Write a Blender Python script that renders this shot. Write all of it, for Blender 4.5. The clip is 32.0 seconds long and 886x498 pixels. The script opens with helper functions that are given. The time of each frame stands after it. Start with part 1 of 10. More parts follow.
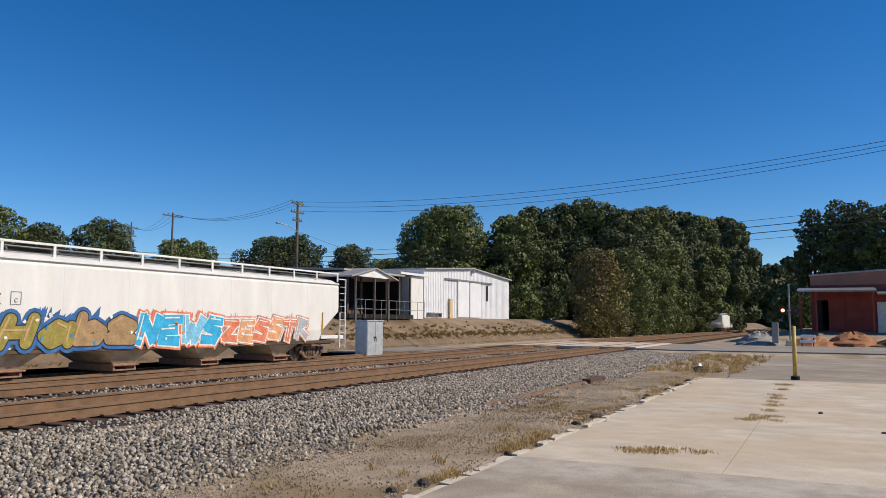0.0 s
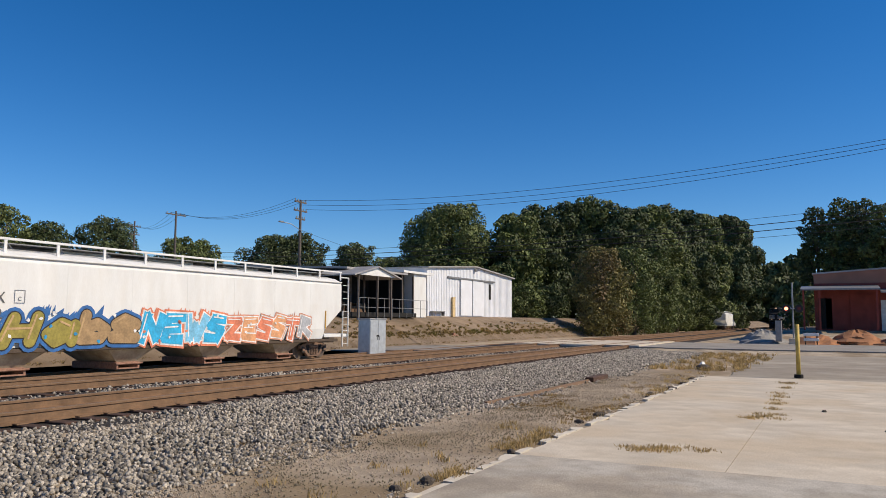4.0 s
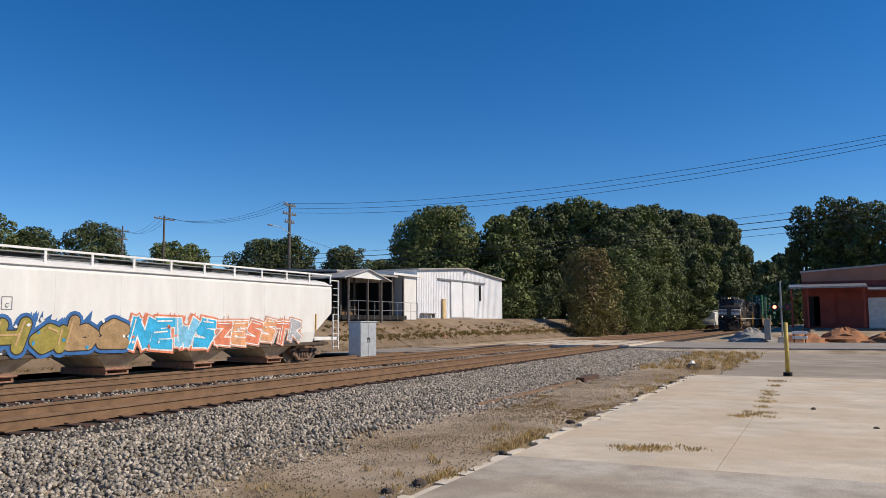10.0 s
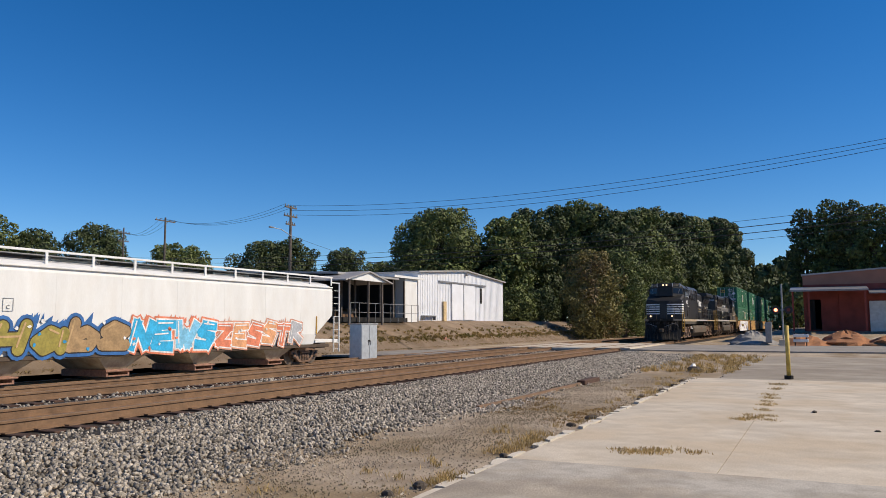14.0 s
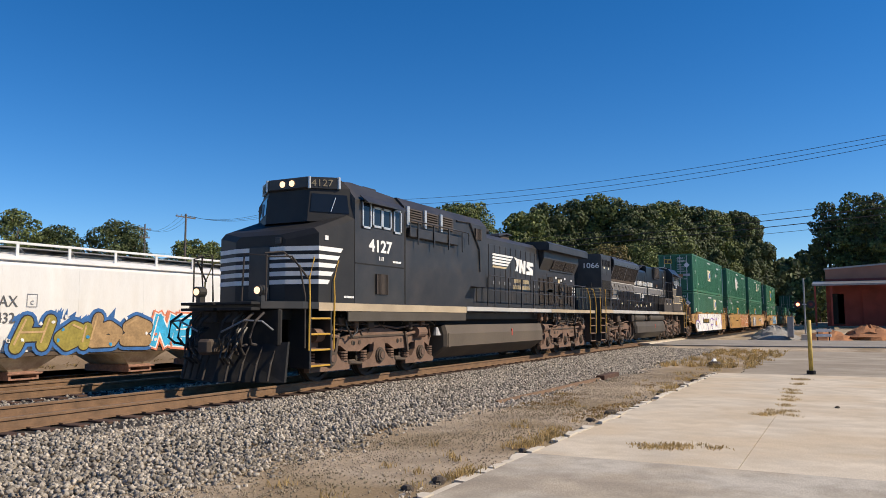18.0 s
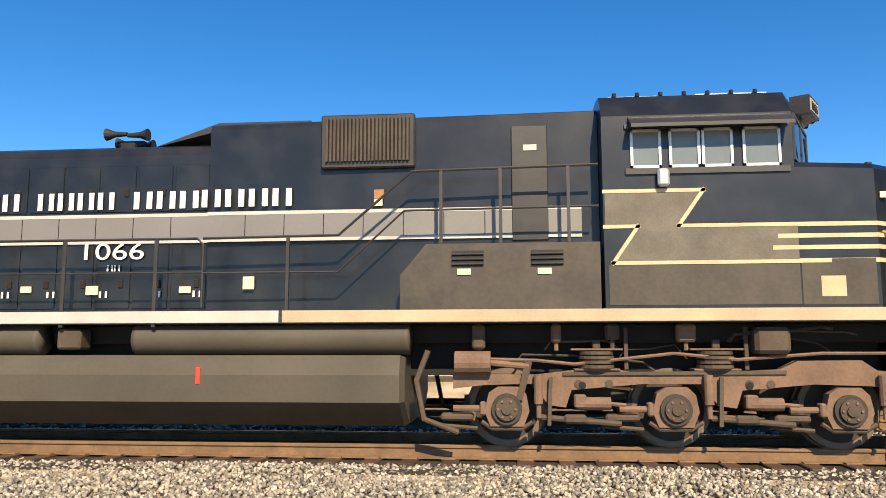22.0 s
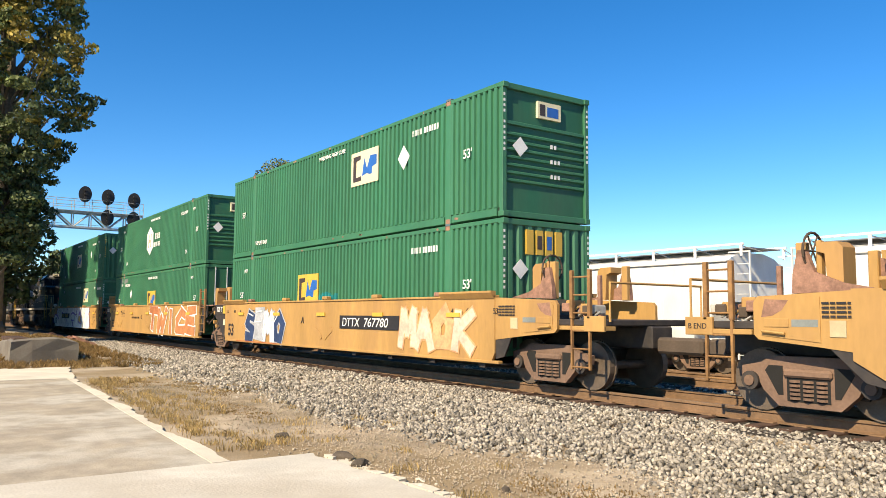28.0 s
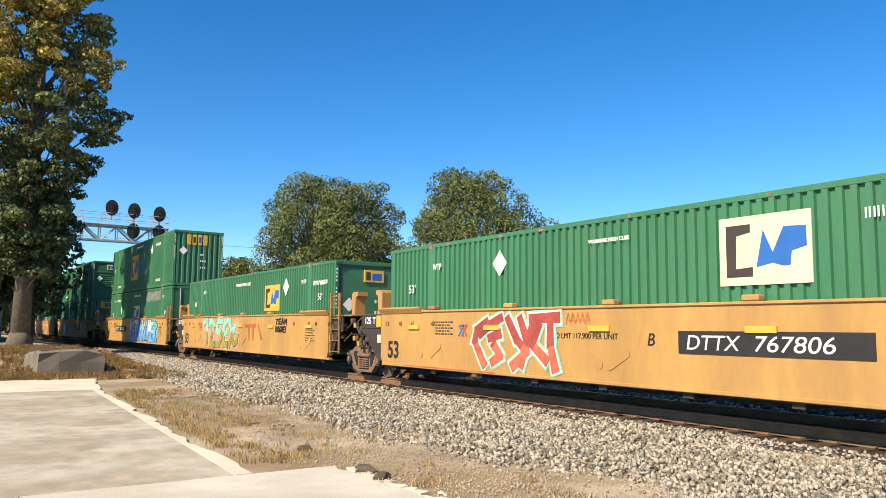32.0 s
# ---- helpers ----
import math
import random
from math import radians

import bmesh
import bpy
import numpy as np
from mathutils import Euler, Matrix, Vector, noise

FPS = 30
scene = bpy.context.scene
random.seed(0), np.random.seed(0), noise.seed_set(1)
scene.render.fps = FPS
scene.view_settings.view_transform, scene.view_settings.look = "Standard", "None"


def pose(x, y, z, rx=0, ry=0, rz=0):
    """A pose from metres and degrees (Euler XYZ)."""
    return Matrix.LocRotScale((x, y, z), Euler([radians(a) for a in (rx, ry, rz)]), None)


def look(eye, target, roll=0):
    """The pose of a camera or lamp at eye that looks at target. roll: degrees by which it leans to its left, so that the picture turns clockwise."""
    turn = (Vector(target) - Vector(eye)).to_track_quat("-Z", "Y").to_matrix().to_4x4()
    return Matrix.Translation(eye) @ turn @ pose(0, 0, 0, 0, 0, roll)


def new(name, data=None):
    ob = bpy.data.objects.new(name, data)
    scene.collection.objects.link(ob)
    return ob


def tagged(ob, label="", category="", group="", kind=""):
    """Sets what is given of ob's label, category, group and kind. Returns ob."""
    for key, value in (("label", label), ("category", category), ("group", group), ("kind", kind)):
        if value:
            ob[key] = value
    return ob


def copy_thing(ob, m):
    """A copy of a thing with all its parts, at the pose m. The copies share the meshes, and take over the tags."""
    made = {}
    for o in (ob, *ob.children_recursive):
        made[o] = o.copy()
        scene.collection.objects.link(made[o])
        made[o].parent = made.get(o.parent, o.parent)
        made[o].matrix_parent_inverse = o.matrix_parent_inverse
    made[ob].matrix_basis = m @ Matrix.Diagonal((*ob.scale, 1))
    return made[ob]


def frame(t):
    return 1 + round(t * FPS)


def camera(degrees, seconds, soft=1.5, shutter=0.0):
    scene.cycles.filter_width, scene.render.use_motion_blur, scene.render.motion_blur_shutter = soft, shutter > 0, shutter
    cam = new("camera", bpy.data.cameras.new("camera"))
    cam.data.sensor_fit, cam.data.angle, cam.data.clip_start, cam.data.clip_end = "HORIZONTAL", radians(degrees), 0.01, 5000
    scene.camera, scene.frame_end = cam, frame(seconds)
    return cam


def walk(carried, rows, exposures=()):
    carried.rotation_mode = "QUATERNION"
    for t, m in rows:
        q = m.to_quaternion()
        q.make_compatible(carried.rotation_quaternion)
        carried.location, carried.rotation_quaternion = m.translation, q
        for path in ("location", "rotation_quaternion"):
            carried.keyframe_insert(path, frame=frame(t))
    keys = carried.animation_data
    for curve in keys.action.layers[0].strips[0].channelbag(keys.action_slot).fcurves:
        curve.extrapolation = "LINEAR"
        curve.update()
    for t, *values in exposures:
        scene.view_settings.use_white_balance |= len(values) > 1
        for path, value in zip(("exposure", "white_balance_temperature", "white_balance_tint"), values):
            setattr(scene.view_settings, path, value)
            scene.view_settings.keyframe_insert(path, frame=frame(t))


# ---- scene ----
# Camera: a hand-held turn on one spot, 1.38 m above the rail heads.
EYE = (0.0, 0.0, 1.38)
TURNS = [
    (0, -63.47, 5.44, -0.29), (0.5, -63.51, 5.35, -0.36), (1, -63.50, 5.34, -0.36), (1.5, -63.48, 5.33, -0.38),
    (2, -63.40, 5.34, -0.34), (2.5, -63.34, 5.32, -0.39), (3, -63.29, 5.27, -0.44), (3.5, -63.25, 5.29, -0.32),
    (5.5, -63.28, 5.38, -0.19), (6, -63.33, 5.43, -0.06), (6.5, -63.43, 5.46, -0.04), (7, -63.51, 5.44, -0.02),
    (7.5, -63.63, 5.44, 0.08), (8, -63.72, 5.44, 0.11), (8.5, -63.83, 5.43, 0.23), (9, -63.89, 5.44, 0.24),
    (9.5, -63.94, 5.41, 0.29), (10, -63.96, 5.46, 0.34), (10.5, -63.98, 5.47, 0.42), (11, -63.97, 5.48, 0.43),
    (11.5, -63.95, 5.52, 0.51), (12, -63.94, 5.53, 0.57), (12.5, -63.94, 5.55, 0.61), (13, -63.93, 5.55, 0.63),
    (13.5, -63.93, 5.62, 0.57), (14, -63.90, 5.64, 0.24), (14.5, -63.93, 5.67, -0.12), (16.5, -63.22, 5.53, -0.07),
    (17, -63.04, 5.47, 0.02), (17.5, -62.88, 5.37, 0.12), (18, -62.52, 5.28, 0.31), (18.5, -61.80, 5.26, 0.48),
    (19, -59.71, 5.31, 0.58), (19.5, -55.44, 5.47, 0.64), (20, -48.79, 5.68, 0.79), (20.5, -42.37, 5.99, 1.00),
    (21, -31.07, 6.27, 0.68), (21.5, -17.77, 6.69, 0.30), (22, 5.42, 7.08, 0.10), (22.5, 30.2, 7.05, -0.50),
    (23, 47.24, 6.02, 0.85), (23.5, 53.28, 5.03, 0.05), (24, 56.50, 4.48, -0.19), (24.5, 56.99, 4.04, -0.23),
    (25, 56.58, 3.95, -0.31), (25.5, 55.53, 3.97, -0.12), (26, 54.99, 4.03, -0.07), (26.5, 54.94, 4.21, -0.23),
    (28.5, 54.86, 5.22, -0.47), (29, 54.98, 5.42, -0.53), (29.5, 55.17, 5.60, -0.51), (30, 55.39, 5.70, -0.52),
    (30.5, 55.59, 5.82, -0.51), (31, 55.96, 5.86, -0.50), (31.5, 56.26, 5.89, -0.45), (32, 56.48, 5.91, -0.52),
]
cam = camera(59.84, 32.0, soft=0.35)
walk(cam, [(t, pose(*EYE, 90 + p, r, y)) for t, y, p, r in TURNS],
     exposures=[(0, -0.10, 6600, 10), (17.4, -0.05, 6600, 10), (18.2, 0.24, 6850, 10), (18.6, 0.58, 7200, 9), (19.0, 0.70, 7400, 8), (20.0, 0.68, 7600, 9), (21.0, 0.71, 7700, 9), (22.4, 0.74, 7700, 8), (23.0, 0.72, 7700, 8), (25.0, 0.75, 7500, 7), (32.0, 0.74, 7300, 6)])

# Daylight: clear early-afternoon sky, sun behind the camera.
SUN_EL, SUN_AZ = radians(39), radians(-74)   # azimuth of the sun in the plan, from +x
world = bpy.data.worlds.new("sky")
scene.world = world
world.use_nodes = True
wn = world.node_tree.nodes
sky = wn.new("ShaderNodeTexSky")
sky.sky_type = "NISHITA"
sky.sun_disc = False
sky.sun_elevation = SUN_EL
sky.sun_rotation = radians(90) - SUN_AZ
sky.air_density, sky.dust_density, sky.ozone_density = 0.8, 0.0, 5.0
deep = wn.new("ShaderNodeHueSaturation")          # a deep clear autumn blue
deep.inputs["Saturation"].default_value = 1.29
deep.inputs["Hue"].default_value = 0.504
world.node_tree.links.new(sky.outputs[0], deep.inputs["Color"])
world.node_tree.links.new(deep.outputs[0], wn["Background"].inputs[0])
wn["Background"].inputs[1].default_value = 0.126
sun_dir = Vector((math.cos(SUN_EL) * math.cos(SUN_AZ), math.cos(SUN_EL) * math.sin(SUN_AZ), math.sin(SUN_EL)))
sun = new("sun", bpy.data.lights.new("sun", "SUN"))
sun.data.energy, sun.data.angle, sun.data.color = 5.0, radians(0.53), (1.0, 0.87, 0.685)
sun.matrix_world = look(sun_dir * 200, (0, 0, 0))


# ---- materials ----
def mat(name, col, rough=0.7, metal=0.0, var=0.25, scale=3.0, fine=40.0, bump=0.0, col2=None, dirt=0.0, dirt_col=(0.11, 0.08, 0.055), coat=0.0, emit=0.0, streak=1.0, rnd=0.0, leafy=0.0):
    """A surface: base colour varied at two scales, a second colour in patches, dirt in blotches, fine relief."""
    m = bpy.data.materials.new(name)
    m.use_nodes = True
    n, l = m.node_tree.nodes, m.node_tree.links
    b = n["Principled BSDF"]
    b.inputs["Roughness"].default_value, b.inputs["Metallic"].default_value = rough, metal
    b.inputs["Coat Weight"].default_value = coat
    tc = n.new("ShaderNodeTexCoord")
    mp = n.new("ShaderNodeMapping")
    mp.inputs["Scale"].default_value = (1, 1, streak)
    l.new(tc.outputs["Object"], mp.inputs[0])

    def noise_at(s, detail=5.0):
        t = n.new("ShaderNodeTexNoise")
        t.inputs["Scale"].default_value, t.inputs["Detail"].default_value = s, detail
        l.new(mp.outputs[0], t.inputs["Vector"])
        return t.outputs["Fac"]

    def ramp(fac, a, c):
        r = n.new("ShaderNodeMapRange")
        r.inputs[1].default_value, r.inputs[2].default_value = a, c
        l.new(fac, r.inputs[0])
        return r.outputs[0]

    def mix(fac, a, c, mode="MIX"):
        x = n.new("ShaderNodeMix")
        x.data_type, x.blend_type = "RGBA", mode
        for s, v in ((0, fac), (6, a), (7, c)):
            if isinstance(v, (int, float)):
                x.inputs[s].default_value = v
            elif isinstance(v, tuple):
                x.inputs[s].default_value = (*v, 1)
            else:
                l.new(v, x.inputs[s])
        return x.outputs[2]

    big, small = noise_at(scale), noise_at(fine, 3.0)
    dark = tuple(c * (1 - var) for c in col)
    lite = tuple(min(1, c * (1 + var)) for c in col)
    out = mix(ramp(big, 0.3, 0.7), dark, lite)
    if col2:
        out = mix(ramp(noise_at(scale * 0.37 + 0.05), 0.48, 0.62), out, col2)
    out = mix(ramp(small, 0.3, 0.7), mix(var * 0.8, out, (0, 0, 0)), out)
    if dirt:
        d = n.new("ShaderNodeMath")
        d.operation = "MULTIPLY"
        l.new(ramp(noise_at(scale * 1.7 + 0.3, 8.0), 0.42, 0.72), d.inputs[0])
        d.inputs[1].default_value = dirt
        out = mix(d.outputs[0], out, dirt_col)
    if rnd:
        oi = n.new("ShaderNodeObjectInfo")
        geo = n.new("ShaderNodeNewGeometry")
        add = n.new("ShaderNodeMath")
        add.operation = "ADD"
        l.new(oi.outputs["Random"], add.inputs[0])
        l.new(geo.outputs["Random Per Island"], add.inputs[1])
        fr = n.new("ShaderNodeMath")
        fr.operation = "FRACT"
        l.new(add.outputs[0], fr.inputs[0])
        hv = n.new("ShaderNodeHueSaturation")
        l.new(ramp(fr.outputs[0], 0.0, 1.0), hv.inputs["Value"])
        hv_r = [x for x in n if x.bl_idname == "ShaderNodeMapRange"][-1]
        hv_r.inputs[3].default_value, hv_r.inputs[4].default_value = 1 - rnd, 1 + rnd
        l.new(out, hv.inputs["Color"])
        out = hv.outputs[0]
    l.new(out, b.inputs["Base Color"])
    if bump:
        bp = n.new("ShaderNodeBump")
        bp.inputs["Strength"].default_value, bp.inputs["Distance"].default_value = min(1, bump), 0.02
        l.new(small, bp.inputs["Height"])
        l.new(bp.outputs[0], b.inputs["Normal"])
    if leafy:
        tr = n.new("ShaderNodeBsdfTranslucent")
        l.new(out, tr.inputs["Color"])
        ms = n.new("ShaderNodeMixShader")
        ms.inputs[0].default_value = leafy
        l.new(b.outputs[0], ms.inputs[1])
        l.new(tr.outputs[0], ms.inputs[2])
        l.new(ms.outputs[0], n["Material Output"].inputs[0])
    if emit:
        b.inputs["Emission Color"].default_value = (*col, 1)
        b.inputs["Emission Strength"].default_value = emit
    return m


def glass(name, col, rough=0.05):
    """Dark cab glazing: a glossy tinted pane."""
    m = mat(name, col, rough, var=0.05)
    m.node_tree.nodes["Principled BSDF"].inputs["Specular IOR Level"].default_value = 0.35
    return m


# ---- mesh tools ----
class G:
    """Vertices and faces gathered for one mesh."""

    def __init__(self):
        self.v, self.f = [], []

    def add(self, verts, faces):
        o = len(self.v)
        self.v += [tuple(p) for p in verts]
        self.f += [tuple(o + i for i in q) for q in faces]
        return self

    def box(self, x0, x1, y0, y1, z0, z1, c=0.0):
        """A box, its edges along all sides cut by c."""
        if x1 < x0:
            x0, x1 = x1, x0
        if y1 < y0:
            y0, y1 = y1, y0
        if z1 < z0:
            z0, z1 = z1, z0
        if c <= 0:
            v = [(x, y, z) for x in (x0, x1) for y in (y0, y1) for z in (z0, z1)]
            return self.add(v, [(0, 1, 3, 2), (4, 6, 7, 5), (0, 4, 5, 1), (2, 3, 7, 6), (0, 2, 6, 4), (1, 5, 7, 3)])
        c = min(c, (x1 - x0) * 0.45, (y1 - y0) * 0.45, (z1 - z0) * 0.45)
        v, idx = [], {}
        for sx in (0, 1):
            for sy in (0, 1):
                for sz in (0, 1):
                    for ax in range(3):
                        p = [(x0, x1)[sx], (y0, y1)[sy], (z0, z1)[sz]]
                        for a, s in enumerate((sx, sy, sz)):
                            if a != ax:
                                p[a] += c if s == 0 else -c
                        idx[sx, sy, sz, ax] = len(v)
                        v.append(p)
        f = []
        for ax in range(3):
            a, b = [k for k in range(3) if k != ax]
            for s in (0, 1):
                q = []
                for ta, tb in ((0, 0), (1, 0), (1, 1), (0, 1)):
                    k = [0, 0, 0]
                    k[ax], k[a], k[b] = s, ta, tb
                    q.append(idx[(*k, ax)])
                f.append(q)
            for ta in (0, 1):
                for tb in (0, 1):
                    q = []
                    for s, which in ((0, a), (1, a), (1, b), (0, b)):
                        k = [0, 0, 0]
                        k[ax], k[a], k[b] = s, ta, tb
                        q.append(idx[(*k, which)])
                    f.append(q)
        for sx in (0, 1):
            for sy in (0, 1):
                for sz in (0, 1):
                    f.append([idx[sx, sy, sz, ax] for ax in range(3)])
        return self.add(v, f)

    def prism(self, prof, a0, a1, axis="x"):
        """A closed outline pulled along an axis; outline points are the other two coordinates in order."""
        n = len(prof)
        put = {"x": lambda t, p: (t, p[0], p[1]), "y": lambda t, p: (p[0], t, p[1]), "z": lambda t, p: (p[0], p[1], t)}[axis]
        v = [put(a0, p) for p in prof] + [put(a1, p) for p in prof]
        f = [(i, (i + 1) % n, n + (i + 1) % n, n + i) for i in range(n)] + [tuple(range(n))[::-1], tuple(range(n, 2 * n))]
        return self.add(v, f)

    def loft(self, rings):
        """Closed rings of equal count joined one after another, capped."""
        n = len(rings[0])
        v = [p for r in rings for p in r]
        f = []
        for k in range(len(rings) - 1):
            f += [(k * n + i, k * n + (i + 1) % n, (k + 1) * n + (i + 1) % n, (k + 1) * n + i) for i in range(n)]
        f += [tuple(range(n))[::-1], tuple(range((len(rings) - 1) * n, len(rings) * n))]
        return self.add(v, f)

    def tube(self, pts, r, n=8, r1=None):
        """A round bar through the points, of radius r (to r1 at its end)."""
        pts = [Vector(p) for p in pts]
        rings = []
        for i, p in enumerate(pts):
            d = (pts[min(i + 1, len(pts) - 1)] - pts[max(i - 1, 0)]).normalized()
            u = d.cross(Vector((0, 0, 1)) if abs(d.z) < 0.9 else Vector((1, 0, 0))).normalized()
            w = d.cross(u)
            q = r if r1 is None else r + (r1 - r) * i / (len(pts) - 1)
            rings.append([tuple(p + (u * math.cos(k * 2 * math.pi / n) + w * math.sin(k * 2 * math.pi / n)) * q) for k in range(n)])
        return self.loft(rings)

    def wheel(self, x, y0, y1, z, r, n=20, bore=0.0):
        """A disc with its axis along y."""
        p = [(x + r * math.cos(k * 2 * math.pi / n), z + r * math.sin(k * 2 * math.pi / n)) for k in range(n)]
        return self.prism(p, y0, y1, "y")

    def mesh(self, name):
        me = bpy.data.meshes.new(name)
        me.from_pydata(self.v, [], self.f)
        bm = bmesh.new()
        bm.from_mesh(me)
        bmesh.ops.recalc_face_normals(bm, faces=bm.faces)
        bm.to_mesh(me)
        bm.free()
        return me


def thing(name, label, category, group="", kind="", m=None):
    ob = new(name)
    tagged(ob, label, category, group, kind)
    if m is not None:
        ob.matrix_world = m
    return ob


def part(name, g, material, parent=None, label="", smooth=False, loc=None):
    """One mesh object under a thing or a part."""
    me = g.mesh(name) if isinstance(g, G) else g
    if not me.materials:
        me.materials.append(material)
    if smooth:
        for p in me.polygons:
            p.use_smooth = True
    ob = new(name, me)
    if parent is not None:
        ob.parent = parent
    if loc is not None:
        ob.location = loc
    if label:
        tagged(ob, label)
    return ob


def raw(name, v, f, material, kind="", label="", category="", smooth=False):
    """A large mesh straight from arrays."""
    me = bpy.data.meshes.new(name)
    me.from_pydata([tuple(p) for p in v], [], [tuple(q) for q in f])
    me.materials.append(material)
    if smooth:
        me.polygons.foreach_set("use_smooth", [True] * len(me.polygons))
    return tagged(new(name, me), label, category, "", kind)


FONT_MESH = {}


def letters(name, text, material, parent, x, y, z, size, rz=0.0, flip=False, shear=0.0, sx=1.0, label="", bold=0.0):
    """Raised lettering on a side that faces -y (or turned by rz about z)."""
    key = (text, size, shear, material.name, bold)
    if key not in FONT_MESH:
        cu = bpy.data.curves.new("lettering", "FONT")
        cu.body, cu.size, cu.extrude, cu.shear, cu.offset = text, size, 0.004, shear, bold
        tmp = new("lettering", cu)
        dg = bpy.context.evaluated_depsgraph_get()
        me = bpy.data.meshes.new_from_object(tmp.evaluated_get(dg))
        bpy.data.objects.remove(tmp)
        me.materials.clear()
        me.materials.append(material)
        FONT_MESH[key] = me
    ob = new(name, FONT_MESH[key])
    ob.parent = parent
    ob.matrix_basis = pose(x, y, z, 90, 0, rz) @ Matrix.Diagonal((sx, 1, 1, 1))
    if label:
        tagged(ob, label)
    return ob


def bars(g, x, y, z, widths, h, gap=0.3, t=0.004):
    """Letter-sized upright bars in place of lettering, on a side that faces -y."""
    for w in widths:
        if w > 0:
            b = max(0.25 * w, 0.16 * h)
            if w < 0.5 * h or h < 0.08 or h > 0.22:
                g.box(x, x + w, y - t, y, z, z + h)
            else:
                g.box(x, x + b, y - t, y, z, z + h)
                g.box(x + w - b, x + w, y - t, y, z, z + h)
        x += abs(w) + h * gap
    return x


def stroke(g, pts, w, y, t=0.003, step=0.00025):
    """A painted stroke with round ends through (x, z) points on a side that faces -y; each dab lies a little proud of the last."""
    k = len(g.f) // 9
    for i, (x0, z0) in enumerate(pts):
        yy = y - step * (k % 26)
        g.prism([(x0 + w / 2 * math.cos(a * math.pi / 6), z0 + w / 2 * math.sin(a * math.pi / 6)) for a in range(12)], yy - t, yy, "y")
        k += 1
        if i + 1 < len(pts):
            x1, z1 = pts[i + 1]
            d = Vector((x1 - x0, z1 - z0))
            if d.length < 1e-6:
                continue
            d.normalize()
            nx, nz = -d.y * w / 2, d.x * w / 2
            yy = y - step * (k % 26)
            g.prism([(x0 + nx, z0 + nz), (x0 - nx, z0 - nz), (x1 - nx, z1 - nz), (x1 + nx, z1 + nz)], yy - t, yy, "y")
            k += 1
    return g

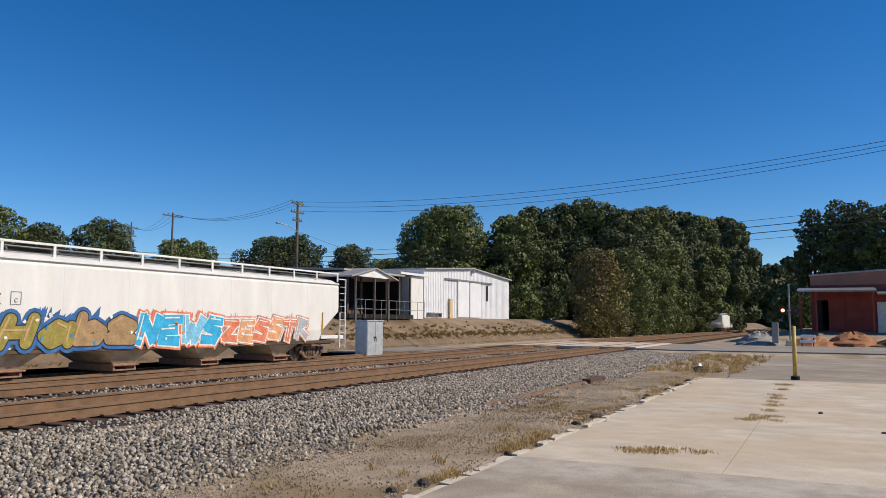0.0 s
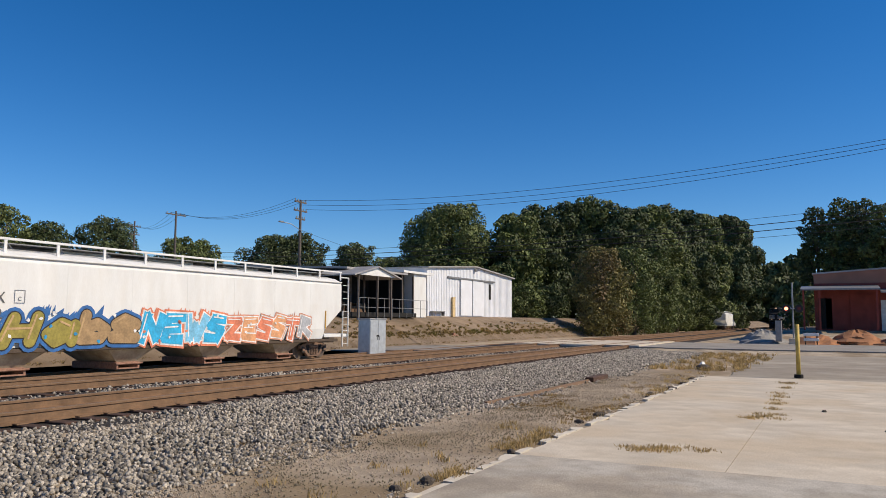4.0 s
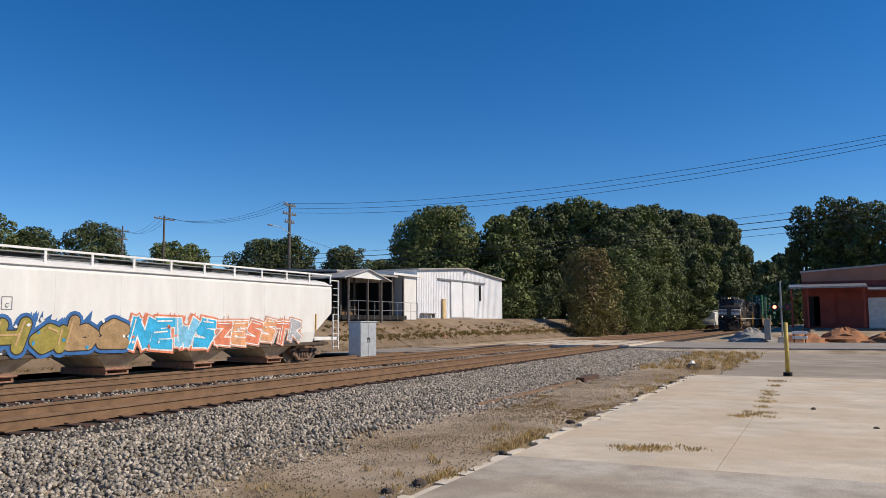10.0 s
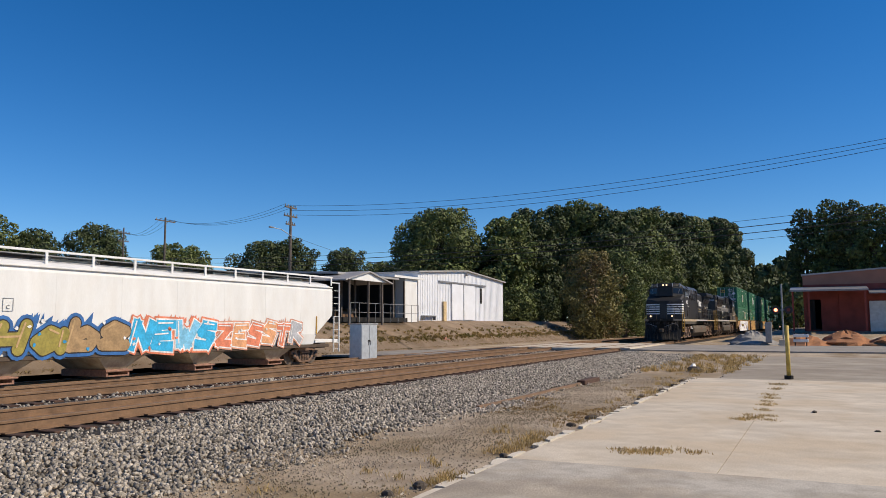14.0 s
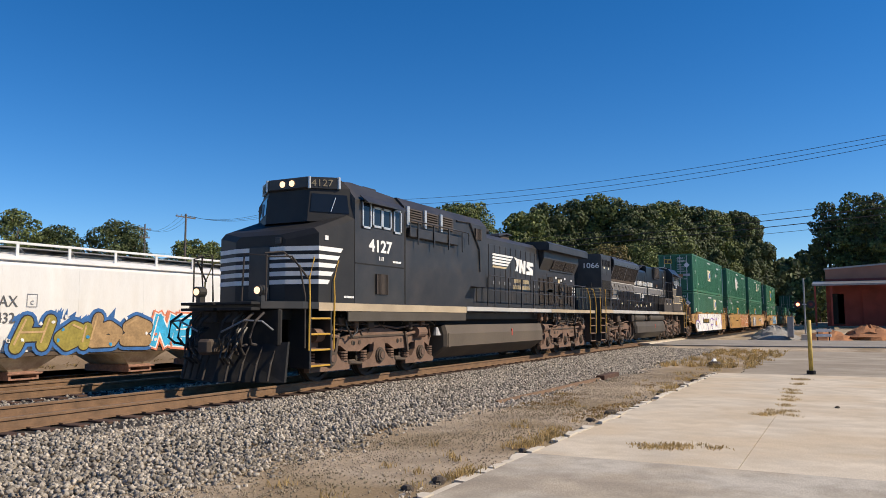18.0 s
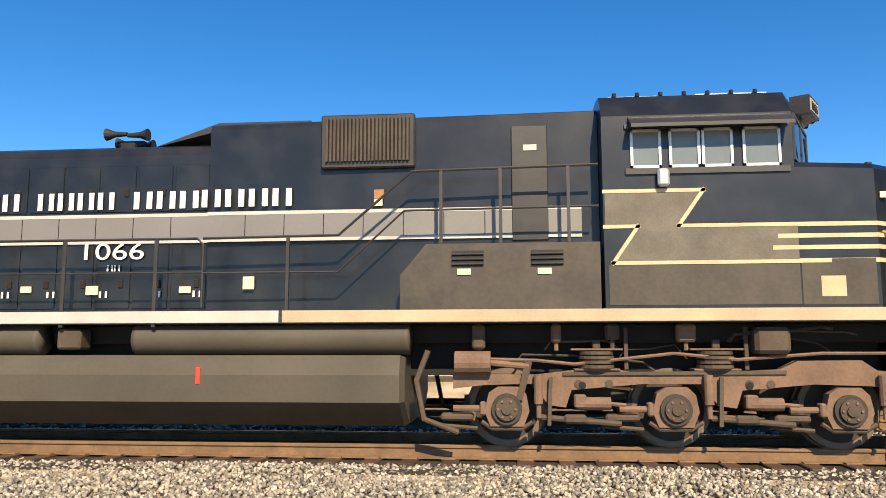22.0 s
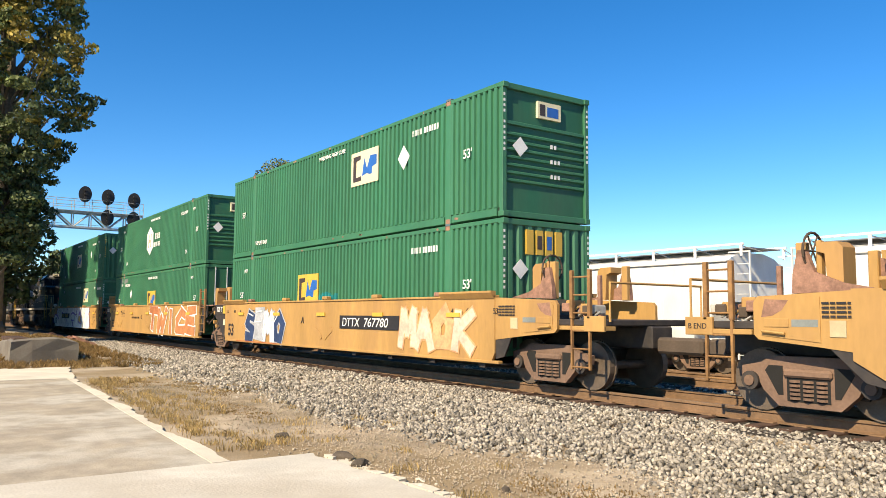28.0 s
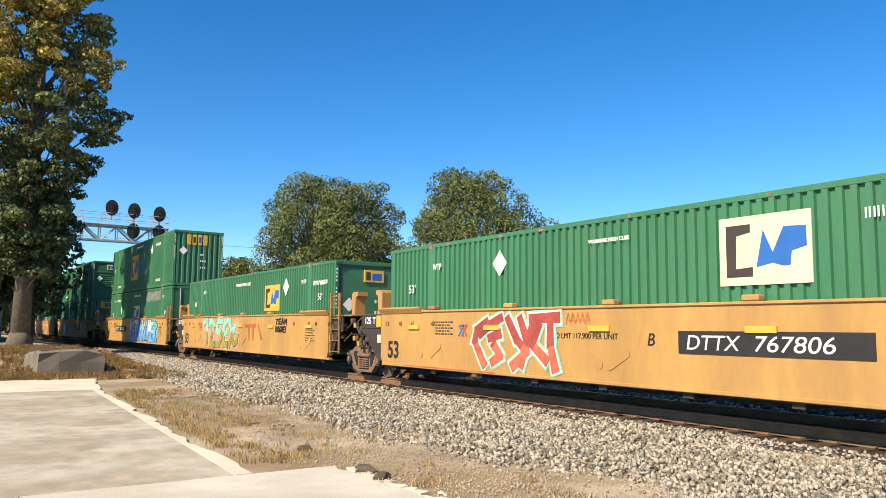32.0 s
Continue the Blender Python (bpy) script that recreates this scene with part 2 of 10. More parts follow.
M = {
    "ground": mat("dry_ground", (0.455, 0.365, 0.262), 0.95, var=0.3, scale=0.8, fine=32, bump=0.7, col2=(0.32, 0.235, 0.135), dirt=0.5, dirt_col=(0.17, 0.115, 0.06)),
    "banksoil": mat("brown_bank_soil", (0.235, 0.165, 0.105), 0.95, var=0.3, scale=0.35, fine=14, bump=0.7, col2=(0.165, 0.11, 0.06), dirt=0.5, dirt_col=(0.30, 0.235, 0.165)),
    "gravel": mat("pale_gravel", (0.49, 0.405, 0.305), 0.95, var=0.3, scale=1.2, fine=45, bump=0.8, col2=(0.28, 0.23, 0.15)),
    "ballast": mat("grey_ballast", (0.355, 0.314, 0.260), 0.9, var=0.35, scale=6, fine=60, bump=0.6, rnd=0.65),
    "yard": mat("pale_yard_gravel", (0.36, 0.335, 0.30), 0.95, var=0.25, scale=1.5, fine=40, bump=0.5, dirt=0.4, dirt_col=(0.2, 0.17, 0.13)),
    # Colour kept near-black to deepen the shade under the train.
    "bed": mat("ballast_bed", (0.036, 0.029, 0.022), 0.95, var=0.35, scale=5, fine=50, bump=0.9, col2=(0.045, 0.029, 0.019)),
    "concrete_n": mat("pale_grey_concrete", (0.60, 0.555, 0.48), 0.9, var=0.14, scale=1.1, fine=34, bump=0.25, col2=(0.53, 0.475, 0.395), dirt=0.5, dirt_col=(0.40, 0.35, 0.28)),
    "concrete": mat("worn_concrete", (0.63, 0.548, 0.43), 0.9, var=0.15, scale=1.1, fine=34, bump=0.25, col2=(0.60, 0.49, 0.35), dirt=0.6, dirt_col=(0.42, 0.345, 0.245)),
    "concrete_g": mat("grey_worn_concrete", (0.42, 0.355, 0.27), 0.9, var=0.2, scale=1.5, fine=34, bump=0.3, col2=(0.54, 0.49, 0.41), dirt=0.65, dirt_col=(0.25, 0.215, 0.17)),
    "concrete_w": mat("pale_concrete_strip", (0.66, 0.59, 0.48), 0.9, var=0.1, scale=0.9, fine=30, bump=0.25, dirt=0.4, dirt_col=(0.42, 0.36, 0.28)),
    "concrete_o": mat("old_asphalt_concrete", (0.40, 0.345, 0.27), 0.92, var=0.2, scale=0.35, fine=40, bump=0.4, col2=(0.30, 0.25, 0.19), dirt=0.7, dirt_col=(0.22, 0.18, 0.13)),
    "road": mat("pale_asphalt", (0.30, 0.27, 0.23), 0.9, var=0.2, scale=0.5, fine=60, bump=0.3),
    "rail": mat("rusty_rail", (0.19, 0.110, 0.058), 0.75, metal=0.0, var=0.25, scale=4, fine=30, bump=0.2),
    "railtop": mat("worn_rail_head", (0.25, 0.165, 0.10), 0.5, metal=0.4, var=0.15, scale=3),
    "tie": mat("weathered_tie", (0.075, 0.040, 0.026), 0.95, var=0.35, scale=4, fine=40, bump=0.5, rnd=0.3),
    "grass": mat("dry_grass", (0.50, 0.36, 0.16), 0.9, var=0.3, scale=2, rnd=0.45, leafy=0.45),
    "deadgrass": mat("dead_grass", (0.30, 0.195, 0.08), 0.95, var=0.3, scale=2, rnd=0.45, leafy=0.4),
    "bankgrass": mat("bank_grass", (0.34, 0.245, 0.10), 0.95, var=0.3, scale=0.5, fine=20, bump=0.8, col2=(0.20, 0.17, 0.05), rnd=0.35, leafy=0.4),
    "leaf": mat("green_leaves", (0.125, 0.155, 0.042), 0.7, var=0.3, scale=0.5, fine=4, rnd=0.5, leafy=0.14),
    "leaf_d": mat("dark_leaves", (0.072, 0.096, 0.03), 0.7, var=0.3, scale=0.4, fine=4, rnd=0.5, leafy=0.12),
    "leaf_y": mat("yellowing_leaves", (0.36, 0.27, 0.05), 0.65, var=0.35, scale=0.4, fine=3, col2=(0.20, 0.19, 0.04), rnd=0.4, leafy=0.25),
    "leaf_o": mat("olive_leaves", (0.20, 0.175, 0.05), 0.7, var=0.3, scale=0.4, fine=3, col2=(0.15, 0.10, 0.04), rnd=0.45, leafy=0.14),
    "bark": mat("bark", (0.13, 0.105, 0.08), 0.95, var=0.3, scale=5, fine=30, bump=0.6),
    "white": mat("white_paint", (0.73, 0.73, 0.715), 0.5, var=0.06, scale=1.2, fine=30, dirt=0.18, dirt_col=(0.5, 0.42, 0.32), streak=0.3),
    "siding": mat("white_steel_siding", (0.74, 0.76, 0.80), 0.5, var=0.06, scale=0.7, fine=20, dirt=0.15, dirt_col=(0.5, 0.46, 0.42)),
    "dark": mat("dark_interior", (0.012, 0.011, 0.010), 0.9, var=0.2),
    "steel": mat("grey_steel", (0.30, 0.30, 0.30), 0.5, metal=0.5, var=0.15, scale=3),
    "galv": mat("galvanised_steel", (0.55, 0.57, 0.58), 0.45, metal=0.5, var=0.12, scale=4),
    "black": mat("loco_black", (0.025, 0.0238, 0.0235), 0.48, var=0.25, scale=1.2, fine=20, dirt=0.4, dirt_col=(0.062, 0.05, 0.041), coat=0.06),
    "blackgloss": mat("gloss_black", (0.010, 0.011, 0.0135), 0.32, var=0.25, scale=1.0, fine=14, dirt=0.35, dirt_col=(0.042, 0.039, 0.036), coat=0.12),
    "grime": mat("road_grime", (0.082, 0.058, 0.041), 0.85, var=0.22, scale=2.5, fine=25, bump=0.2),
    "tankpaint": mat("dusty_tank_paint", (0.070, 0.058, 0.043), 0.7, var=0.18, scale=1.0, fine=20, dirt=0.3, dirt_col=(0.07, 0.06, 0.05)),
    "wheel": mat("wheel_steel", (0.16, 0.12, 0.09), 0.6, metal=0.4, var=0.2, scale=5),
    "signwhite": mat("lettering_white", (0.78, 0.77, 0.74), 0.6, var=0.08, scale=3),
    "cream": mat("cream_stripe", (0.54, 0.43, 0.26), 0.6, var=0.12, scale=2, dirt=0.2),
    "lgrey": mat("light_grey_band", (0.18, 0.173, 0.17), 0.5, var=0.1, scale=1.0, dirt=0.15),
    "yellow": mat("safety_yellow", (0.50, 0.29, 0.035), 0.55, var=0.12, scale=3),
    "green": mat("container_green", (0.038, 0.168, 0.085), 0.5, var=0.14, scale=0.6, fine=10, dirt=0.14, dirt_col=(0.10, 0.16, 0.10), streak=0.25),
    "greenP": mat("container_green_faded", (0.058, 0.185, 0.105), 0.6, var=0.12, scale=0.6, fine=10, dirt=0.2, dirt_col=(0.14, 0.19, 0.13), streak=0.25),
    "greenD": mat("container_green_dark", (0.017, 0.118, 0.058), 0.55, var=0.16, scale=0.8, fine=10, dirt=0.2, dirt_col=(0.09, 0.12, 0.07), streak=0.25),
    "orange": mat("wellcar_yellow", (0.45, 0.258, 0.084), 0.6, var=0.16, scale=0.9, fine=14, dirt=0.6, dirt_col=(0.30, 0.165, 0.07), streak=0.3),
    "glass": glass("cab_glass", (0.012, 0.016, 0.022)),
    "redbrick": mat("red_painted_wall", (0.26, 0.055, 0.04), 0.85, var=0.2, scale=1.0, fine=20, bump=0.2),
    "redroof": mat("red_parapet", (0.38, 0.17, 0.11), 0.85, var=0.12, scale=0.8),
    "roofmetal": mat("weathered_metal_roof", (0.42, 0.40, 0.38), 0.6, metal=0.3, var=0.15, scale=0.6),
    "wood": mat("grey_pole_wood", (0.12, 0.10, 0.085), 0.9, var=0.25, scale=3, fine=30),
    "wire": mat("wire", (0.02, 0.02, 0.022), 0.6, var=0.1),
    "redclay": mat("red_clay", (0.36, 0.16, 0.07), 0.95, var=0.25, scale=1.0, fine=12, bump=0.8),
    "rubble": mat("broken_stone", (0.42, 0.40, 0.37), 0.9, var=0.25, scale=2.0, fine=14, bump=0.5, rnd=0.3),
    "brick": mat("old_brick", (0.27, 0.13, 0.085), 0.9, var=0.25, scale=3, rnd=0.3),
    "lampglow": mat("lit_lamp", (1.0, 0.66, 0.38), 0.4, emit=1.6),
    "redglow": mat("flashing_red", (1.0, 0.25, 0.12), 0.4, emit=6.0),
}

TY1, TY2, TY3 = 11.65, 15.85, 24.6       # centre lines of the two main tracks and of the siding
RZ3 = -0.55                              # rail head of the siding
SLAB = -0.30


def smooth(a, b, t):
    t = max(0.0, min(1.0, (t - a) / (b - a)))
    return t * t * (3 - 2 * t)


def gz(x, y):
    """Height of the ground."""
    z = -0.34
    z += 0.12 * smooth(8.4, 10.0, y)                        # main-line formation
    z -= 0.58 * smooth(17.9, 20.5, y)                       # drop to the siding
    bank = (0.32 * smooth(32.4, 33.8, y) + 0.68 * max(0.0, min(1.0, (y - 33.2) / 4.6))) * smooth(-40, 10, x)    # a grassy step, then a gravel rise
    z += bank * 2.65 * (1 - 0.25 * smooth(-10, 60, 40 - x))
    z += 0.18 * smooth(43, 46, x) * (1 - smooth(58, 62, x)) * (1 - smooth(9, 10, y))   # the level crossing's approach
    z += 1.1 * smooth(62, 84, x) * (1 - smooth(3, 9, y))
    z += 0.6 * smooth(-28, -42, x) * (1 - smooth(5.5, 8.5, y)) if x < -28 else 0
    z += 0.6 * smooth(-40, -70, x) * smooth(28, 40, y) if x < -40 else 0
    return z


def ground():
    def steps(spans):
        out = []
        for a, b, s in spans:
            out += list(np.arange(a, b, s))
        return out + [spans[-1][1]]
    xs = steps([(-3000, -400, 400), (-400, -90, 31), (-90, -30, 4), (-30, 62, 1.0), (62, 130, 4), (130, 400, 30), (400, 3200, 400)])
    ys = steps([(-2500, -100, 400), (-100, -10, 10), (-10, 3, 2.0), (3, 22, 0.5), (22, 60, 2), (60, 140, 10), (140, 400, 40), (400, 3000, 400)])
    v = [(x, y, gz(x, y) + (0.03 * noise.noise((x * 0.7, y * 0.7, 0)) if 3.6 < y < 9 else 0)) for x in xs for y in ys]
    n = len(ys)
    f = [(i * n + j, (i + 1) * n + j, (i + 1) * n + j + 1, i * n + j + 1) for i in range(len(xs) - 1) for j in range(n - 1)]
    ob = raw("ground", v, f, M["ground"], "structure", "dry gravelly ground with sparse brown grass", "ground", True)
    ob.data.materials.append(M["banksoil"])
    ob.data.polygons.foreach_set("material_index", [1 if v[q[0]][1] >= 32 and v[q[0]][0] > 0 else 0 for q in f])


ground()


def rail_profile(y, z):
    """Outline of a rail with its head at z."""
    p = [(-0.076, -0.185), (0.076, -0.185), (0.076, -0.172), (0.012, -0.15), (0.012, -0.05), (0.036, -0.038), (0.036, -0.008), (0.026, 0)]
    p += [(-0.026, 0), (-0.036, -0.008), (-0.036, -0.038), (-0.012, -0.05), (-0.012, -0.15), (-0.076, -0.172)]
    return [(y + a, z + b) for a, b in p]


def track(name, y, z, x0, x1, label):
    t = thing(name, label, "railway track", kind="structure")
    for s in (-0.7525, 0.7525):
        r = part("rail", G().prism(rail_profile(y + s, z), x0, x1), M["rail"], t)
        part("rail_head", G().box(x0, x1, y + s - 0.024, y + s + 0.024, z - 0.002, z + 0.004), M["railtop"], r)
    return t


track("track_1", TY1, 0, -260, 420, "main-line track with rusty rails on grey ballast")
track("track_2", TY2, 0, -260, 420, "second main-line track with rusty brown rails")
track("track_3", TY3, RZ3, -160, 420, "siding track with rusty rails")


def beds():
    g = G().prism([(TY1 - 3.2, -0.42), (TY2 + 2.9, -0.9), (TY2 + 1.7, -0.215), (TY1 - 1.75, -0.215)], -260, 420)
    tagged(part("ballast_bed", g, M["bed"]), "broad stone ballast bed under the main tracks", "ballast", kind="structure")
    g = G().prism([(TY3 - 2.7, -1.0), (TY3 + 2.7, -1.0), (TY3 + 1.6, RZ3 - 0.2), (TY3 - 1.6, RZ3 - 0.2)], -160, 420)
    tagged(part("ballast_bed_siding", g, M["yard"]), "pale dusty gravel bed of the siding", "ballast", kind="structure")


beds()


def slab():
    """The concrete pad on which the camera stands, cast in bays of uneven colour."""
    s = thing("concrete_pad", "pale worn concrete pad with cracked edges", "pavement", kind="structure")
    rnd = random.Random(3)
    bays = [(1.2, 9.32, -9, 3.6, 3.6, "concrete_g"), (9.32, 25.4, -9, 1.136, 1.136, "concrete"), (9.32, 25.4, 1.146, 3.62, 3.62, "concrete"), (25.46, 45.5, -9, 3.1, 3.3, "concrete_o"),
            (-8.78, 1.18, -9, 0.82, 0.82, "concrete_n"), (-8.78, 1.18, 0.84, 4.3, 4.3, "concrete_n"), (-22.1, -8.8, -9, 0.5, 0.5, "concrete_g"), (-22.1, -8.8, 0.52, 3.65, 3.0, "concrete_g"),
            (-26.8, -22.12, -9, 4.5, 3.9, "concrete_w"), (-22.1, -8.8, None, 3.9, 3.25, "concrete_w")]
    for x0, x1, y0, ya, yb, m in bays:
        n = max(3, int((x1 - x0) / 0.22))
        far = []
        chip = 0.0
        for i in range(n + 1):
            chip = chip * 0.55 + rnd.random() ** 3 * 0.12
            far.append((x0 + (x1 - x0) * i / n, ya + (yb - ya) * i / n - (chip if ya > 1.5 and m != "concrete_g" else 0)))
        near = [(x0, 3.655), (x1, 3.005)] if y0 is None else [(x0, y0), (x1, y0)]
        part("slab", G().prism(near + far[::-1], SLAB - 0.14, SLAB + (0.0 if x0 > 0 and m != "concrete_o" else rnd.uniform(-0.006, 0.006) if m != "concrete_o" else -0.012), "z"), M[m], s)


slab()


# ---- trees ----
def leaf_cloud(lobes, per_m2, size, rng):
    """Small leaf blades scattered through the outer part of ellipsoid lobes."""
    vs, fs, base = [], [], 0
    for (cx, cy, cz, rx, ry, rz) in lobes:
        area = 4 * math.pi * ((rx * ry + rx * rz + ry * rz) / 3)
        n = max(12, int(area * per_m2))
        d = rng.normal(size=(n, 3))
        d /= np.linalg.norm(d, axis=1)[:, None]
        rad = rng.uniform(0.55, 1.08, n) ** 0.6
        p = np.array([cx, cy, cz]) + d * rad[:, None] * np.array([rx, ry, rz])
        nrm = d + rng.normal(size=(n, 3)) * 0.5
        nrm /= np.linalg.norm(nrm, axis=1)[:, None]
        u = np.cross(nrm, rng.normal(size=(n, 3)))
        u /= np.linalg.norm(u, axis=1)[:, None] + 1e-9
        w = np.cross(nrm, u)
        s = size * rng.uniform(0.6, 1.35, n)[:, None]
        q = np.stack([p - u * s, p + w * s * 0.62 + nrm * s * 0.15, p + u * s, p - w * s * 0.62 - nrm * s * 0.1], 1)
        vs.append(q.reshape(-1, 3))
        fs.append(base + np.arange(n * 4).reshape(-1, 4))
        base += n * 4
    return np.concatenate(vs), np.concatenate(fs)


def fast_mesh(name, v, f, material):
    me = bpy.data.meshes.new(name)
    me.vertices.add(len(v))
    me.vertices.foreach_set("co", np.asarray(v, dtype=np.float32).ravel())
    k = f.shape[1]
    me.loops.add(f.size)
    me.loops.foreach_set("vertex_index", f.astype(np.int32).ravel())
    me.polygons.add(len(f))
    me.polygons.foreach_set("loop_start", np.arange(0, f.size, k, dtype=np.int32))
    me.polygons.foreach_set("loop_total", np.full(len(f), k, dtype=np.int32))
    me.update()
    me.materials.append(material)
    return me


def tree(x, y, h, r, seed, leaf="leaf", low=0.18, size=0.42, dens=3.2, lobes=16, label="broad leafy green tree with a dark dense crown", trunk=None, squash=1.0, clear=0.0):
    """A tapered trunk with limbs and a crown of leaf clumps."""
    rng = np.random.default_rng(seed)
    z = gz(x, y)
    t = thing("tree", label, "tree", "trees", m=pose(x, y, z - 0.1))
    tr = trunk or h * 0.022
    g = G()
    bend = [(0, 0, 0), (rng.normal() * 0.1, rng.normal() * 0.1, h * 0.25), (rng.normal() * 0.25, rng.normal() * 0.25, h * 0.55), (rng.normal() * 0.4, rng.normal() * 0.4, h * 0.85)]
    g.tube(bend, tr, 9, tr * 0.2)
    g.tube([(0, 0, -0.2), (0, 0, 0.5)], tr * 1.5, 9, tr * 0.95)
    L = []
    for k in range(lobes):
        a = k * 2.399 + rng.uniform(-0.4, 0.4)
        u = (k + 0.5) / lobes
        zz = h * (low + (1 - low) * u ** 0.9)
        env = math.sin(math.pi * min(1, (0.16 + 0.80 * u))) ** 0.75
        rr = r * env * rng.uniform(0.42, 0.72)
        s = r * rng.uniform(0.30, 0.46) * (1.08 - 0.5 * u)
        cx, cy = math.cos(a) * rr, math.sin(a) * rr * squash
        L.append((cx, cy, min(zz, h - s * 0.75), s, s, s * rng.uniform(0.7, 0.95)))
        g.tube([(0, 0, zz * 0.62), (cx * 0.5, cy * 0.5, zz * 0.82), (cx, cy, zz)], tr * 0.28, 5, tr * 0.07)
    L.append((0, 0, h * 0.62, r * 0.55, r * 0.55 * squash, h * 0.30))
    for k in range(int(lobes * 1.6)):                       # sprays that break the outline
        bx, by, bz, bs = L[k % lobes][:4]
        d = Vector((bx * 0.12 + rng.normal(), by * 0.12 + rng.normal(), 0.55 + rng.normal())).normalized()
        q = bs * rng.uniform(0.22, 0.42)
        zz = min(bz + d.z * bs * 0.95, h - q * 0.3)
        L.append((bx + d.x * bs * 0.98, by + d.y * bs * 0.98, zz, q * 1.15, q * 1.15, q * 0.8))
    part("trunk", g, M["bark"], t, smooth=True)
    v, f = leaf_cloud(L, dens, size, rng)
    part("crown", fast_mesh("crown", v, f, M[leaf]), M[leaf], t)
    return t


# Woods beyond the siding.
for k, (q, x, el) in enumerate(((0.42, 134, 0.088), (0.393, 130, 0.139), (0.36, 137, 0.150), (0.32, 142, 0.154), (0.283, 146, 0.160), (0.255, 146, 0.150), (0.230, 148, 0.143), (0.205, 160, 0.146), (0.190, 172, 0.146),
                                (0.165, 190, 0.137), (0.140, 215, 0.132), (0.118, 250, 0.130), (0.103, 285, 0.128))):
    yy = q * x
    h = math.hypot(x, yy) * el + 1.38 - gz(x, yy)
    tree(x, yy, h, 4.6 + 0.022 * x, 20 + k, ("leaf_d", "leaf", "leaf_d")[k % 3], low=0.03, size=0.13 + 0.0011 * x, dens=8.5, lobes=26, label="tall dense green tree at the edge of the woods")
for k, (q, x, h, r) in enumerate(((0.269, 112, 13.4, 5.6), (0.228, 128, 15.0, 5.4), (0.20, 145, 16.5, 5.6), (0.175, 165, 16.5, 5.6), (0.152, 188, 13.5, 5.0))):
    tree(x, q * x, h, r, 60 + k, "leaf_o" if k == 0 else "leaf", low=0.02, size=0.19, dens=10, lobes=26, label="bushy young tree with dusty green leaves")
for k, (x, yy, h, r) in enumerate(((117, 31.5, 3.4, 2.4), (124, 31.0, 3.6, 2.6), (122, 46, 6.0, 4.5), (127, 51, 6.0, 5.0), (121, 52, 6.0, 5.0), (128, 43.5, 6.0, 4.5))):
    tree(x, yy, h, r, 80 + k, "leaf_d" if k % 2 else "leaf", low=0.02, size=0.2, dens=9, lobes=16, label="low dark bush at the foot of the woods")
# Trees on the near side of the line, past the crossing.
for k, (q, x, el) in enumerate(((0.012, 160, 0.135), (-0.012, 158, 0.144), (-0.036, 156, 0.142), (-0.060, 152, 0.136), (-0.085, 150, 0.13))):
    tree(x, q * x, x * el + 0.6, 5.2, 90 + k, ("leaf_d", "leaf")[k % 2], low=0.05, size=0.27, dens=8, lobes=26, label="tall dark green tree behind the red building")
# Hidden behind the row above; added only to cast shade over the siding's end.
for k, (x, yy, h) in enumerate(((178, -5.0, 22.0), (192, -7.0, 23.0), (206, -4.0, 22.0), (222, -6.0, 24.0))):
    tree(x, yy, h, 6.0, 104 + k, "leaf_d", low=0.04, size=0.4, dens=4, lobes=20, label="tall dark green tree shading the end of the siding")
for k, (x, yy, h) in enumerate(((150, 6.2, 8.5), (172, 6.0, 10.0), (200, 5.4, 12.0), (128, 3.2, 6.0))):
    tree(x, yy, h, 2.9, 110 + k, "leaf", low=0.02, size=0.42, dens=3, lobes=14, label="leafy bush beside the main track")
for k, (q, el) in enumerate(((0.098, 0.092), (0.082, 0.084), (0.068, 0.073), (0.054, 0.071), (0.042, 0.076), (0.03, 0.09))):
    tree(500 + 9 * (k % 3), q * 500, 500 * el + 1.4 - gz(500, q * 500), 13, 130 + k, "leaf_d", low=0.05, size=1.6, dens=0.8, lobes=14, label="distant dark tree at the end of the line")
# Single trees beyond the warehouse and the town.
tree(124.4, 62, 20.6, 10.2, 151, "leaf", low=0.2, size=0.25, dens=7.0, lobes=40, label="round leafy green tree behind the warehouse")
for k, (q, x, el, r) in enumerate(((1.52, 80, 0.128, 6.5), (1.39, 86, 0.113, 6.5), (1.21, 96, 0.120, 8.5), (1.02, 105, 0.100, 7), (0.97, 112, 0.098, 6), (0.82, 120, 0.108, 8), (0.765, 124, 0.110, 8), (0.66, 130, 0.099, 7), (0.60, 150, 0.082, 7), (0.565, 150, 0.078, 7), (0.44, 150, 0.08, 7))):
    yy = q * x
    tree(x, yy, math.hypot(x, yy) * el + 1.38 - gz(x, yy), r, 160 + k, ("leaf", "leaf_d", "leaf_d", "leaf_d")[k % 4] if k != 3 else "leaf", low=0.1, size=0.24, dens=9.0, lobes=22, label="broad green tree on the rise behind the siding")
# Trees seen along the line to the other side.


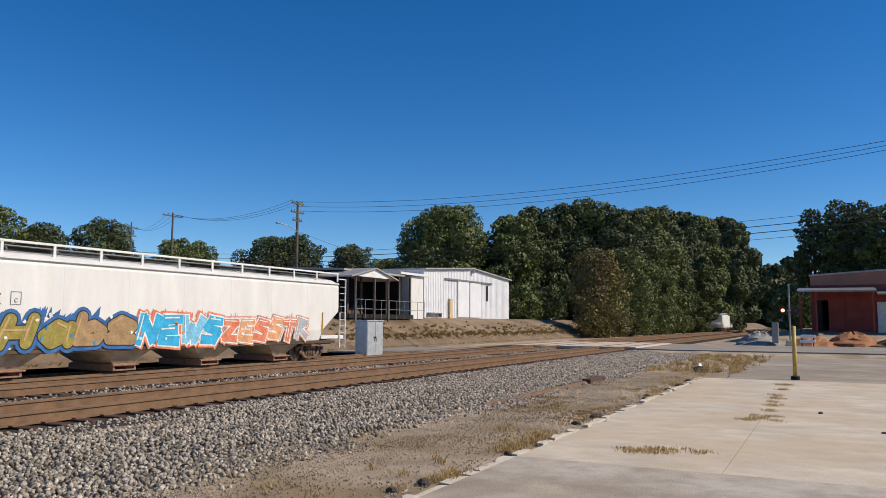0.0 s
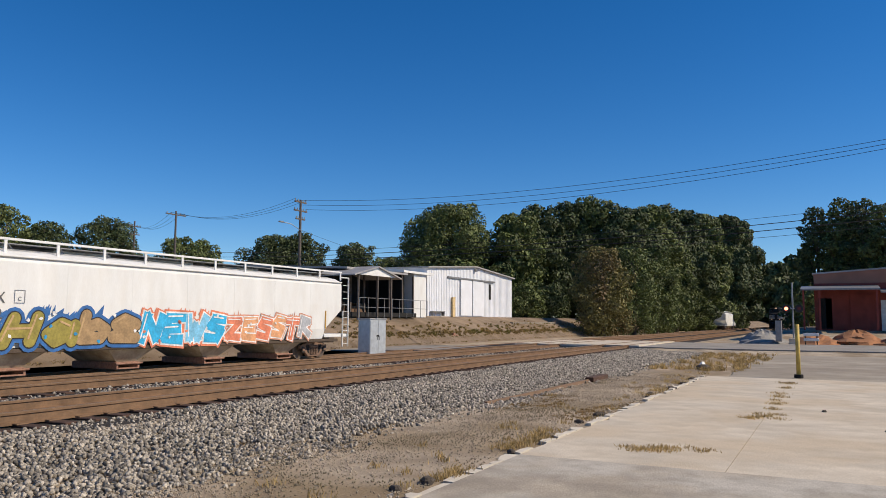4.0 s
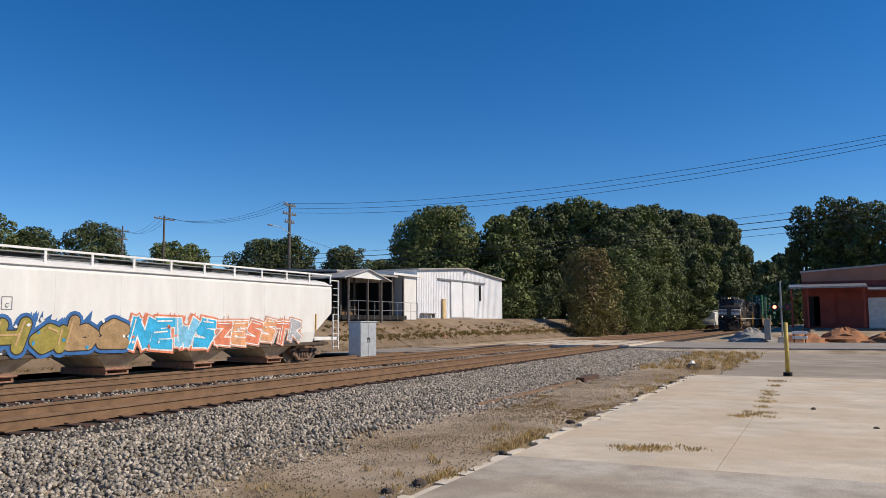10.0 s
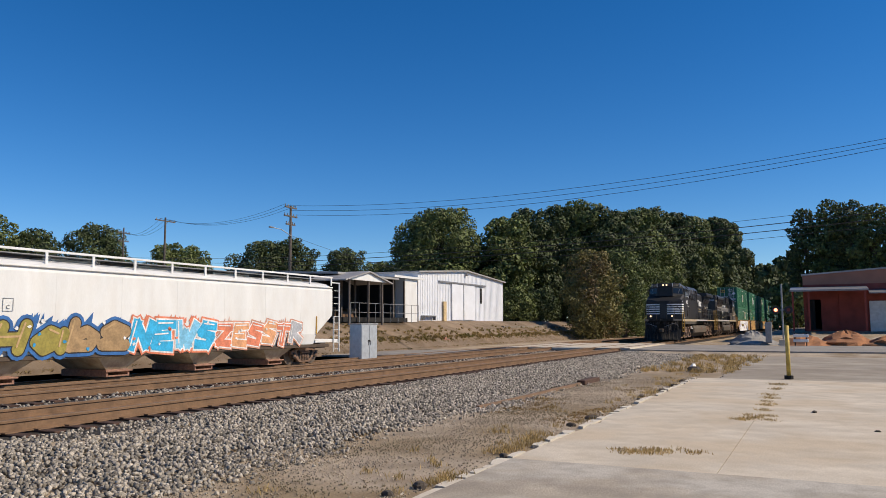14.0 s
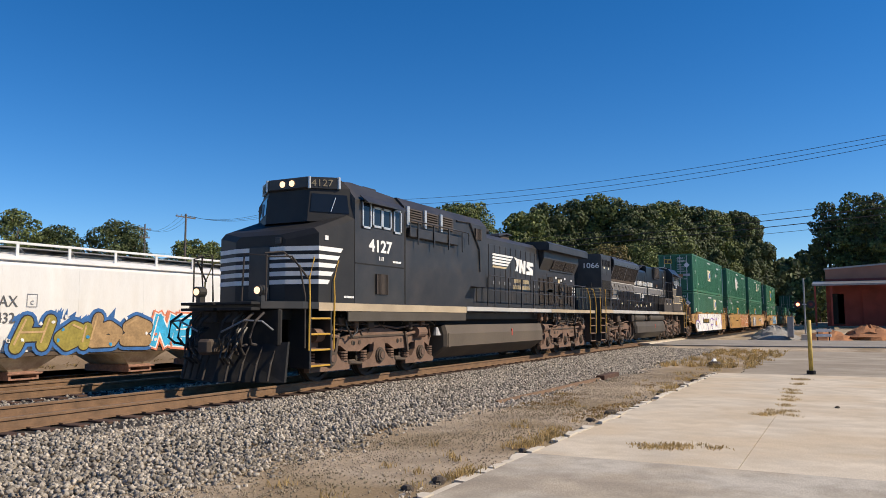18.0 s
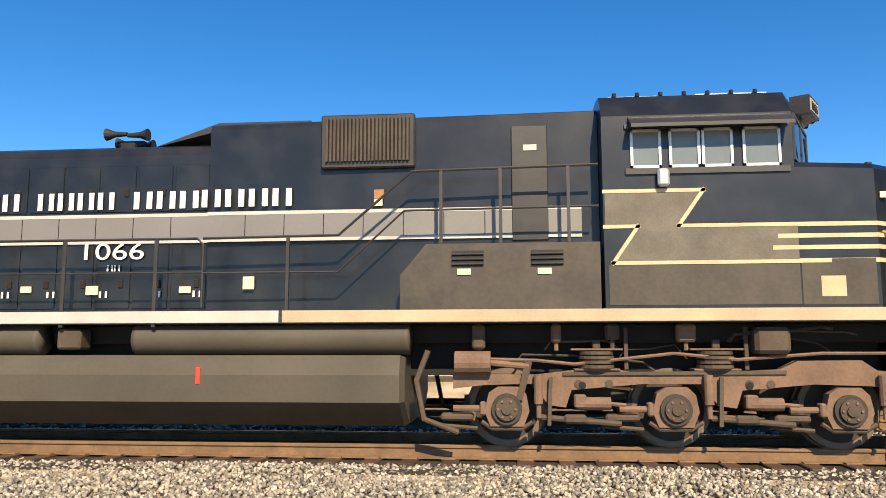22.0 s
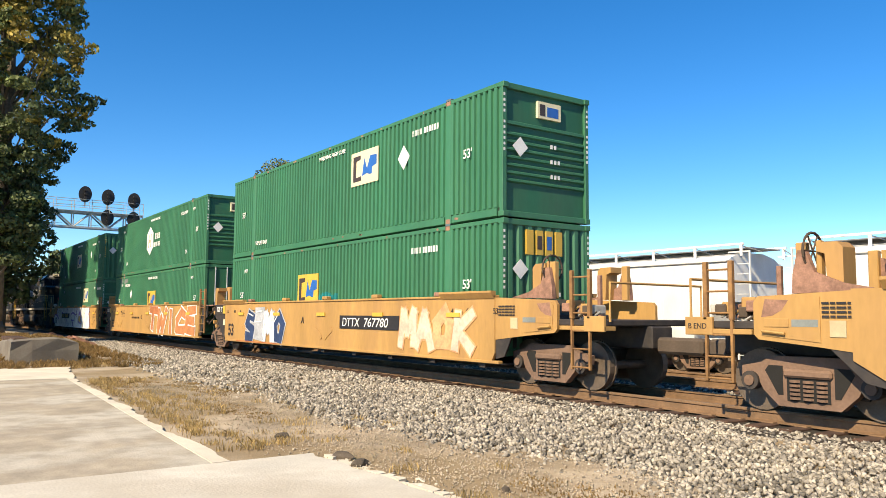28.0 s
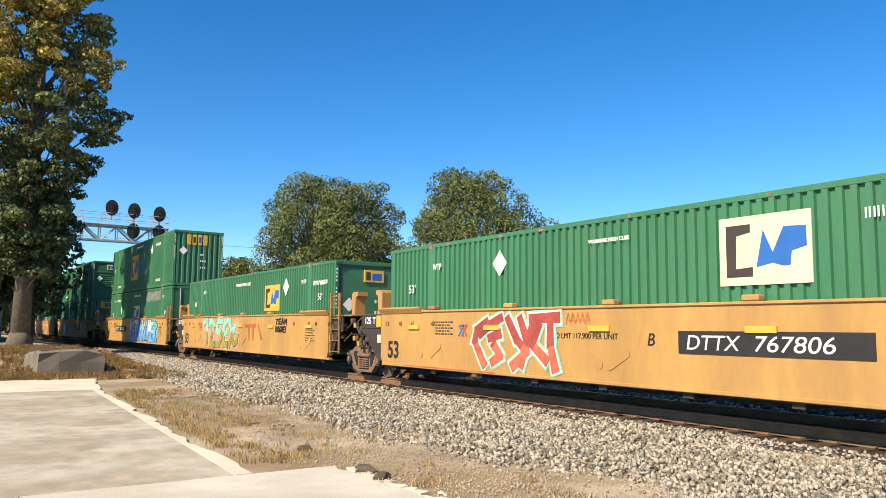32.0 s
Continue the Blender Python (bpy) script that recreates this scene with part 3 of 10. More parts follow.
def autumn_tree(x, y, h, seed):
    """A tall tree: narrow dark green below, a broad crown turning yellow above."""
    rng = np.random.default_rng(seed)
    t = thing("tree", "tall tree with yellowing autumn leaves beside the concrete block", "tree", "trees", m=pose(x, y, gz(x, y) - 0.1))
    g = G()
    g.tube([(0, 0, 0), (0.12, 0.06, 6), (0.0, 0.25, 14), (0.4, 0.0, 24)], 0.52, 10, 0.11)
    g.tube([(0, 0, -0.2), (0, 0, 0.8)], 0.78, 10, 0.52)
    low, top = [], []
    for k in range(640):
        u = (k + 0.5) / 640
        z = 4.0 + (h - 4.8) * u
        R = float(np.interp(z, [3.6, 5.2, 6.8, 9.2, 10.5, 11.5, 13.8, 17.8, 19.6, 23, 26, 30], [1.6, 1.9, 2.3, 2.9, 3.5, 4.4, 4.5, 4.1, 3.1, 2.8, 2.2, 1.2])) * (1 + 0.10 * math.sin(z * 2.1))
        a = k * 2.399 + rng.uniform(-0.5, 0.5)
        q = R * math.sqrt(rng.uniform(0.08, 1.0)) * rng.uniform(0.9, 1.06)
        s = rng.uniform(0.30, 0.72)
        cx, cy = math.cos(a) * q, math.sin(a) * q
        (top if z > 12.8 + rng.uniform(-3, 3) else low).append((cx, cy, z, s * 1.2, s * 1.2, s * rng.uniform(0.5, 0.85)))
        if k % 9 == 0:
            g.tube([(0, 0, z * 0.72), (cx * 0.5, cy * 0.5, z * 0.86), (cx, cy, z)], 0.11, 5, 0.03)
    part("trunk", g, M["bark"], t, smooth=True)
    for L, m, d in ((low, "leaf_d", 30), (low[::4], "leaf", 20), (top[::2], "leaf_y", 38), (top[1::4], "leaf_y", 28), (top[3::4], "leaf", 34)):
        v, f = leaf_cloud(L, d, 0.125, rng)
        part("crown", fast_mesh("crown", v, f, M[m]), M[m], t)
    return t


autumn_tree(-48.1, 4.1, 29.5, 201)
tree(-60.0, 5.7, 10.8, 3.2, 331, "leaf_d", low=0.22, size=0.2, dens=10, lobes=26, label="dark green tree in the shade beside the line")
for k, (x, yy, h, r) in enumerate(((-58, 0.7, 17, 4.8), (-65, 1.1, 14.5, 4.7), (-70, -3.3, 15.5, 5.5), (-76, 1.0, 10.5, 4.0), (-84, 2.6, 10.0, 4.2), (-96, 4.5, 9.5, 3.6), (-150, 22.8, 13.5, 5.0), (-160, 26.5, 12.0, 5.0), (-165, 21.5, 9.0, 4.5))):
    tree(x, yy, h, r, 310 + k, "leaf_d" if k % 2 == 0 else "leaf", low=0.10, size=0.24, dens=9, lobes=26, label="leafy green tree in the row beside the line")
for k, (x, yy, h, r) in enumerate(((-80.6, 35.2, 19.2, 7.0), (-75, 37.7, 17.4, 7.6), (-66, 47, 18.2, 8.6), (-92, 31, 10.5, 5.0), (-100, 29, 9.5, 5))):
    tree(x, yy, h, r, 210 + k, "leaf", low=0.10, size=0.13, dens=17, lobes=40, label="round green tree behind the siding")
for k, (x, yy, h, r) in enumerate(((-62, -1, 6, 3.5), (-75, -8, 9, 5), (-88, 1, 7, 4), (-70, -16, 10, 6), (-95, -10, 10, 6), (-120, 12 - 16, 9, 5), (-135, 25, 10, 6), (-150, 30, 12, 7), (-105, -3, 8, 4), (-170, 8 - 20, 10, 6), (-160, 38, 12, 8))):
    tree(x, yy, h, r, 230 + k, "leaf_d" if k % 2 else "leaf", low=0.06, size=0.6, dens=2.2, lobes=12, label="distant green tree down the line")

for k in range(11):
    tree(-285 - 9 * (k % 3), -26 + 11.5 * k, 17 + 4 * math.sin(k * 2.1), 8.5, 260 + k, "leaf_d", low=0.04, size=0.9, dens=1.6, lobes=14, label="distant dark tree at the far end of the line")


# ---- loose stone and grass ----
def stones(name, rng, n, place, size, material, label):
    """Angular stones, each a broken block of its own shape, joined."""
    c = np.array([[x, y, z] for x in (-1, 1) for y in (-1, 1) for z in (-1, 1)], float)
    quad = np.array([(0, 1, 3, 2), (4, 6, 7, 5), (0, 4, 5, 1), (2, 3, 7, 6), (0, 2, 6, 4), (1, 5, 7, 3)])
    p, sc = place(n, rng)
    n = len(p)
    v = c[None] * rng.uniform(0.45, 1.0, (n, 8, 3))
    v = v * (np.array([1.0, 0.8, 0.6]) * size * sc[:, None] * rng.uniform(0.7, 1.3, (n, 3)))[:, None, :]
    a = rng.normal(size=(n, 4))
    a /= np.linalg.norm(a, axis=1)[:, None]
    w, x, y, z = a.T
    R = np.stack([1 - 2 * (y * y + z * z), 2 * (x * y - z * w), 2 * (x * z + y * w), 2 * (x * y + z * w), 1 - 2 * (x * x + z * z), 2 * (y * z - x * w), 2 * (x * z - y * w), 2 * (y * z + x * w), 1 - 2 * (x * x + y * y)], 1).reshape(n, 3, 3)
    v = np.einsum("nij,nkj->nki", R, v) + p[:, None, :]
    f = (np.arange(n)[:, None, None] * 8 + quad[None]).reshape(-1, 4)
    ob = new(name, fast_mesh(name, v.reshape(-1, 3), f, material))
    return tagged(ob, label, "gravel", kind="stuff")


def bed_z(y):
    """Top of the ballast shoulder across the line."""
    return np.interp(y, [5.6, 6.6, 9.9, 10.2, 17.5, 18.6], [-0.36, -0.33, -0.23, -0.225, -0.225, -0.45])


def on_bed(x0, x1, y0, y1, fade=False):
    def place(n, rng):
        x, y = rng.uniform(x0, x1, n), rng.uniform(y0, y1, n)
        if fade:
            edge = 6.35 + 0.25 * np.sin(x * 0.7) + 0.18 * np.sin(x * 1.9 + 1)
            keep = y > edge - rng.exponential(0.18, n)
            x, y = x[keep], y[keep]
        z = bed_z(y) + rng.uniform(-0.015, 0.03, len(x)) + 0.025 * np.sin(x * 1.3) * np.sin(y * 2.1)
        return np.stack([x, y, z], 1), np.ones(len(x))
    return place


srng = np.random.default_rng(5)
stones("ballast_stones", srng, 62000, on_bed(-16, 24, 5.6, 10.4, True), 0.034, M["ballast"], "loose grey crushed-stone ballast")
stones("ballast_stones_far", srng, 22000, on_bed(24, 47, 5.8, 10.4, True), 0.045, M["ballast"], "loose grey crushed-stone ballast along the line")
stones("ballast_stones_left", srng, 22000, on_bed(-60, -16, 5.9, 10.4, True), 0.045, M["ballast"], "loose grey ballast down the line")
stones("ballast_stones_between", srng, 9000, on_bed(-20, 46, 12.6, 15.0), 0.045, M["ballast"], "brown-grey ballast between the tracks")


def on_strip(x0, x1, y0, y1):
    def place(n, rng):
        x, y = rng.uniform(x0, x1, n), rng.uniform(y0, y1, n)
        path = np.abs(y - 5.35 - 0.35 * np.sin(x * 0.35) - 0.2 * np.sin(x * 0.9 + 1))
        keep = rng.uniform(size=n) < np.where(path < 0.75, 1.0, 0.4)
        x, y = x[keep], y[keep]
        z = np.full(len(x), -0.335) + 0.012 + 0.03 * np.array([noise.noise((a * 0.7, b * 0.7, 0)) for a, b in zip(x, y)])
        return np.stack([x, y, z], 1), rng.uniform(0.5, 1.6, len(x))
    return place


stones("pebbles", srng, 52000, on_strip(-20, 26, 3.75, 6.9), 0.0095, M["gravel"], "fine pale pebbles trodden into the ground")


def tufts(name, rng, n, place, h, material, label, w=0.006):
    """Blades of dry grass in tufts."""
    c = place(n, rng)
    k = 26
    p = np.repeat(c, k, 0)
    m = len(p)
    p[:, :2] += rng.normal(size=(m, 2)) * 0.07
    hh = h * rng.uniform(0.35, 1.2, m)
    lean = rng.normal(size=(m, 2)) * 0.42 * hh[:, None]
    a = rng.uniform(0, math.pi, m)
    side = np.stack([np.cos(a), np.sin(a), np.zeros(m)], 1) * w
    top = p + np.concatenate([lean, hh[:, None]], 1)
    mid = p + np.concatenate([lean * 0.35, hh[:, None] * 0.6], 1)
    v = np.stack([p - side, p + side, mid + side * 0.7, top, mid - side * 0.7], 1).reshape(-1, 3)
    f = np.arange(m * 5).reshape(-1, 5)
    return tagged(new(name, fast_mesh(name, v, f, material)), label, "grass", kind="stuff")


def by_pad(n, rng):
    x = rng.choice([-1, 1], n) * rng.uniform(5, 30, n)
    x = np.where(x < -22, x * 1.2, x)
    left = x < 0
    edge = np.where(left, np.where(x < -8.8, 3.3 + 0.052 * (-8.8 - x), 4.4), 3.72)
    y = edge + 0.05 + rng.exponential(np.where(left & (x < -9), 0.75, 0.4), n)
    patch = np.sin(x * 1.1) + np.sin(x * 0.43 + 2) + np.sin(y * 2.3 + x)
    dens = np.where(left, (x < -9.5) & (patch > -0.9), ((np.abs(x - 9.5) < 2.2) & (y < 4.1)) | (np.abs(x - 21) < 1.5)) & (patch > -1.2)
    keep = dens | (rng.uniform(size=n) < 0.12)
    return np.stack([x, y, np.full(n, -0.33)], 1)[keep]


def in_cracks(n, rng):
    c = np.array([(14.9, 1.15), (15.3, 1.15), (14.6, 1.3), (14.8, 1.0), (16.5, 1.14), (17.5, 1.14), (18.3, 1.14), (19.2, 1.14), (20.1, 1.14), (21.8, 1.14), (23.5, 1.14), (10.45, 2.4), (10.6, 2.0), (10.75, 1.6), (10.5, 2.2)])
    q = c[rng.integers(0, len(c), n)]
    return np.concatenate([q + rng.normal(size=(n, 2)) * np.array([0.14, 0.09]), np.full((n, 1), SLAB)], 1)


def mats(n, rng):
    """Low dead grass lying in patches over the verge."""
    x, y = rng.uniform(-24, 26, n), rng.uniform(3.7, 6.6, n)
    edge = np.where(x < -8.8, 3.3 + 0.052 * (-8.8 - x), np.where(x < 0, 4.45, 3.75))
    p = np.sin(x * 0.9 + 1.3 * np.sin(y * 1.7)) + np.sin(x * 0.37 + 2.0) + 0.8 * np.sin(y * 3.1 + x * 0.6)
    keep = (p > np.where(x > 0, 1.25, 0.75)) & (y > edge + 0.05)
    return np.stack([x, y, np.full(n, -0.335)], 1)[keep]


tufts("dead_grass", srng, 3000, mats, 0.03, M["deadgrass"], "flattened dead brown grass in patches", 0.008)
tufts("dry_grass", srng, 950, by_pad, 0.085, M["grass"], "tufts of dry straw-coloured grass along the pad")
tufts("weeds", srng, 75, in_cracks, 0.045, M["grass"], "straw-coloured weeds in the joints of the concrete", 0.006)


def clumps_far(n, rng):
    x, y = rng.uniform(28, 44, n), rng.uniform(2.6, 6.0, n)
    return np.stack([x, y, np.full(n, -0.33)], 1)


def bank_grass(n, rng):
    x = rng.uniform(20, 130, n)
    y = 32.3 + 1.5 * rng.uniform(0, 1, n) ** 1.3 + (rng.uniform(size=n) < 0.12) * rng.uniform(0, 3, n)
    z = np.array([gz(a, b) for a, b in zip(x, y)])
    return np.stack([x, y, z], 1)


def by_tree(n, rng):
    x, y = rng.uniform(-44, -26.5, n), rng.uniform(-3, 7.6, n)
    keep = ~((x > -33.8) & (x < -29.4) & (y > 3.0) & (y < 5.4))
    return np.stack([x, y, np.array([gz(a, b) for a, b in zip(x, y)])], 1)[keep]


tufts("verge_grass", srng, 1500, by_tree, 0.17, M["deadgrass"], "rank brown grass round the concrete block", 0.014)
tufts("dry_grass_crossing", srng, 170, clumps_far, 0.16, M["grass"], "dry yellow grass near the level crossing", 0.01)
tufts("bank_grass", srng, 3200, bank_grass, 0.22, M["bankgrass"], "rough brown-green grass on the bank", 0.022)

V_TRAIN = 12.9
MOVING, TURNING = [], []


def gone(t):
    """Metres run by the train after t seconds: steady, then slowly gathering speed."""
    return V_TRAIN * t + 0.015 * max(0.0, t - 20.0) ** 2


def rolling(ob, s0, y=TY1, z=0.0):
    ob.matrix_world = pose(s0, y, z)
    MOVING.append((ob, s0, y, z))
    return ob


def turning(wheel, x, r):
    """A wheel that rolls with the train; x and r are its hub's place along its wagon and its radius."""
    wheel.matrix_basis = pose(x, 0, r)
    TURNING.append((wheel, x, r))
    return wheel


def motions():
    for ob, s0, y, z in MOVING:
        walk(ob, [(t, pose(s0 - gone(t), y, z)) for t in (0, 8, 16, 20, 22, 24, 26, 28, 30, 32)])
    for wheel, x, r in TURNING:
        step = math.radians(80) * r / 13.3
        n = math.ceil(32 / step)
        walk(wheel, [(32 * k / n, pose(x, 0, r, 0, -math.degrees(gone(32 * k / n) / r) % 360, 0)) for k in range(n + 1)])


# ---- locomotives ----
M["dustyblack"] = mat("dust_browned_black", (0.052, 0.043, 0.035), 0.65, var=0.25, scale=1.0, fine=16, dirt=0.5, dirt_col=(0.085, 0.065, 0.046))
# Darker copy of loco_black: the shade on the engine's front is put into its colour.
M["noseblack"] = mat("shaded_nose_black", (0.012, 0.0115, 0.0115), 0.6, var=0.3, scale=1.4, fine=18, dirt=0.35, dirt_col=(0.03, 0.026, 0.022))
M["pilot"] = mat("pilot_black", (0.008, 0.0075, 0.0075), 0.75, var=0.3, scale=3, dirt=0.35, dirt_col=(0.05, 0.04, 0.03))
M["slat"] = mat("dusty_grille_slats", (0.062, 0.047, 0.037), 0.75, var=0.25, scale=3)
M["wheeldark"] = mat("wheel_web", (0.045, 0.036, 0.03), 0.8, var=0.25, scale=4)
M["sillcream"] = mat("faded_cream_sill", (0.44, 0.35, 0.235), 0.6, var=0.15, scale=1.5, dirt=0.25, dirt_col=(0.40, 0.30, 0.19))
M["sillwhite"] = mat("dulled_white_sill", (0.47, 0.455, 0.425), 0.6, var=0.1, scale=1.5, dirt=0.3, dirt_col=(0.34, 0.27, 0.19))
M["radgrey"] = mat("weathered_grey_roof_panel", (0.058, 0.058, 0.060), 0.36, var=0.22, scale=1.2, fine=14, dirt=0.35, dirt_col=(0.07, 0.062, 0.055), streak=0.4, coat=0.05)
M["radslat"] = mat("dusty_radiator_slats", (0.085, 0.066, 0.053), 0.75, var=0.2, scale=3)
M["banddoor"] = mat("dusty_grey_door", (0.17, 0.158, 0.148), 0.55, var=0.12, scale=1.1, fine=14, dirt=0.35, dirt_col=(0.13, 0.105, 0.08))
M["logo_y"] = mat("logo_yellow", (0.60, 0.38, 0.06), 0.5, var=0.06)
M["logo_w"] = mat("logo_cream", (0.72, 0.64, 0.42), 0.5, var=0.06)
M["logo_d"] = mat("logo_brown", (0.05, 0.035, 0.03), 0.5, var=0.1)
M["rustnote"] = mat("rust_coloured_notice", (0.36, 0.17, 0.07), 0.6, var=0.2, scale=3)
M["stripetan"] = mat("dusty_tan_stripe_field", (0.20, 0.17, 0.125), 0.65, var=0.15, scale=2, dirt=0.35)
# Opaque pane; its pale colour stands for sky light seen through the cab.
M["cabpane"] = glass("tinted_cab_pane", (0.15, 0.18, 0.19))
M["browntank"] = mat("brown_dusted_tank", (0.112, 0.086, 0.060), 0.7, var=0.2, scale=1.0, fine=20, dirt=0.3, dirt_col=(0.08, 0.065, 0.05))
M["chunk"] = mat("broken_old_asphalt", (0.10, 0.078, 0.058), 0.95, var=0.3, scale=8, fine=60, bump=0.5)
M["dust"] = mat("light_brown_dust", (0.180, 0.110, 0.076), 0.9, var=0.2, scale=2.5, fine=20, bump=0.15)


def pipework(loco, x0, x1, z0, z1, y, seed, n=10):
    """Air lines, hangers, hoses and small boxes slung under the deck."""
    rng = random.Random(seed)
    for s in (-1, 1):
        for k in range(n):
            a = rng.uniform(x0, x1 - 0.8)
            b = min(x1, a + rng.uniform(0.6, 2.4))
            z, yy = rng.uniform(z0, z1), s * (y - rng.uniform(0, 0.3))
            dz = rng.uniform(-0.12, 0.12)
            g = G().tube([(a, yy, z - 0.1), (a + 0.08, yy, z), ((a + b) / 2, yy, z + dz * 0.2), (b - 0.15, yy, z + dz), (b, yy, z + dz - rng.uniform(0, 0.25))], rng.choice((0.012, 0.016, 0.022)), 6)
            part("air_pipe", g, M["wheeldark" if k % 3 else "grime"], loco)
            if k % 2 == 0:
                x = rng.uniform(x0, x1)
                w = rng.uniform(0.06, 0.16)
                part("valve", G().box(x - w, x + w, s * (y - 0.2), s * (y - 0.02), z1 - rng.uniform(0.15, 0.3), z1 + 0.05, 0.03).tube([(x, s * (y - 0.1), z1 + 0.1), (x, s * (y - 0.1), z1 - 0.3)], 0.03, 6), M["dust" if k % 4 else "grime"], loco)
            if k % 3 == 0 and n > 8:
                x = rng.uniform(x0 + 0.4, x1 - 0.4)
                part("hose", G().tube([(x, s * y, z1 + 0.05), (x + 0.05, s * (y + 0.03), z1 - 0.2), (x + 0.25, s * (y + 0.03), z1 - 0.42), (x + 0.5, s * y, z1 - 0.3), (x + 0.62, s * (y - 0.1), z1)], 0.02, 6), M["black"], loco)
def loco_truck(loco, axles, r, style):
    """A three-axle truck: wheels, cast side frames, pedestals with coil springs, journal boxes, brake cylinders, rigging."""
    xm, a, b = axles[1], axles[0], axles[2]
    t = part("truck", G().box(a + 0.3, b - 0.3, -0.55, 0.55, 0.55, 0.95, 0.06), M["wheeldark"], loco, "dust-coated three-axle truck")
    for x in axles:
        for s in (-1, 1):
            w = G().wheel(0, s * 0.66, s * 0.70, 0, r + 0.03, 28)
            rim = [(q * math.cos(k * math.pi / 14), q * math.sin(k * math.pi / 14)) for q in (r, r * 0.84) for k in range(28)]
            w.add([(px, s * yy, pz) for yy in (0.70, 0.83) for px, pz in rim], [(k, (k + 1) % 28, 56 + (k + 1) % 28, 56 + k) for k in range(28)] + [(56 + k, 56 + (k + 1) % 28, 84 + (k + 1) % 28, 84 + k) for k in range(28)] + [(28 + k, 28 + (k + 1) % 28, 84 + (k + 1) % 28, 84 + k) for k in range(28)])
            turning(part("wheel", w, M["wheel"] if style == "emd" else M["wheeldark"], t, "steel wheel with a worn tread"), x, r)
            part("wheel_web", G().wheel(x, s * 0.70, s * 0.775, r, r * 0.85, 24).wheel(x, s * 0.77, s * 0.84, r, r * 0.36, 16), M["wheeldark"], t)
        part("axle", G().tube([(x, -0.7, r), (x, 0.7, r)], 0.11, 8), M["wheeldark"], t)
    for s in (-1, 1):
        y0, y1 = s * 0.98, s * 1.16
        if style == "emd":
            prof = [(a - 0.72, 0.99), (a - 0.72, 0.79), (a - 0.3, 0.84), (a + 0.35, 0.86), (a + 0.55, 0.58), (a + 0.78, 0.55), (a + 0.86, 0.78), (xm - 0.4, 0.86), (xm + 0.35, 0.86), (xm + 0.55, 0.58), (xm + 0.78, 0.55), (xm + 0.86, 0.78),
                    (b - 0.4, 0.86), (b + 0.3, 0.84), (b + 0.74, 0.78), (b + 0.74, 1.0), (b + 0.38, 1.04), (b + 0.2, 1.17), (b - 0.6, 1.16), (b - 0.82, 1.05), (xm + 0.95, 1.03), (xm + 0.45, 0.99), (xm - 0.3, 0.97), (xm - 0.75, 1.05), (a + 0.9, 1.04), (a + 0.4, 0.98)]
        else:
            prof = [(a - 0.75, 0.95), (a - 0.72, 0.74), (a - 0.3, 0.80), (a + 0.45, 0.80), (a + 0.72, 0.66), (xm - 0.85, 0.64), (xm - 0.45, 0.80), (xm + 0.45, 0.80), (xm + 0.8, 0.64), (b - 0.72, 0.66), (b - 0.42, 0.80), (b + 0.35, 0.78), (b + 0.6, 0.66),
                    (b + 0.68, 0.92), (b + 0.35, 1.0), (b - 0.45, 0.98), (b - 0.75, 1.08), (xm + 0.75, 1.12), (xm + 0.35, 1.20), (xm - 0.55, 1.18), (xm - 0.95, 1.06), (a + 0.75, 1.04), (a + 0.45, 0.94), (a - 0.2, 0.98)]
        part("side_frame", G().prism(prof, y0, y1, "y"), M["dust"], t, "cast side frame caked in brown dust")
        fl = G()
        fl.prism([(x, z) for x, z in ((a + 0.75, 1.01), (a + 0.75, 0.97), (b - 0.75, 0.99), (b - 0.75, 1.04))], y1, y1 + s * 0.03, "y")
        for x in (a + 0.95, xm - 0.85, xm + 0.95, b - 0.95):
            fl.wheel(x, y1, y1 + s * 0.012, 0.86, 0.055, 10)
        for x in (a + 1.0, xm + 0.95):
            part("frame_hole", G().wheel(x, y1, y1 + s * 0.013, 0.84, 0.05, 10), M["dark"], t)
        part("frame_flange", fl, M["grime"], t)
        for x in axles if style == "ge" else ():
            k_ = 1.0
            ped = [(x - 0.26, 0.84), (x - 0.28, 0.62), (x - 0.36 * k_ - 0.1, 0.44), (x - 0.74 * k_ - 0.04, 0.36), (x - 0.74 * k_ - 0.04, 0.24), (x + 0.74 * k_ + 0.04, 0.24), (x + 0.74 * k_ + 0.04, 0.36), (x + 0.36 * k_ + 0.1, 0.44), (x + 0.28, 0.62), (x + 0.26, 0.84)]
            pd = part("pedestal", G().prism(ped, s * 1.06, s * 1.20, "y"), M["dust"], t)
            part("journal_box", G().wheel(x, s * 1.20, s * 1.24, r, 0.19, 18).wheel(x, s * 1.23, s * 1.28, r, 0.15, 16), M["grime"], pd)
            part("bearing_cap", G().wheel(x, s * 1.28, s * 1.30, r, 0.085, 12), M["castcol2"], pd)
            for dx in (-0.58 * k_ - 0.06, 0.58 * k_ + 0.06):
                sp = G()
                for k in range(5):
                    sp.tube([(x + dx, s * 1.1, 0.375 + 0.062 * k), (x + dx, s * 1.1, 0.412 + 0.062 * k)], 0.115 if style == "ge" else 0.08, 10)
                part("coil_spring", sp, M["dust"], t)
        for x in axles if style == "emd" else ():
            box = [(x - 0.30, 0.50), (x - 0.24, 0.74), (x - 0.12, 0.82), (x + 0.16, 0.82), (x + 0.26, 0.72), (x + 0.30, 0.50), (x + 0.22, 0.30), (x - 0.22, 0.30)]
            pd = part("axle_box", G().prism(box, s * 1.0, s * 1.19, "y"), M["dust"], t, "dusty cast axle box")
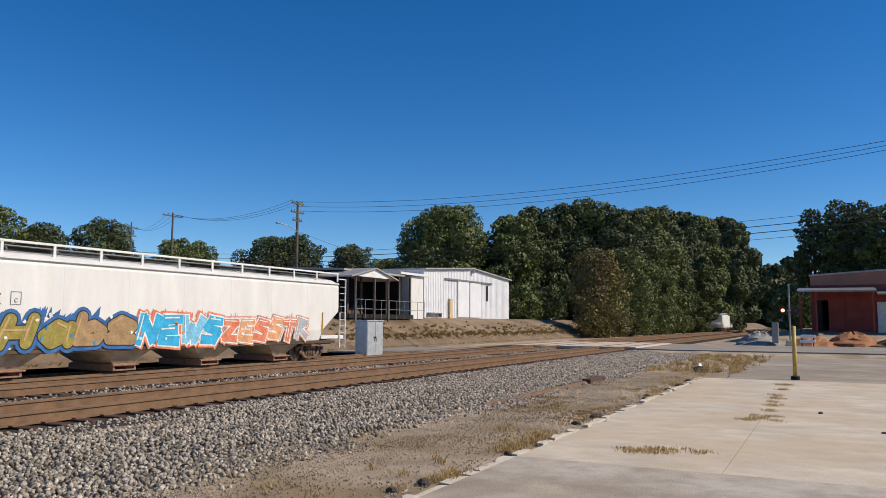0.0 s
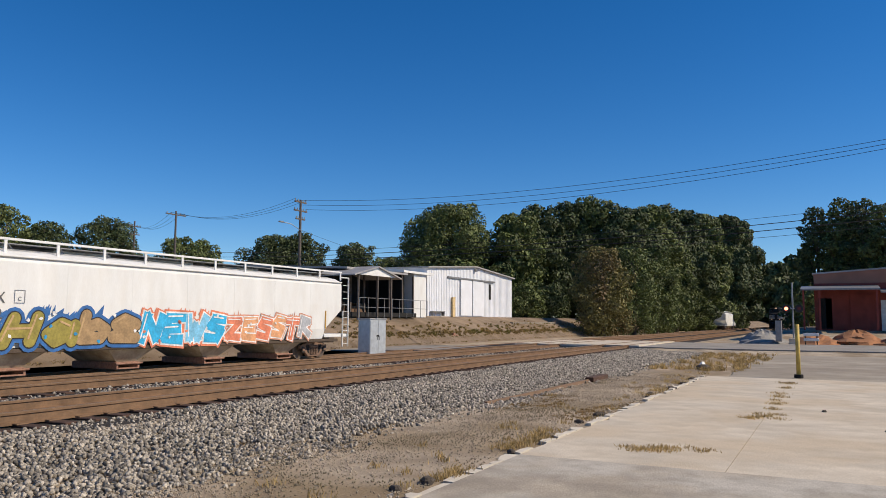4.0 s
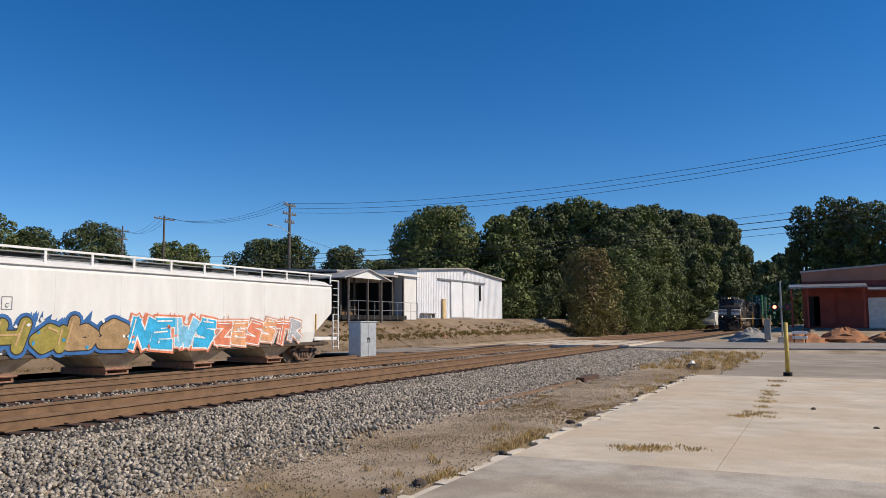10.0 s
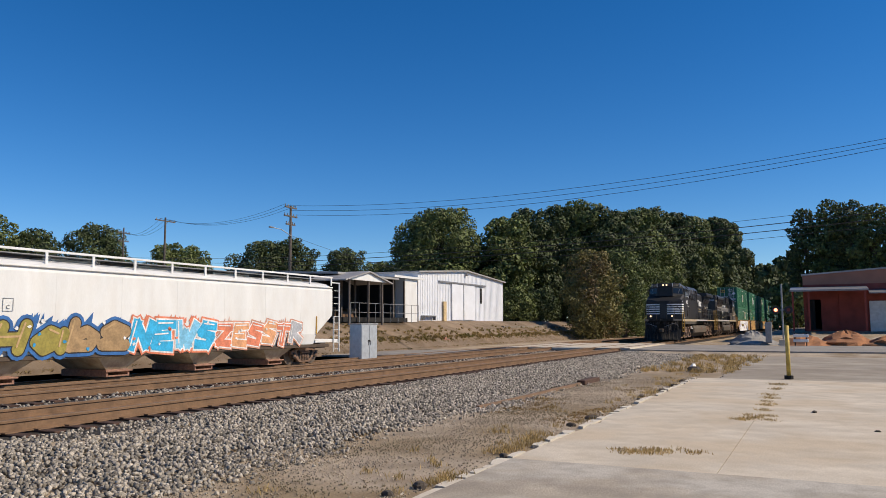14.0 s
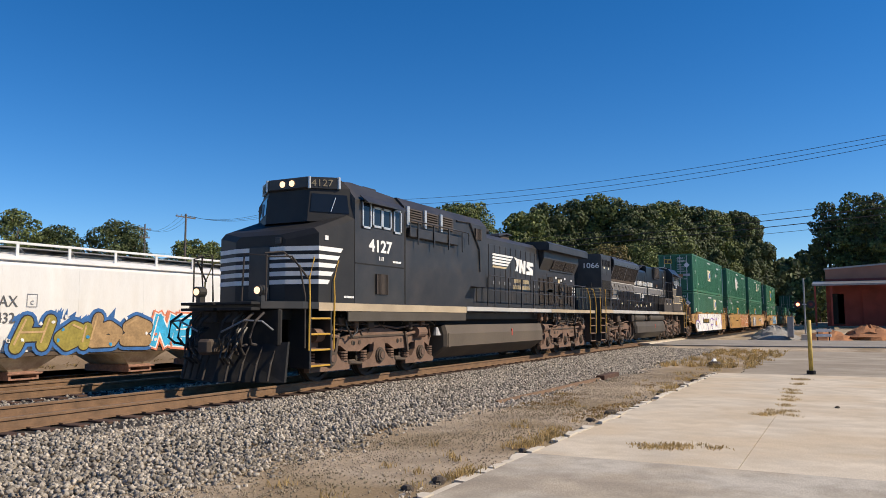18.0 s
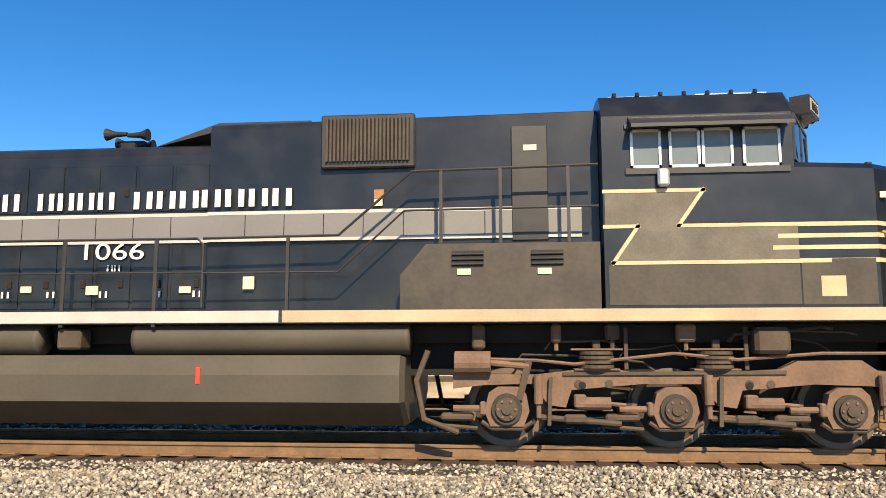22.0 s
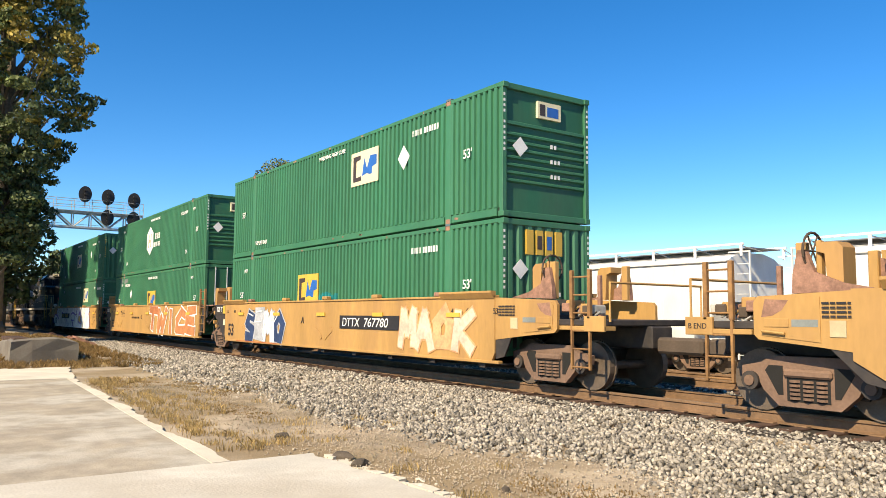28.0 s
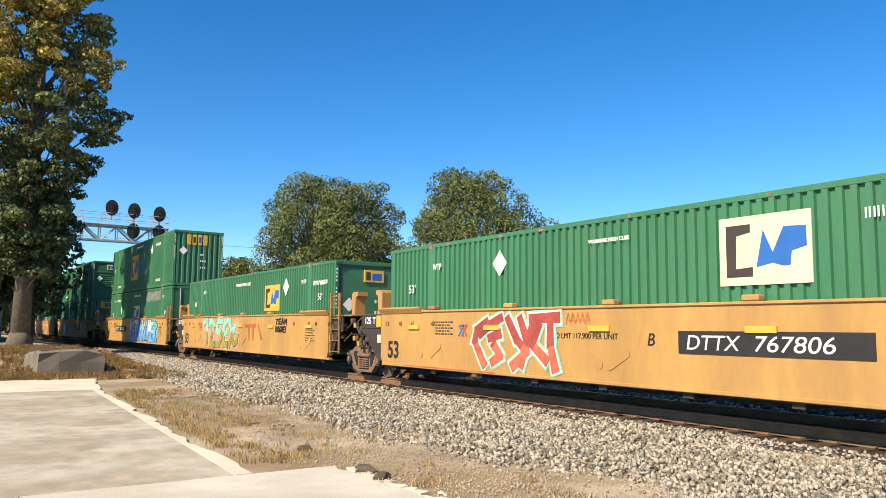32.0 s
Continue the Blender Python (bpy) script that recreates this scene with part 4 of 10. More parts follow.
            part("journal_ring", G().wheel(x, s * 1.19, s * 1.235, r, 0.205, 20), M["wheeldark"], pd)
            cap = G().wheel(x, s * 1.23, s * 1.275, r, 0.15, 18).wheel(x, s * 1.27, s * 1.30, r, 0.07, 10)
            part("bearing_cap", cap, M["grime"], pd)
            for k in range(6):
                q = k * math.pi / 3
                part("cap_bolt", G().wheel(x + 0.115 * math.cos(q), s * 1.275, s * 1.29, r + 0.115 * math.sin(q), 0.018, 6), M["dust"], pd)
            part("bottom_strap", G().tube([(x - 0.34, s * 1.14, 0.36), (x - 0.2, s * 1.14, 0.27), (x + 0.2, s * 1.14, 0.27), (x + 0.34, s * 1.14, 0.36)], 0.03, 6), M["grime"], pd)
            part("damper", G().tube([(x + 0.42, s * 1.22, 0.42), (x + 0.42, s * 1.22, 0.62)], 0.035, 8).tube([(x + 0.42, s * 1.22, 0.60), (x + 0.42, s * 1.22, 0.98)], 0.06, 10), M["dust"], t, "upright shock absorber")
            part("lever", G().prism([(x + 0.56, 0.95), (x + 0.61, 0.95), (x + 0.58, 0.32), (x + 0.53, 0.32)], s * 1.20, s * 1.24, "y"), M["grime"], t)
            part("traction_link", G().tube([(x - 0.72, s * 1.12, 0.53), (x - 0.28, s * 1.12, 0.53)], 0.042, 8).box(x - 0.36, x - 0.28, s * 1.04, s * 1.2, 0.44, 0.62, 0.02), M["dust"], t)
            part("brake_rigging", G().box(x - 0.9, x - 0.45, s * 0.9, s * 1.12, 0.36, 0.46, 0.03).tube([(x - 0.95, s * 1.05, 0.3), (x - 0.4, s * 1.05, 0.26)], 0.03, 6), M["grime"], t)
            part("brake_shoe", G().prism([(x - 0.47, 0.34), (x - 0.53, 0.50), (x - 0.50, 0.64), (x - 0.58, 0.64), (x - 0.62, 0.48), (x - 0.55, 0.30)], s * 0.72, s * 0.84, "y"), M["wheeldark"], t)
        for x in (xm - 1.0, xm + 0.55) if style == "emd" else ():
            part("spring_plate", G().box(x - 0.3, x + 0.3, s * 0.92, s * 1.2, 1.035, 1.06, 0.005), M["dust"], t)
            part("spring_plate", G().box(x - 0.34, x + 0.34, s * 0.92, s * 1.2, 1.30, 1.325, 0.005), M["dust"], t)
            for k in range(4):
                part("rubber_ring", G().tube([(x, s * 1.06, 1.065 + 0.06 * k), (x, s * 1.06, 1.108 + 0.06 * k)], 0.24 - 0.012 * (k % 2), 16), M["grime"], t)
            part("hanger", G().box(x + 0.36, x + 0.41, s * 1.12, s * 1.16, 1.05, 1.6), M["grime"], t)
            part("stop_block", G().box(x - 0.05, x + 0.05, s * 1.06, s * 1.16, 1.325, 1.44, 0.01), M["grime"], t)
        for x in ((a - 0.45, 1.14, 1),) if style == "emd" else ((a - 0.45, 1.06, 1), (b - 0.05, 1.06, -1)):
            x, z, d = x
            g = G().tube([(x - 0.24, s * 1.2, z), (x - 0.2, s * 1.2, z), (x + 0.2, s * 1.2, z), (x + 0.24, s * 1.2, z)], 0.155, 14).tube([(x + d * 0.22, s * 1.2, z), (x + d * 0.75, s * 1.2, z - 0.05)], 0.045, 8)
            part("brake_cylinder", g, M["dust"], t)
            part("brake_lever", G().prism([(x + d * 0.70, z + 0.03), (x + d * 0.80, z + 0.03), (x + d * 0.66, z - 0.5), (x + d * 0.58, z - 0.48)], s * 1.18, s * 1.23, "y"), M["grime"], t)
        for x in (a + 0.95, xm + 0.95) if style == "emd" else ():
            part("brake_cylinder", G().tube([(x, s * 1.12, 0.60), (x + 0.42, s * 1.12, 0.60)], 0.085, 12).box(x - 0.06, x + 0.1, s * 1.02, s * 1.2, 0.54, 0.72, 0.02).tube([(x + 0.4, s * 1.12, 0.6), (x + 0.62, s * 1.12, 0.58)], 0.03, 6), M["dust"], t)
        for x in (a + 0.75, xm + 0.75):
            part("tie_rod", G().tube([(x - 0.3, s * 1.15, 0.42), (x + 0.75, s * 1.15, 0.34)], 0.04, 8).box(x, x + 0.3, s * 1.1, s * 1.22, 0.34, 0.46, 0.03), M["grime"], t)
        part("brake_pipe", G().tube([(a - 0.7, s * 1.18, 1.20), (a + 0.4, s * 1.22, 1.17), (a + 0.9, s * 1.2, 1.12), (xm, s * 1.2, 1.26), (xm + 0.8, s * 1.24, 1.18), (b - 0.3, s * 1.2, 1.26), (b + 0.5, s * 1.2, 1.26), (b + 0.6, s * 1.2, 0.9)], 0.024, 6), M["dust"], t)
    return t


M["castcol2"] = mat("rusty_cap", (0.14, 0.085, 0.06), 0.8, var=0.25, scale=6)


def handrail(loco, x0, x1, y, deck, top, n, mid=True, material="black"):
    h = part("handrail", G().tube([(x0, y, deck + 0.05), (x0, y, top - 0.08), (x0 + 0.08, y, top), (x1 - 0.08, y, top), (x1, y, top - 0.08), (x1, y, deck + 0.05)], 0.02, 6), M[material], loco)
    for k in range(n):
        x = x0 + (x1 - x0) * (k + 0.5) / n
        part("stanchion", G().box(x - 0.028, x + 0.028, y - 0.016, y + 0.016, deck - 0.22, top, 0.005), M[material], h)
    if mid:
        part("mid_rail", G().tube([(x0, y, (deck + top) / 2 + 0.03), (x1, y, (deck + top) / 2 + 0.03)], 0.015, 6), M[material], h)
    return h


def end_steps(loco, x, d, deck, yellow=True):
    """Step well at a corner; d is the outward direction along x."""
    for s in (-1, 1):
        w = part("step_well", G().box(x, x + d * 0.05, s * 0.9, s * 1.5, 0.36, deck - 0.1, 0.01).box(x + d * 0.05, x + d * 0.8, s * 0.9, s * 0.95, 0.4, deck - 0.1), M["black"], loco, "dark step well")
        part("step_side", G().box(x + d * 0.75, x + d * 0.80, s * 0.95, s * 1.5, 0.36, deck - 0.1, 0.01), M["black"], w)
        for k in range(4):
            z = 0.40 + k * 0.34
            e = part("step", G().box(x + d * 0.05, x + d * 0.76, s * (1.10 - 0.03 * k), s * 1.47, z, z + 0.035, 0.006), M["dust"], w, "dusty step plate")
            part("step_edge", G().box(x + d * 0.05, x + d * 0.76, s * 1.47, s * 1.50, z - 0.01, z + 0.03, 0.006), M["yellow"] if yellow else M["dust"], e, "step edge")
        for xx in (x - d * 0.06, x + d * 0.84):
            part("grab_iron", G().tube([(xx, s * 1.5, 0.75), (xx, s * 1.52, deck + 0.1), (xx, s * 1.50, deck + 0.5), (xx + (-d) * 0.22, s * 1.46, deck + 0.95), (xx - d * 0.32, s * 1.38, deck + 0.98)], 0.02, 7), M["yellow"], loco, "yellow grab iron")


def coupler(loco, x, d):
    g = G().box(x - d * 0.5, x, -0.16, 0.16, 0.72, 1.0, 0.03).box(x - d * 0.14, x + d * 0.16, -0.24, 0.12, 0.70, 1.02, 0.06)
    c = part("coupler", g, M["grime"], loco, "rusty knuckle coupler")
    for s in (-1, 1):
        for k in range(3):
            y = s * (0.4 + 0.14 * k)
            part("air_hose", G().tube([(x - d * 0.45, y, 1.25), (x - d * 0.1, y, 1.05 - 0.1 * k), (x - d * 0.02, y * 0.9, 0.65), (x - d * 0.2, y * 0.8, 0.5)], 0.028, 6), M["black"], c)
    return c


def plow(loco, x, d):
    g = G()
    ring0 = [(x - d * 0.55, -1.45, 0.13), (x - d * 0.03, -0.0, 0.13), (x - d * 0.55, 1.45, 0.13), (x - d * 0.62, 1.45, 0.13), (x - d * 0.12, 0, 0.13), (x - d * 0.62, -1.45, 0.13)]
    ring1 = [(x - d * 0.72, -1.4, 0.95), (x - d * 0.30, 0, 0.82), (x - d * 0.72, 1.4, 0.95), (x - d * 0.78, 1.4, 0.95), (x - d * 0.38, 0, 0.82), (x - d * 0.78, -1.4, 0.95)]
    part("snow_plow", g.loft([ring0, ring1]), M["pilot"], loco, "black steel pilot plow")
    part("pilot", G().box(x - d * 0.62, x - d * 0.75, -1.25, 1.25, 0.85, 1.64, 0.04), M["pilot"], loco)


def fuel_tank(loco, x0, x1, paint="tankpaint"):
    prof = [(-1.46, 0.98), (-1.38, 1.24), (1.38, 1.24), (1.46, 0.98), (1.46, 0.62), (0.95, 0.27), (-0.95, 0.27), (-1.46, 0.62)]
    rings = []
    for x, k in ((x0, 0.93), (x0 + 0.06, 1.0), (x1 - 0.06, 1.0), (x1, 0.93)):
        rings.append([(x, y * k, 0.75 + (z - 0.75) * k) for y, z in prof])
    t = part("fuel_tank", G().loft(rings), M[paint], loco, "long brown-dusted fuel tank")
    part("fuel_gauge", G().box((x0 + x1) / 2 + 0.9, (x0 + x1) / 2 + 0.97, -1.47, -1.42, 0.85, 1.08, 0.01), mat("red_cut_off", (0.5, 0.06, 0.03), 0.6), t, "red emergency cut-off")
    part("tank_strap", G().box(x0 + 0.12, x0 + 0.2, -1.475, 1.475, 0.6, 1.0), M[paint], t)


def pane(parent, g, glazing="glass", frame_g=None):
    w = part("window", g, M[glazing], parent, "dark cab window")
    if frame_g is not None:
        part("window_frame", frame_g, M["galv"], w)
    return w


def side_window(parent, x0, x1, y, z0, z1, f=0.035, glazing="glass"):
    s = -1 if y < 0 else 1
    fr = G()
    for b in ((x0, x1, z0, z0 + f), (x0, x1, z1 - f, z1), (x0, x0 + f, z0, z1), (x1 - f, x1, z0, z1)):
        fr.box(b[0], b[1], y, y + s * 0.03, b[2], b[3])
    return pane(parent, G().box(x0 + f * 0.5, x1 - f * 0.5, y - s * 0.01, y + s * 0.012, z0 + f * 0.5, z1 - f * 0.5), glazing, fr)


def louvres(parent, x0, x1, y, z0, z1, n, upright=False, material="black", backing="dark", tilt=0.0, name="louvre"):
    """A recessed grille on a side facing y's sign, with slats; tilt leans its top out."""
    s = -1 if y < 0 else 1
    q = part("grille", G().prism([(y - s * 0.02, z0), (y + s * 0.004, z0), (y + s * (tilt + 0.004), z1), (y + s * (tilt - 0.02), z1)], x0, x1), M[backing], parent)
    g = G()
    for k in range(n):
        if upright:
            x = x0 + (x1 - x0) * (k + 0.5) / n
            w = (x1 - x0) / n * 0.28
            g.prism([(y + s * 0.004, z0), (y + s * 0.045, z0), (y + s * (tilt + 0.045), z1), (y + s * (tilt + 0.004), z1)], x - w, x + w)
        else:
            z = z0 + (z1 - z0) * (k + 0.5) / n
            h = (z1 - z0) / n * 0.3
            yy = y + s * tilt * (k + 0.5) / n
            g.prism([(yy + s * 0.004, z + h), (yy + s * 0.04, z - h), (yy + s * 0.04, z - h * 0.2), (yy + s * 0.004, z + h * 1.6)], x0, x1)
    part(name, g, M[material], q)
    return q


def horn(loco, x, z, k=1.0):
    h = part("horn", G().box(x - 0.12, x + 0.12, -0.15, 0.15, z, z + 0.3 * k, 0.02).box(x - 0.3 * k, x + 0.3 * k, -0.06, 0.06, z + 0.26 * k, z + 0.36 * k, 0.02), M["pilot"], loco, "black air horn cluster")
    for dx, dy, dz in ((-0.36, -0.16, 0.46), (-0.32, 0.14, 0.36), (0.36, -0.14, 0.44), (0.30, 0.16, 0.32)):
        sg = 1 if dx > 0 else -1
        part("horn_bell", G().tube([(x, dy, z + dz * k), (x + dx * 0.7 * k, dy, z + dz * k)], 0.04 * k, 10, 0.06 * k).tube([(x + dx * 0.7 * k, dy, z + dz * k), (x + (dx + sg * 0.06) * k, dy, z + dz * k)], 0.06 * k, 12, 0.125 * k), M["pilot"], h)


def doors_on_hood(loco, x0, x1, y, z0, z1, n, skip=()):
    """Hinged access doors along a hood side: thin raised panels with a latch."""
    s = -1 if y < 0 else 1
    w = (x1 - x0) / n
    for k in range(n):
        if k in skip:
            continue
        a = x0 + w * k + 0.025
        d = part("hood_door", G().box(a, a + w - 0.05, y, y + s * 0.018, z0, z1, 0.006), M["blackgloss" if loco["kind_"] == 2 else "black"], loco)
        part("latch", G().box(a + w * 0.62, a + w * 0.62 + 0.07, y + s * 0.018, y + s * 0.04, z0 + (z1 - z0) * 0.32, z0 + (z1 - z0) * 0.32 + 0.12, 0.01), M["dark" if loco["kind_"] == 2 else "steel"], d)


def strip(loco, name, x0, x1, y, z0, z1, material, label="", t=0.004):
    s = -1 if y < 0 else 1
    return part(name, G().box(x0, x1, y, y + s * t, z0, z1), M[material], loco, label)


def loco_black_wide():
    """The leading engine: wide nose cab at x = 1, radiator wings at the rear."""
    L = thing("diesel_locomotive", "black road locomotive with white nose stripes, lit headlights", "locomotive", "locomotives of the train")
    L["kind_"] = 1
    part("frame", G().box(0.0, 21.9, -1.0, 1.0, 1.40, 1.64, 0.02), M["black"], L)
    part("deck", G().prism([(-0.45, -1.0), (0.3, -1.5), (21.95, -1.5), (21.95, 1.5), (0.3, 1.5), (-0.45, 1.0)], 1.642, 1.79, "z"), M["black"], L)
    part("underframe", G().box(1.2, 21.2, -0.75, 0.75, 0.95, 1.45), M["dark"], L)
    for s in (-1, 1):
        strip(L, "sill_stripe", 0.85, 8.25, s * 1.5, 1.60, 1.78, "sillcream", "dusty cream sill stripe")
        strip(L, "sill_stripe", 8.3, 15.9, s * 1.5, 1.66, 1.785, "sillwhite", "dulled white sill stripe")
        strip(L, "sill_stripe", 15.95, 21.8, s * 1.5, 1.66, 1.785, "sillcream", "faded cream sill stripe")
    # nose: faceted, with a sloping top
    def ring(x, hw, z1):
        return [(x, -hw, 1.79), (x, -hw, z1 - 0.12), (x, -hw + 0.14, z1), (x, hw - 0.14, z1), (x, hw, z1 - 0.12), (x, hw, 1.79)]
    # nose and cab front take the black that has the front's shade in it
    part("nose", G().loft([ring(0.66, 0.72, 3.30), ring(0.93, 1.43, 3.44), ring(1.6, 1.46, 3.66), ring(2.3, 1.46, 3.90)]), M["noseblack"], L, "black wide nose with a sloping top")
    part("nose_door", G().box(0.63, 0.66, -0.28, 0.30, 1.85, 3.05, 0.01), M["black"], L)
    part("nose_lamp_box", G().box(0.62, 0.66, -0.62, -0.44, 3.08, 3.24, 0.02), M["black"], L)
    part("nose_label", G().box(1.12, 1.24, -1.462, -1.44, 3.18, 3.28), M["signwhite"], L)
    for k in range(5):
        z = 3.03 - k * 0.185
        end = 1.80 - 0.125 * k
        part("nose_stripe", G().box(0.652, 0.658, -0.72, 0.72, z - 0.1, z), M["signwhite"], L, "broad white stripe across the nose")
        for s in (-1, 1):
            g = G().loft([[(0.653, s * 0.722, z), (0.653, s * 0.722, z - 0.1), (0.67, s * 0.70, z - 0.1), (0.67, s * 0.70, z)], [(0.922, s * 1.438, z), (0.922, s * 1.438, z - 0.1), (0.95, s * 1.40, z - 0.1), (0.95, s * 1.40, z)],
                          [(end, s * 1.472, z), (end - 0.09, s * 1.472, z - 0.1), (end - 0.09, s * 1.44, z - 0.1), (end, s * 1.44, z)]])
            part("nose_stripe", g, M["signwhite"], L, "broad white stripe wrapping the nose")
    # cab
    def cab(x, z1):
        return [(x, -1.47, 1.79), (x, -1.47, 4.26), (x, -1.12, z1 - 0.06), (x, -0.7, z1), (x, 0.7, z1), (x, 1.12, z1 - 0.06), (x, 1.47, 4.26), (x, 1.47, 1.79)]
    C = part("cab", G().loft([cab(2.28, 4.76), cab(2.6, 4.79), cab(4.62, 4.70)]), M["black"], L, "black crew cab")
    fr_lo = [(2.28, -1.465, 3.70), (1.55, -0.62, 3.70), (1.55, 0.62, 3.70), (2.28, 1.465, 3.70)]
    fr_hi = [(2.28, -1.32, 4.50), (1.66, -0.62, 4.50), (1.66, 0.62, 4.50), (2.28, 1.32, 4.50)]
    fr_top = [(2.28, -1.05, 4.75), (1.80, -0.62, 4.77), (1.80, 0.62, 4.77), (2.28, 1.05, 4.75)]
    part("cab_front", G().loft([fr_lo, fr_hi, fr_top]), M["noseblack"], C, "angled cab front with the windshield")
    part("roof_vent", G().box(2.9, 3.3, -0.6, 0.1, 4.76, 4.84, 0.02), M["black"], C)
    part("roof_vent", G().box(3.5, 4.1, -0.9, 0.0, 4.70, 4.80, 0.02), M["black"], C)
    part("antenna", G().tube([(2.5, -0.6, 4.76), (2.5, -0.6, 4.88)], 0.05, 8), M["black"], C)
    for s in (-1, 1):
        def on_front(u, v, out):
            p = Vector(fr_lo[1]).lerp(Vector(fr_lo[0]), u).lerp(Vector(fr_hi[1]).lerp(Vector(fr_hi[0]), u), v) + Vector((-0.76, -0.65, 0)) * out
            return (p.x, p.y * (1 if s < 0 else -1), p.z)
        pane(C, G().loft([[on_front(u, v, 0.004) for u, v in ((0.05, 0.30), (0.90, 0.24), (0.90, 0.80), (0.05, 0.84))], [on_front(u, v, 0.016) for u, v in ((0.05, 0.30), (0.90, 0.24), (0.90, 0.80), (0.05, 0.84))]]))
        part("wiper", G().tube([on_front(0.5, 0.3, 0.03), on_front(0.62, 0.72, 0.03)], 0.012, 6), M["galv"], C)
        pane(C, G().loft([[(1.585, s * 0.06, 3.93), (1.585, s * 0.56, 3.93), (1.60, s * 0.56, 3.93), (1.60, s * 0.06, 3.93)], [(1.635, s * 0.06, 4.28), (1.635, s * 0.56, 4.28), (1.65, s * 0.56, 4.28), (1.65, s * 0.06, 4.28)]]))
        part("sunshade", G().prism([(s * 1.45, 4.36), (s * 1.45, 4.39), (s * 1.68, 4.22), (s * 1.68, 4.19)], 2.5, 4.35), M["black"], C, "black sunshade over the side windows")
        side_window(C, 2.56, 2.96, s * 1.472, 3.60, 4.28, 0.05)
        side_window(C, 3.02, 3.46, s * 1.472, 3.66, 4.18, 0.055)
        side_window(C, 3.46, 3.90, s * 1.472, 3.66, 4.18, 0.055)
        side_window(C, 4.02, 4.40, s * 1.472, 3.60, 4.22, 0.05)
        # angled number boards beside the headlights
        nbv = [(1.60, s * 0.62), (2.08, s * 1.16), (2.16, s * 1.08), (1.72, s * 0.56)]
        nb = part("number_board", G().prism(nbv, 4.49, 4.76, "z"), M["black"], C, "black number board over the windshield")
        part("board_rim", G().box(1.58, 1.64, s * 0.60, s * 0.66, 4.48, 4.77, 0.01), M["galv"], nb)
        part("board_rim", G().box(2.05, 2.12, s * 1.10, s * 1.17, 4.48, 4.77, 0.01), M["galv"], nb)
        letters("number", "4127", mat("number_board_lettering", (0.30, 0.25, 0.16), 0.6), nb, 1.63 if s < 0 else 2.07, -0.67 if s < 0 else 1.165, 4.54, 0.235, rz=-48.4 if s < 0 else 228.4, sx=1.1)
    hb = part("headlight_box", G().box(1.58, 1.78, -0.60, 0.60, 4.49, 4.77, 0.03), M["black"], C, "headlight housing over the windshield")
    for y in (-0.14, 0.14):
        part("headlight", G().tube([(1.56, y, 4.63), (1.58, y, 4.63)], 0.075, 14), M["lampglow"], hb, "lit headlight")
    for s in (-1, 1):
        d = part("ditch_light", G().tube([(-0.40, s * 0.85, 2.02), (-0.20, s * 0.85, 2.02)], 0.12, 14).box(-0.35, -0.2, s * 0.85 - 0.06, s * 0.85 + 0.06, 1.79, 1.95), M["black"], L, "lit ditch light on the front walkway")
        part("lens", G().tube([(-0.415, s * 0.85, 2.02), (-0.40, s * 0.85, 2.02)], 0.075, 14), M["lampglow"], d)
    # full-width machinery section behind the cab
    B = part("auxiliary_cab", G().prism([(-1.44, 2.42), (-1.44, 4.38), (-1.2, 4.64), (1.2, 4.64), (1.44, 4.38), (1.44, 2.42)], 4.63, 9.92), M["black"], L, "full-width black equipment cabinet")
    part("cabinet_base", G().prism([(4.63, 1.79), (8.28, 1.79), (8.28, 2.1), (8.7, 2.42), (4.63, 2.42)], -1.44, 1.44, "y"), M["black"], L, "lower part of the equipment cabinet")
    part("skirt", G().box(2.0, 8.25, -1.49, -1.44, 1.36, 1.60, 0.01).box(2.0, 8.25, 1.44, 1.49, 1.36, 1.60, 0.01), M["tankpaint"], L)
    for s in (-1, 1):
        for k in range(3):
            x = 4.82 + k * 0.95
            louvres(B, x, x + 0.72, s * 1.445, 3.98, 4.37, 6, material="slat")
            part("grille_post", G().box(x - 0.12, x - 0.06, s * 1.44, s * 1.50, 3.9, 4.40).box(x - 0.05, x - 0.0, s * 1.44, s * 1.50, 3.9, 4.40), M["galv"], B)
        part("side_walk_box", G().box(4.75, 7.6, s * 1.44, s * 1.56, 3.58, 3.84, 0.02), M["black"], B)
        handrail(L, 4.70, 8.3, s * 1.58, 3.62, 4.02, 4, False)
        part("panel_line", G().box(2.3, 4.55, s * 1.47, s * 1.478, 2.72, 2.75).box(4.6, 4.64, s * 1.47, s * 1.478, 1.8, 4.2), M["dark"], L)
        louvres(B, 3.18, 3.72, s * 1.475, 2.02, 2.52, 10, True, "slat")
        part("drain_pipe", G().tube([(7.7, s * 1.47, 4.34), (8.6, s * 1.47, 4.38), (9.3, s * 1.47, 3.6), (9.35, s * 1.47, 2.9)], 0.025, 6), M["black"], B)
        letters("number", "4127", M["signwhite"], L, 2.88 if s < 0 else 4.15, s * 1.474, 3.07, 0.415, rz=0 if s < 0 else 180, sx=1.28, bold=0.012, label="white cab number")
    g = G()
    bars(g, 3.35, -1.472, 2.86, (0.09, 0.09), 0.10)
    bars(g, 4.0, -1.472, 2.84, (0.06,) * 6, 0.05, 0.2)
    bars(g, 1.85, -1.466, 1.90, (0.04,) * 8, 0.05, 0.2)
    tagged(part("small_lettering", g, M["signwhite"], L), kind="stuff")
    louvres(B, 9.0, 9.45, -1.445, 3.9, 4.25, 5, True, "slat")
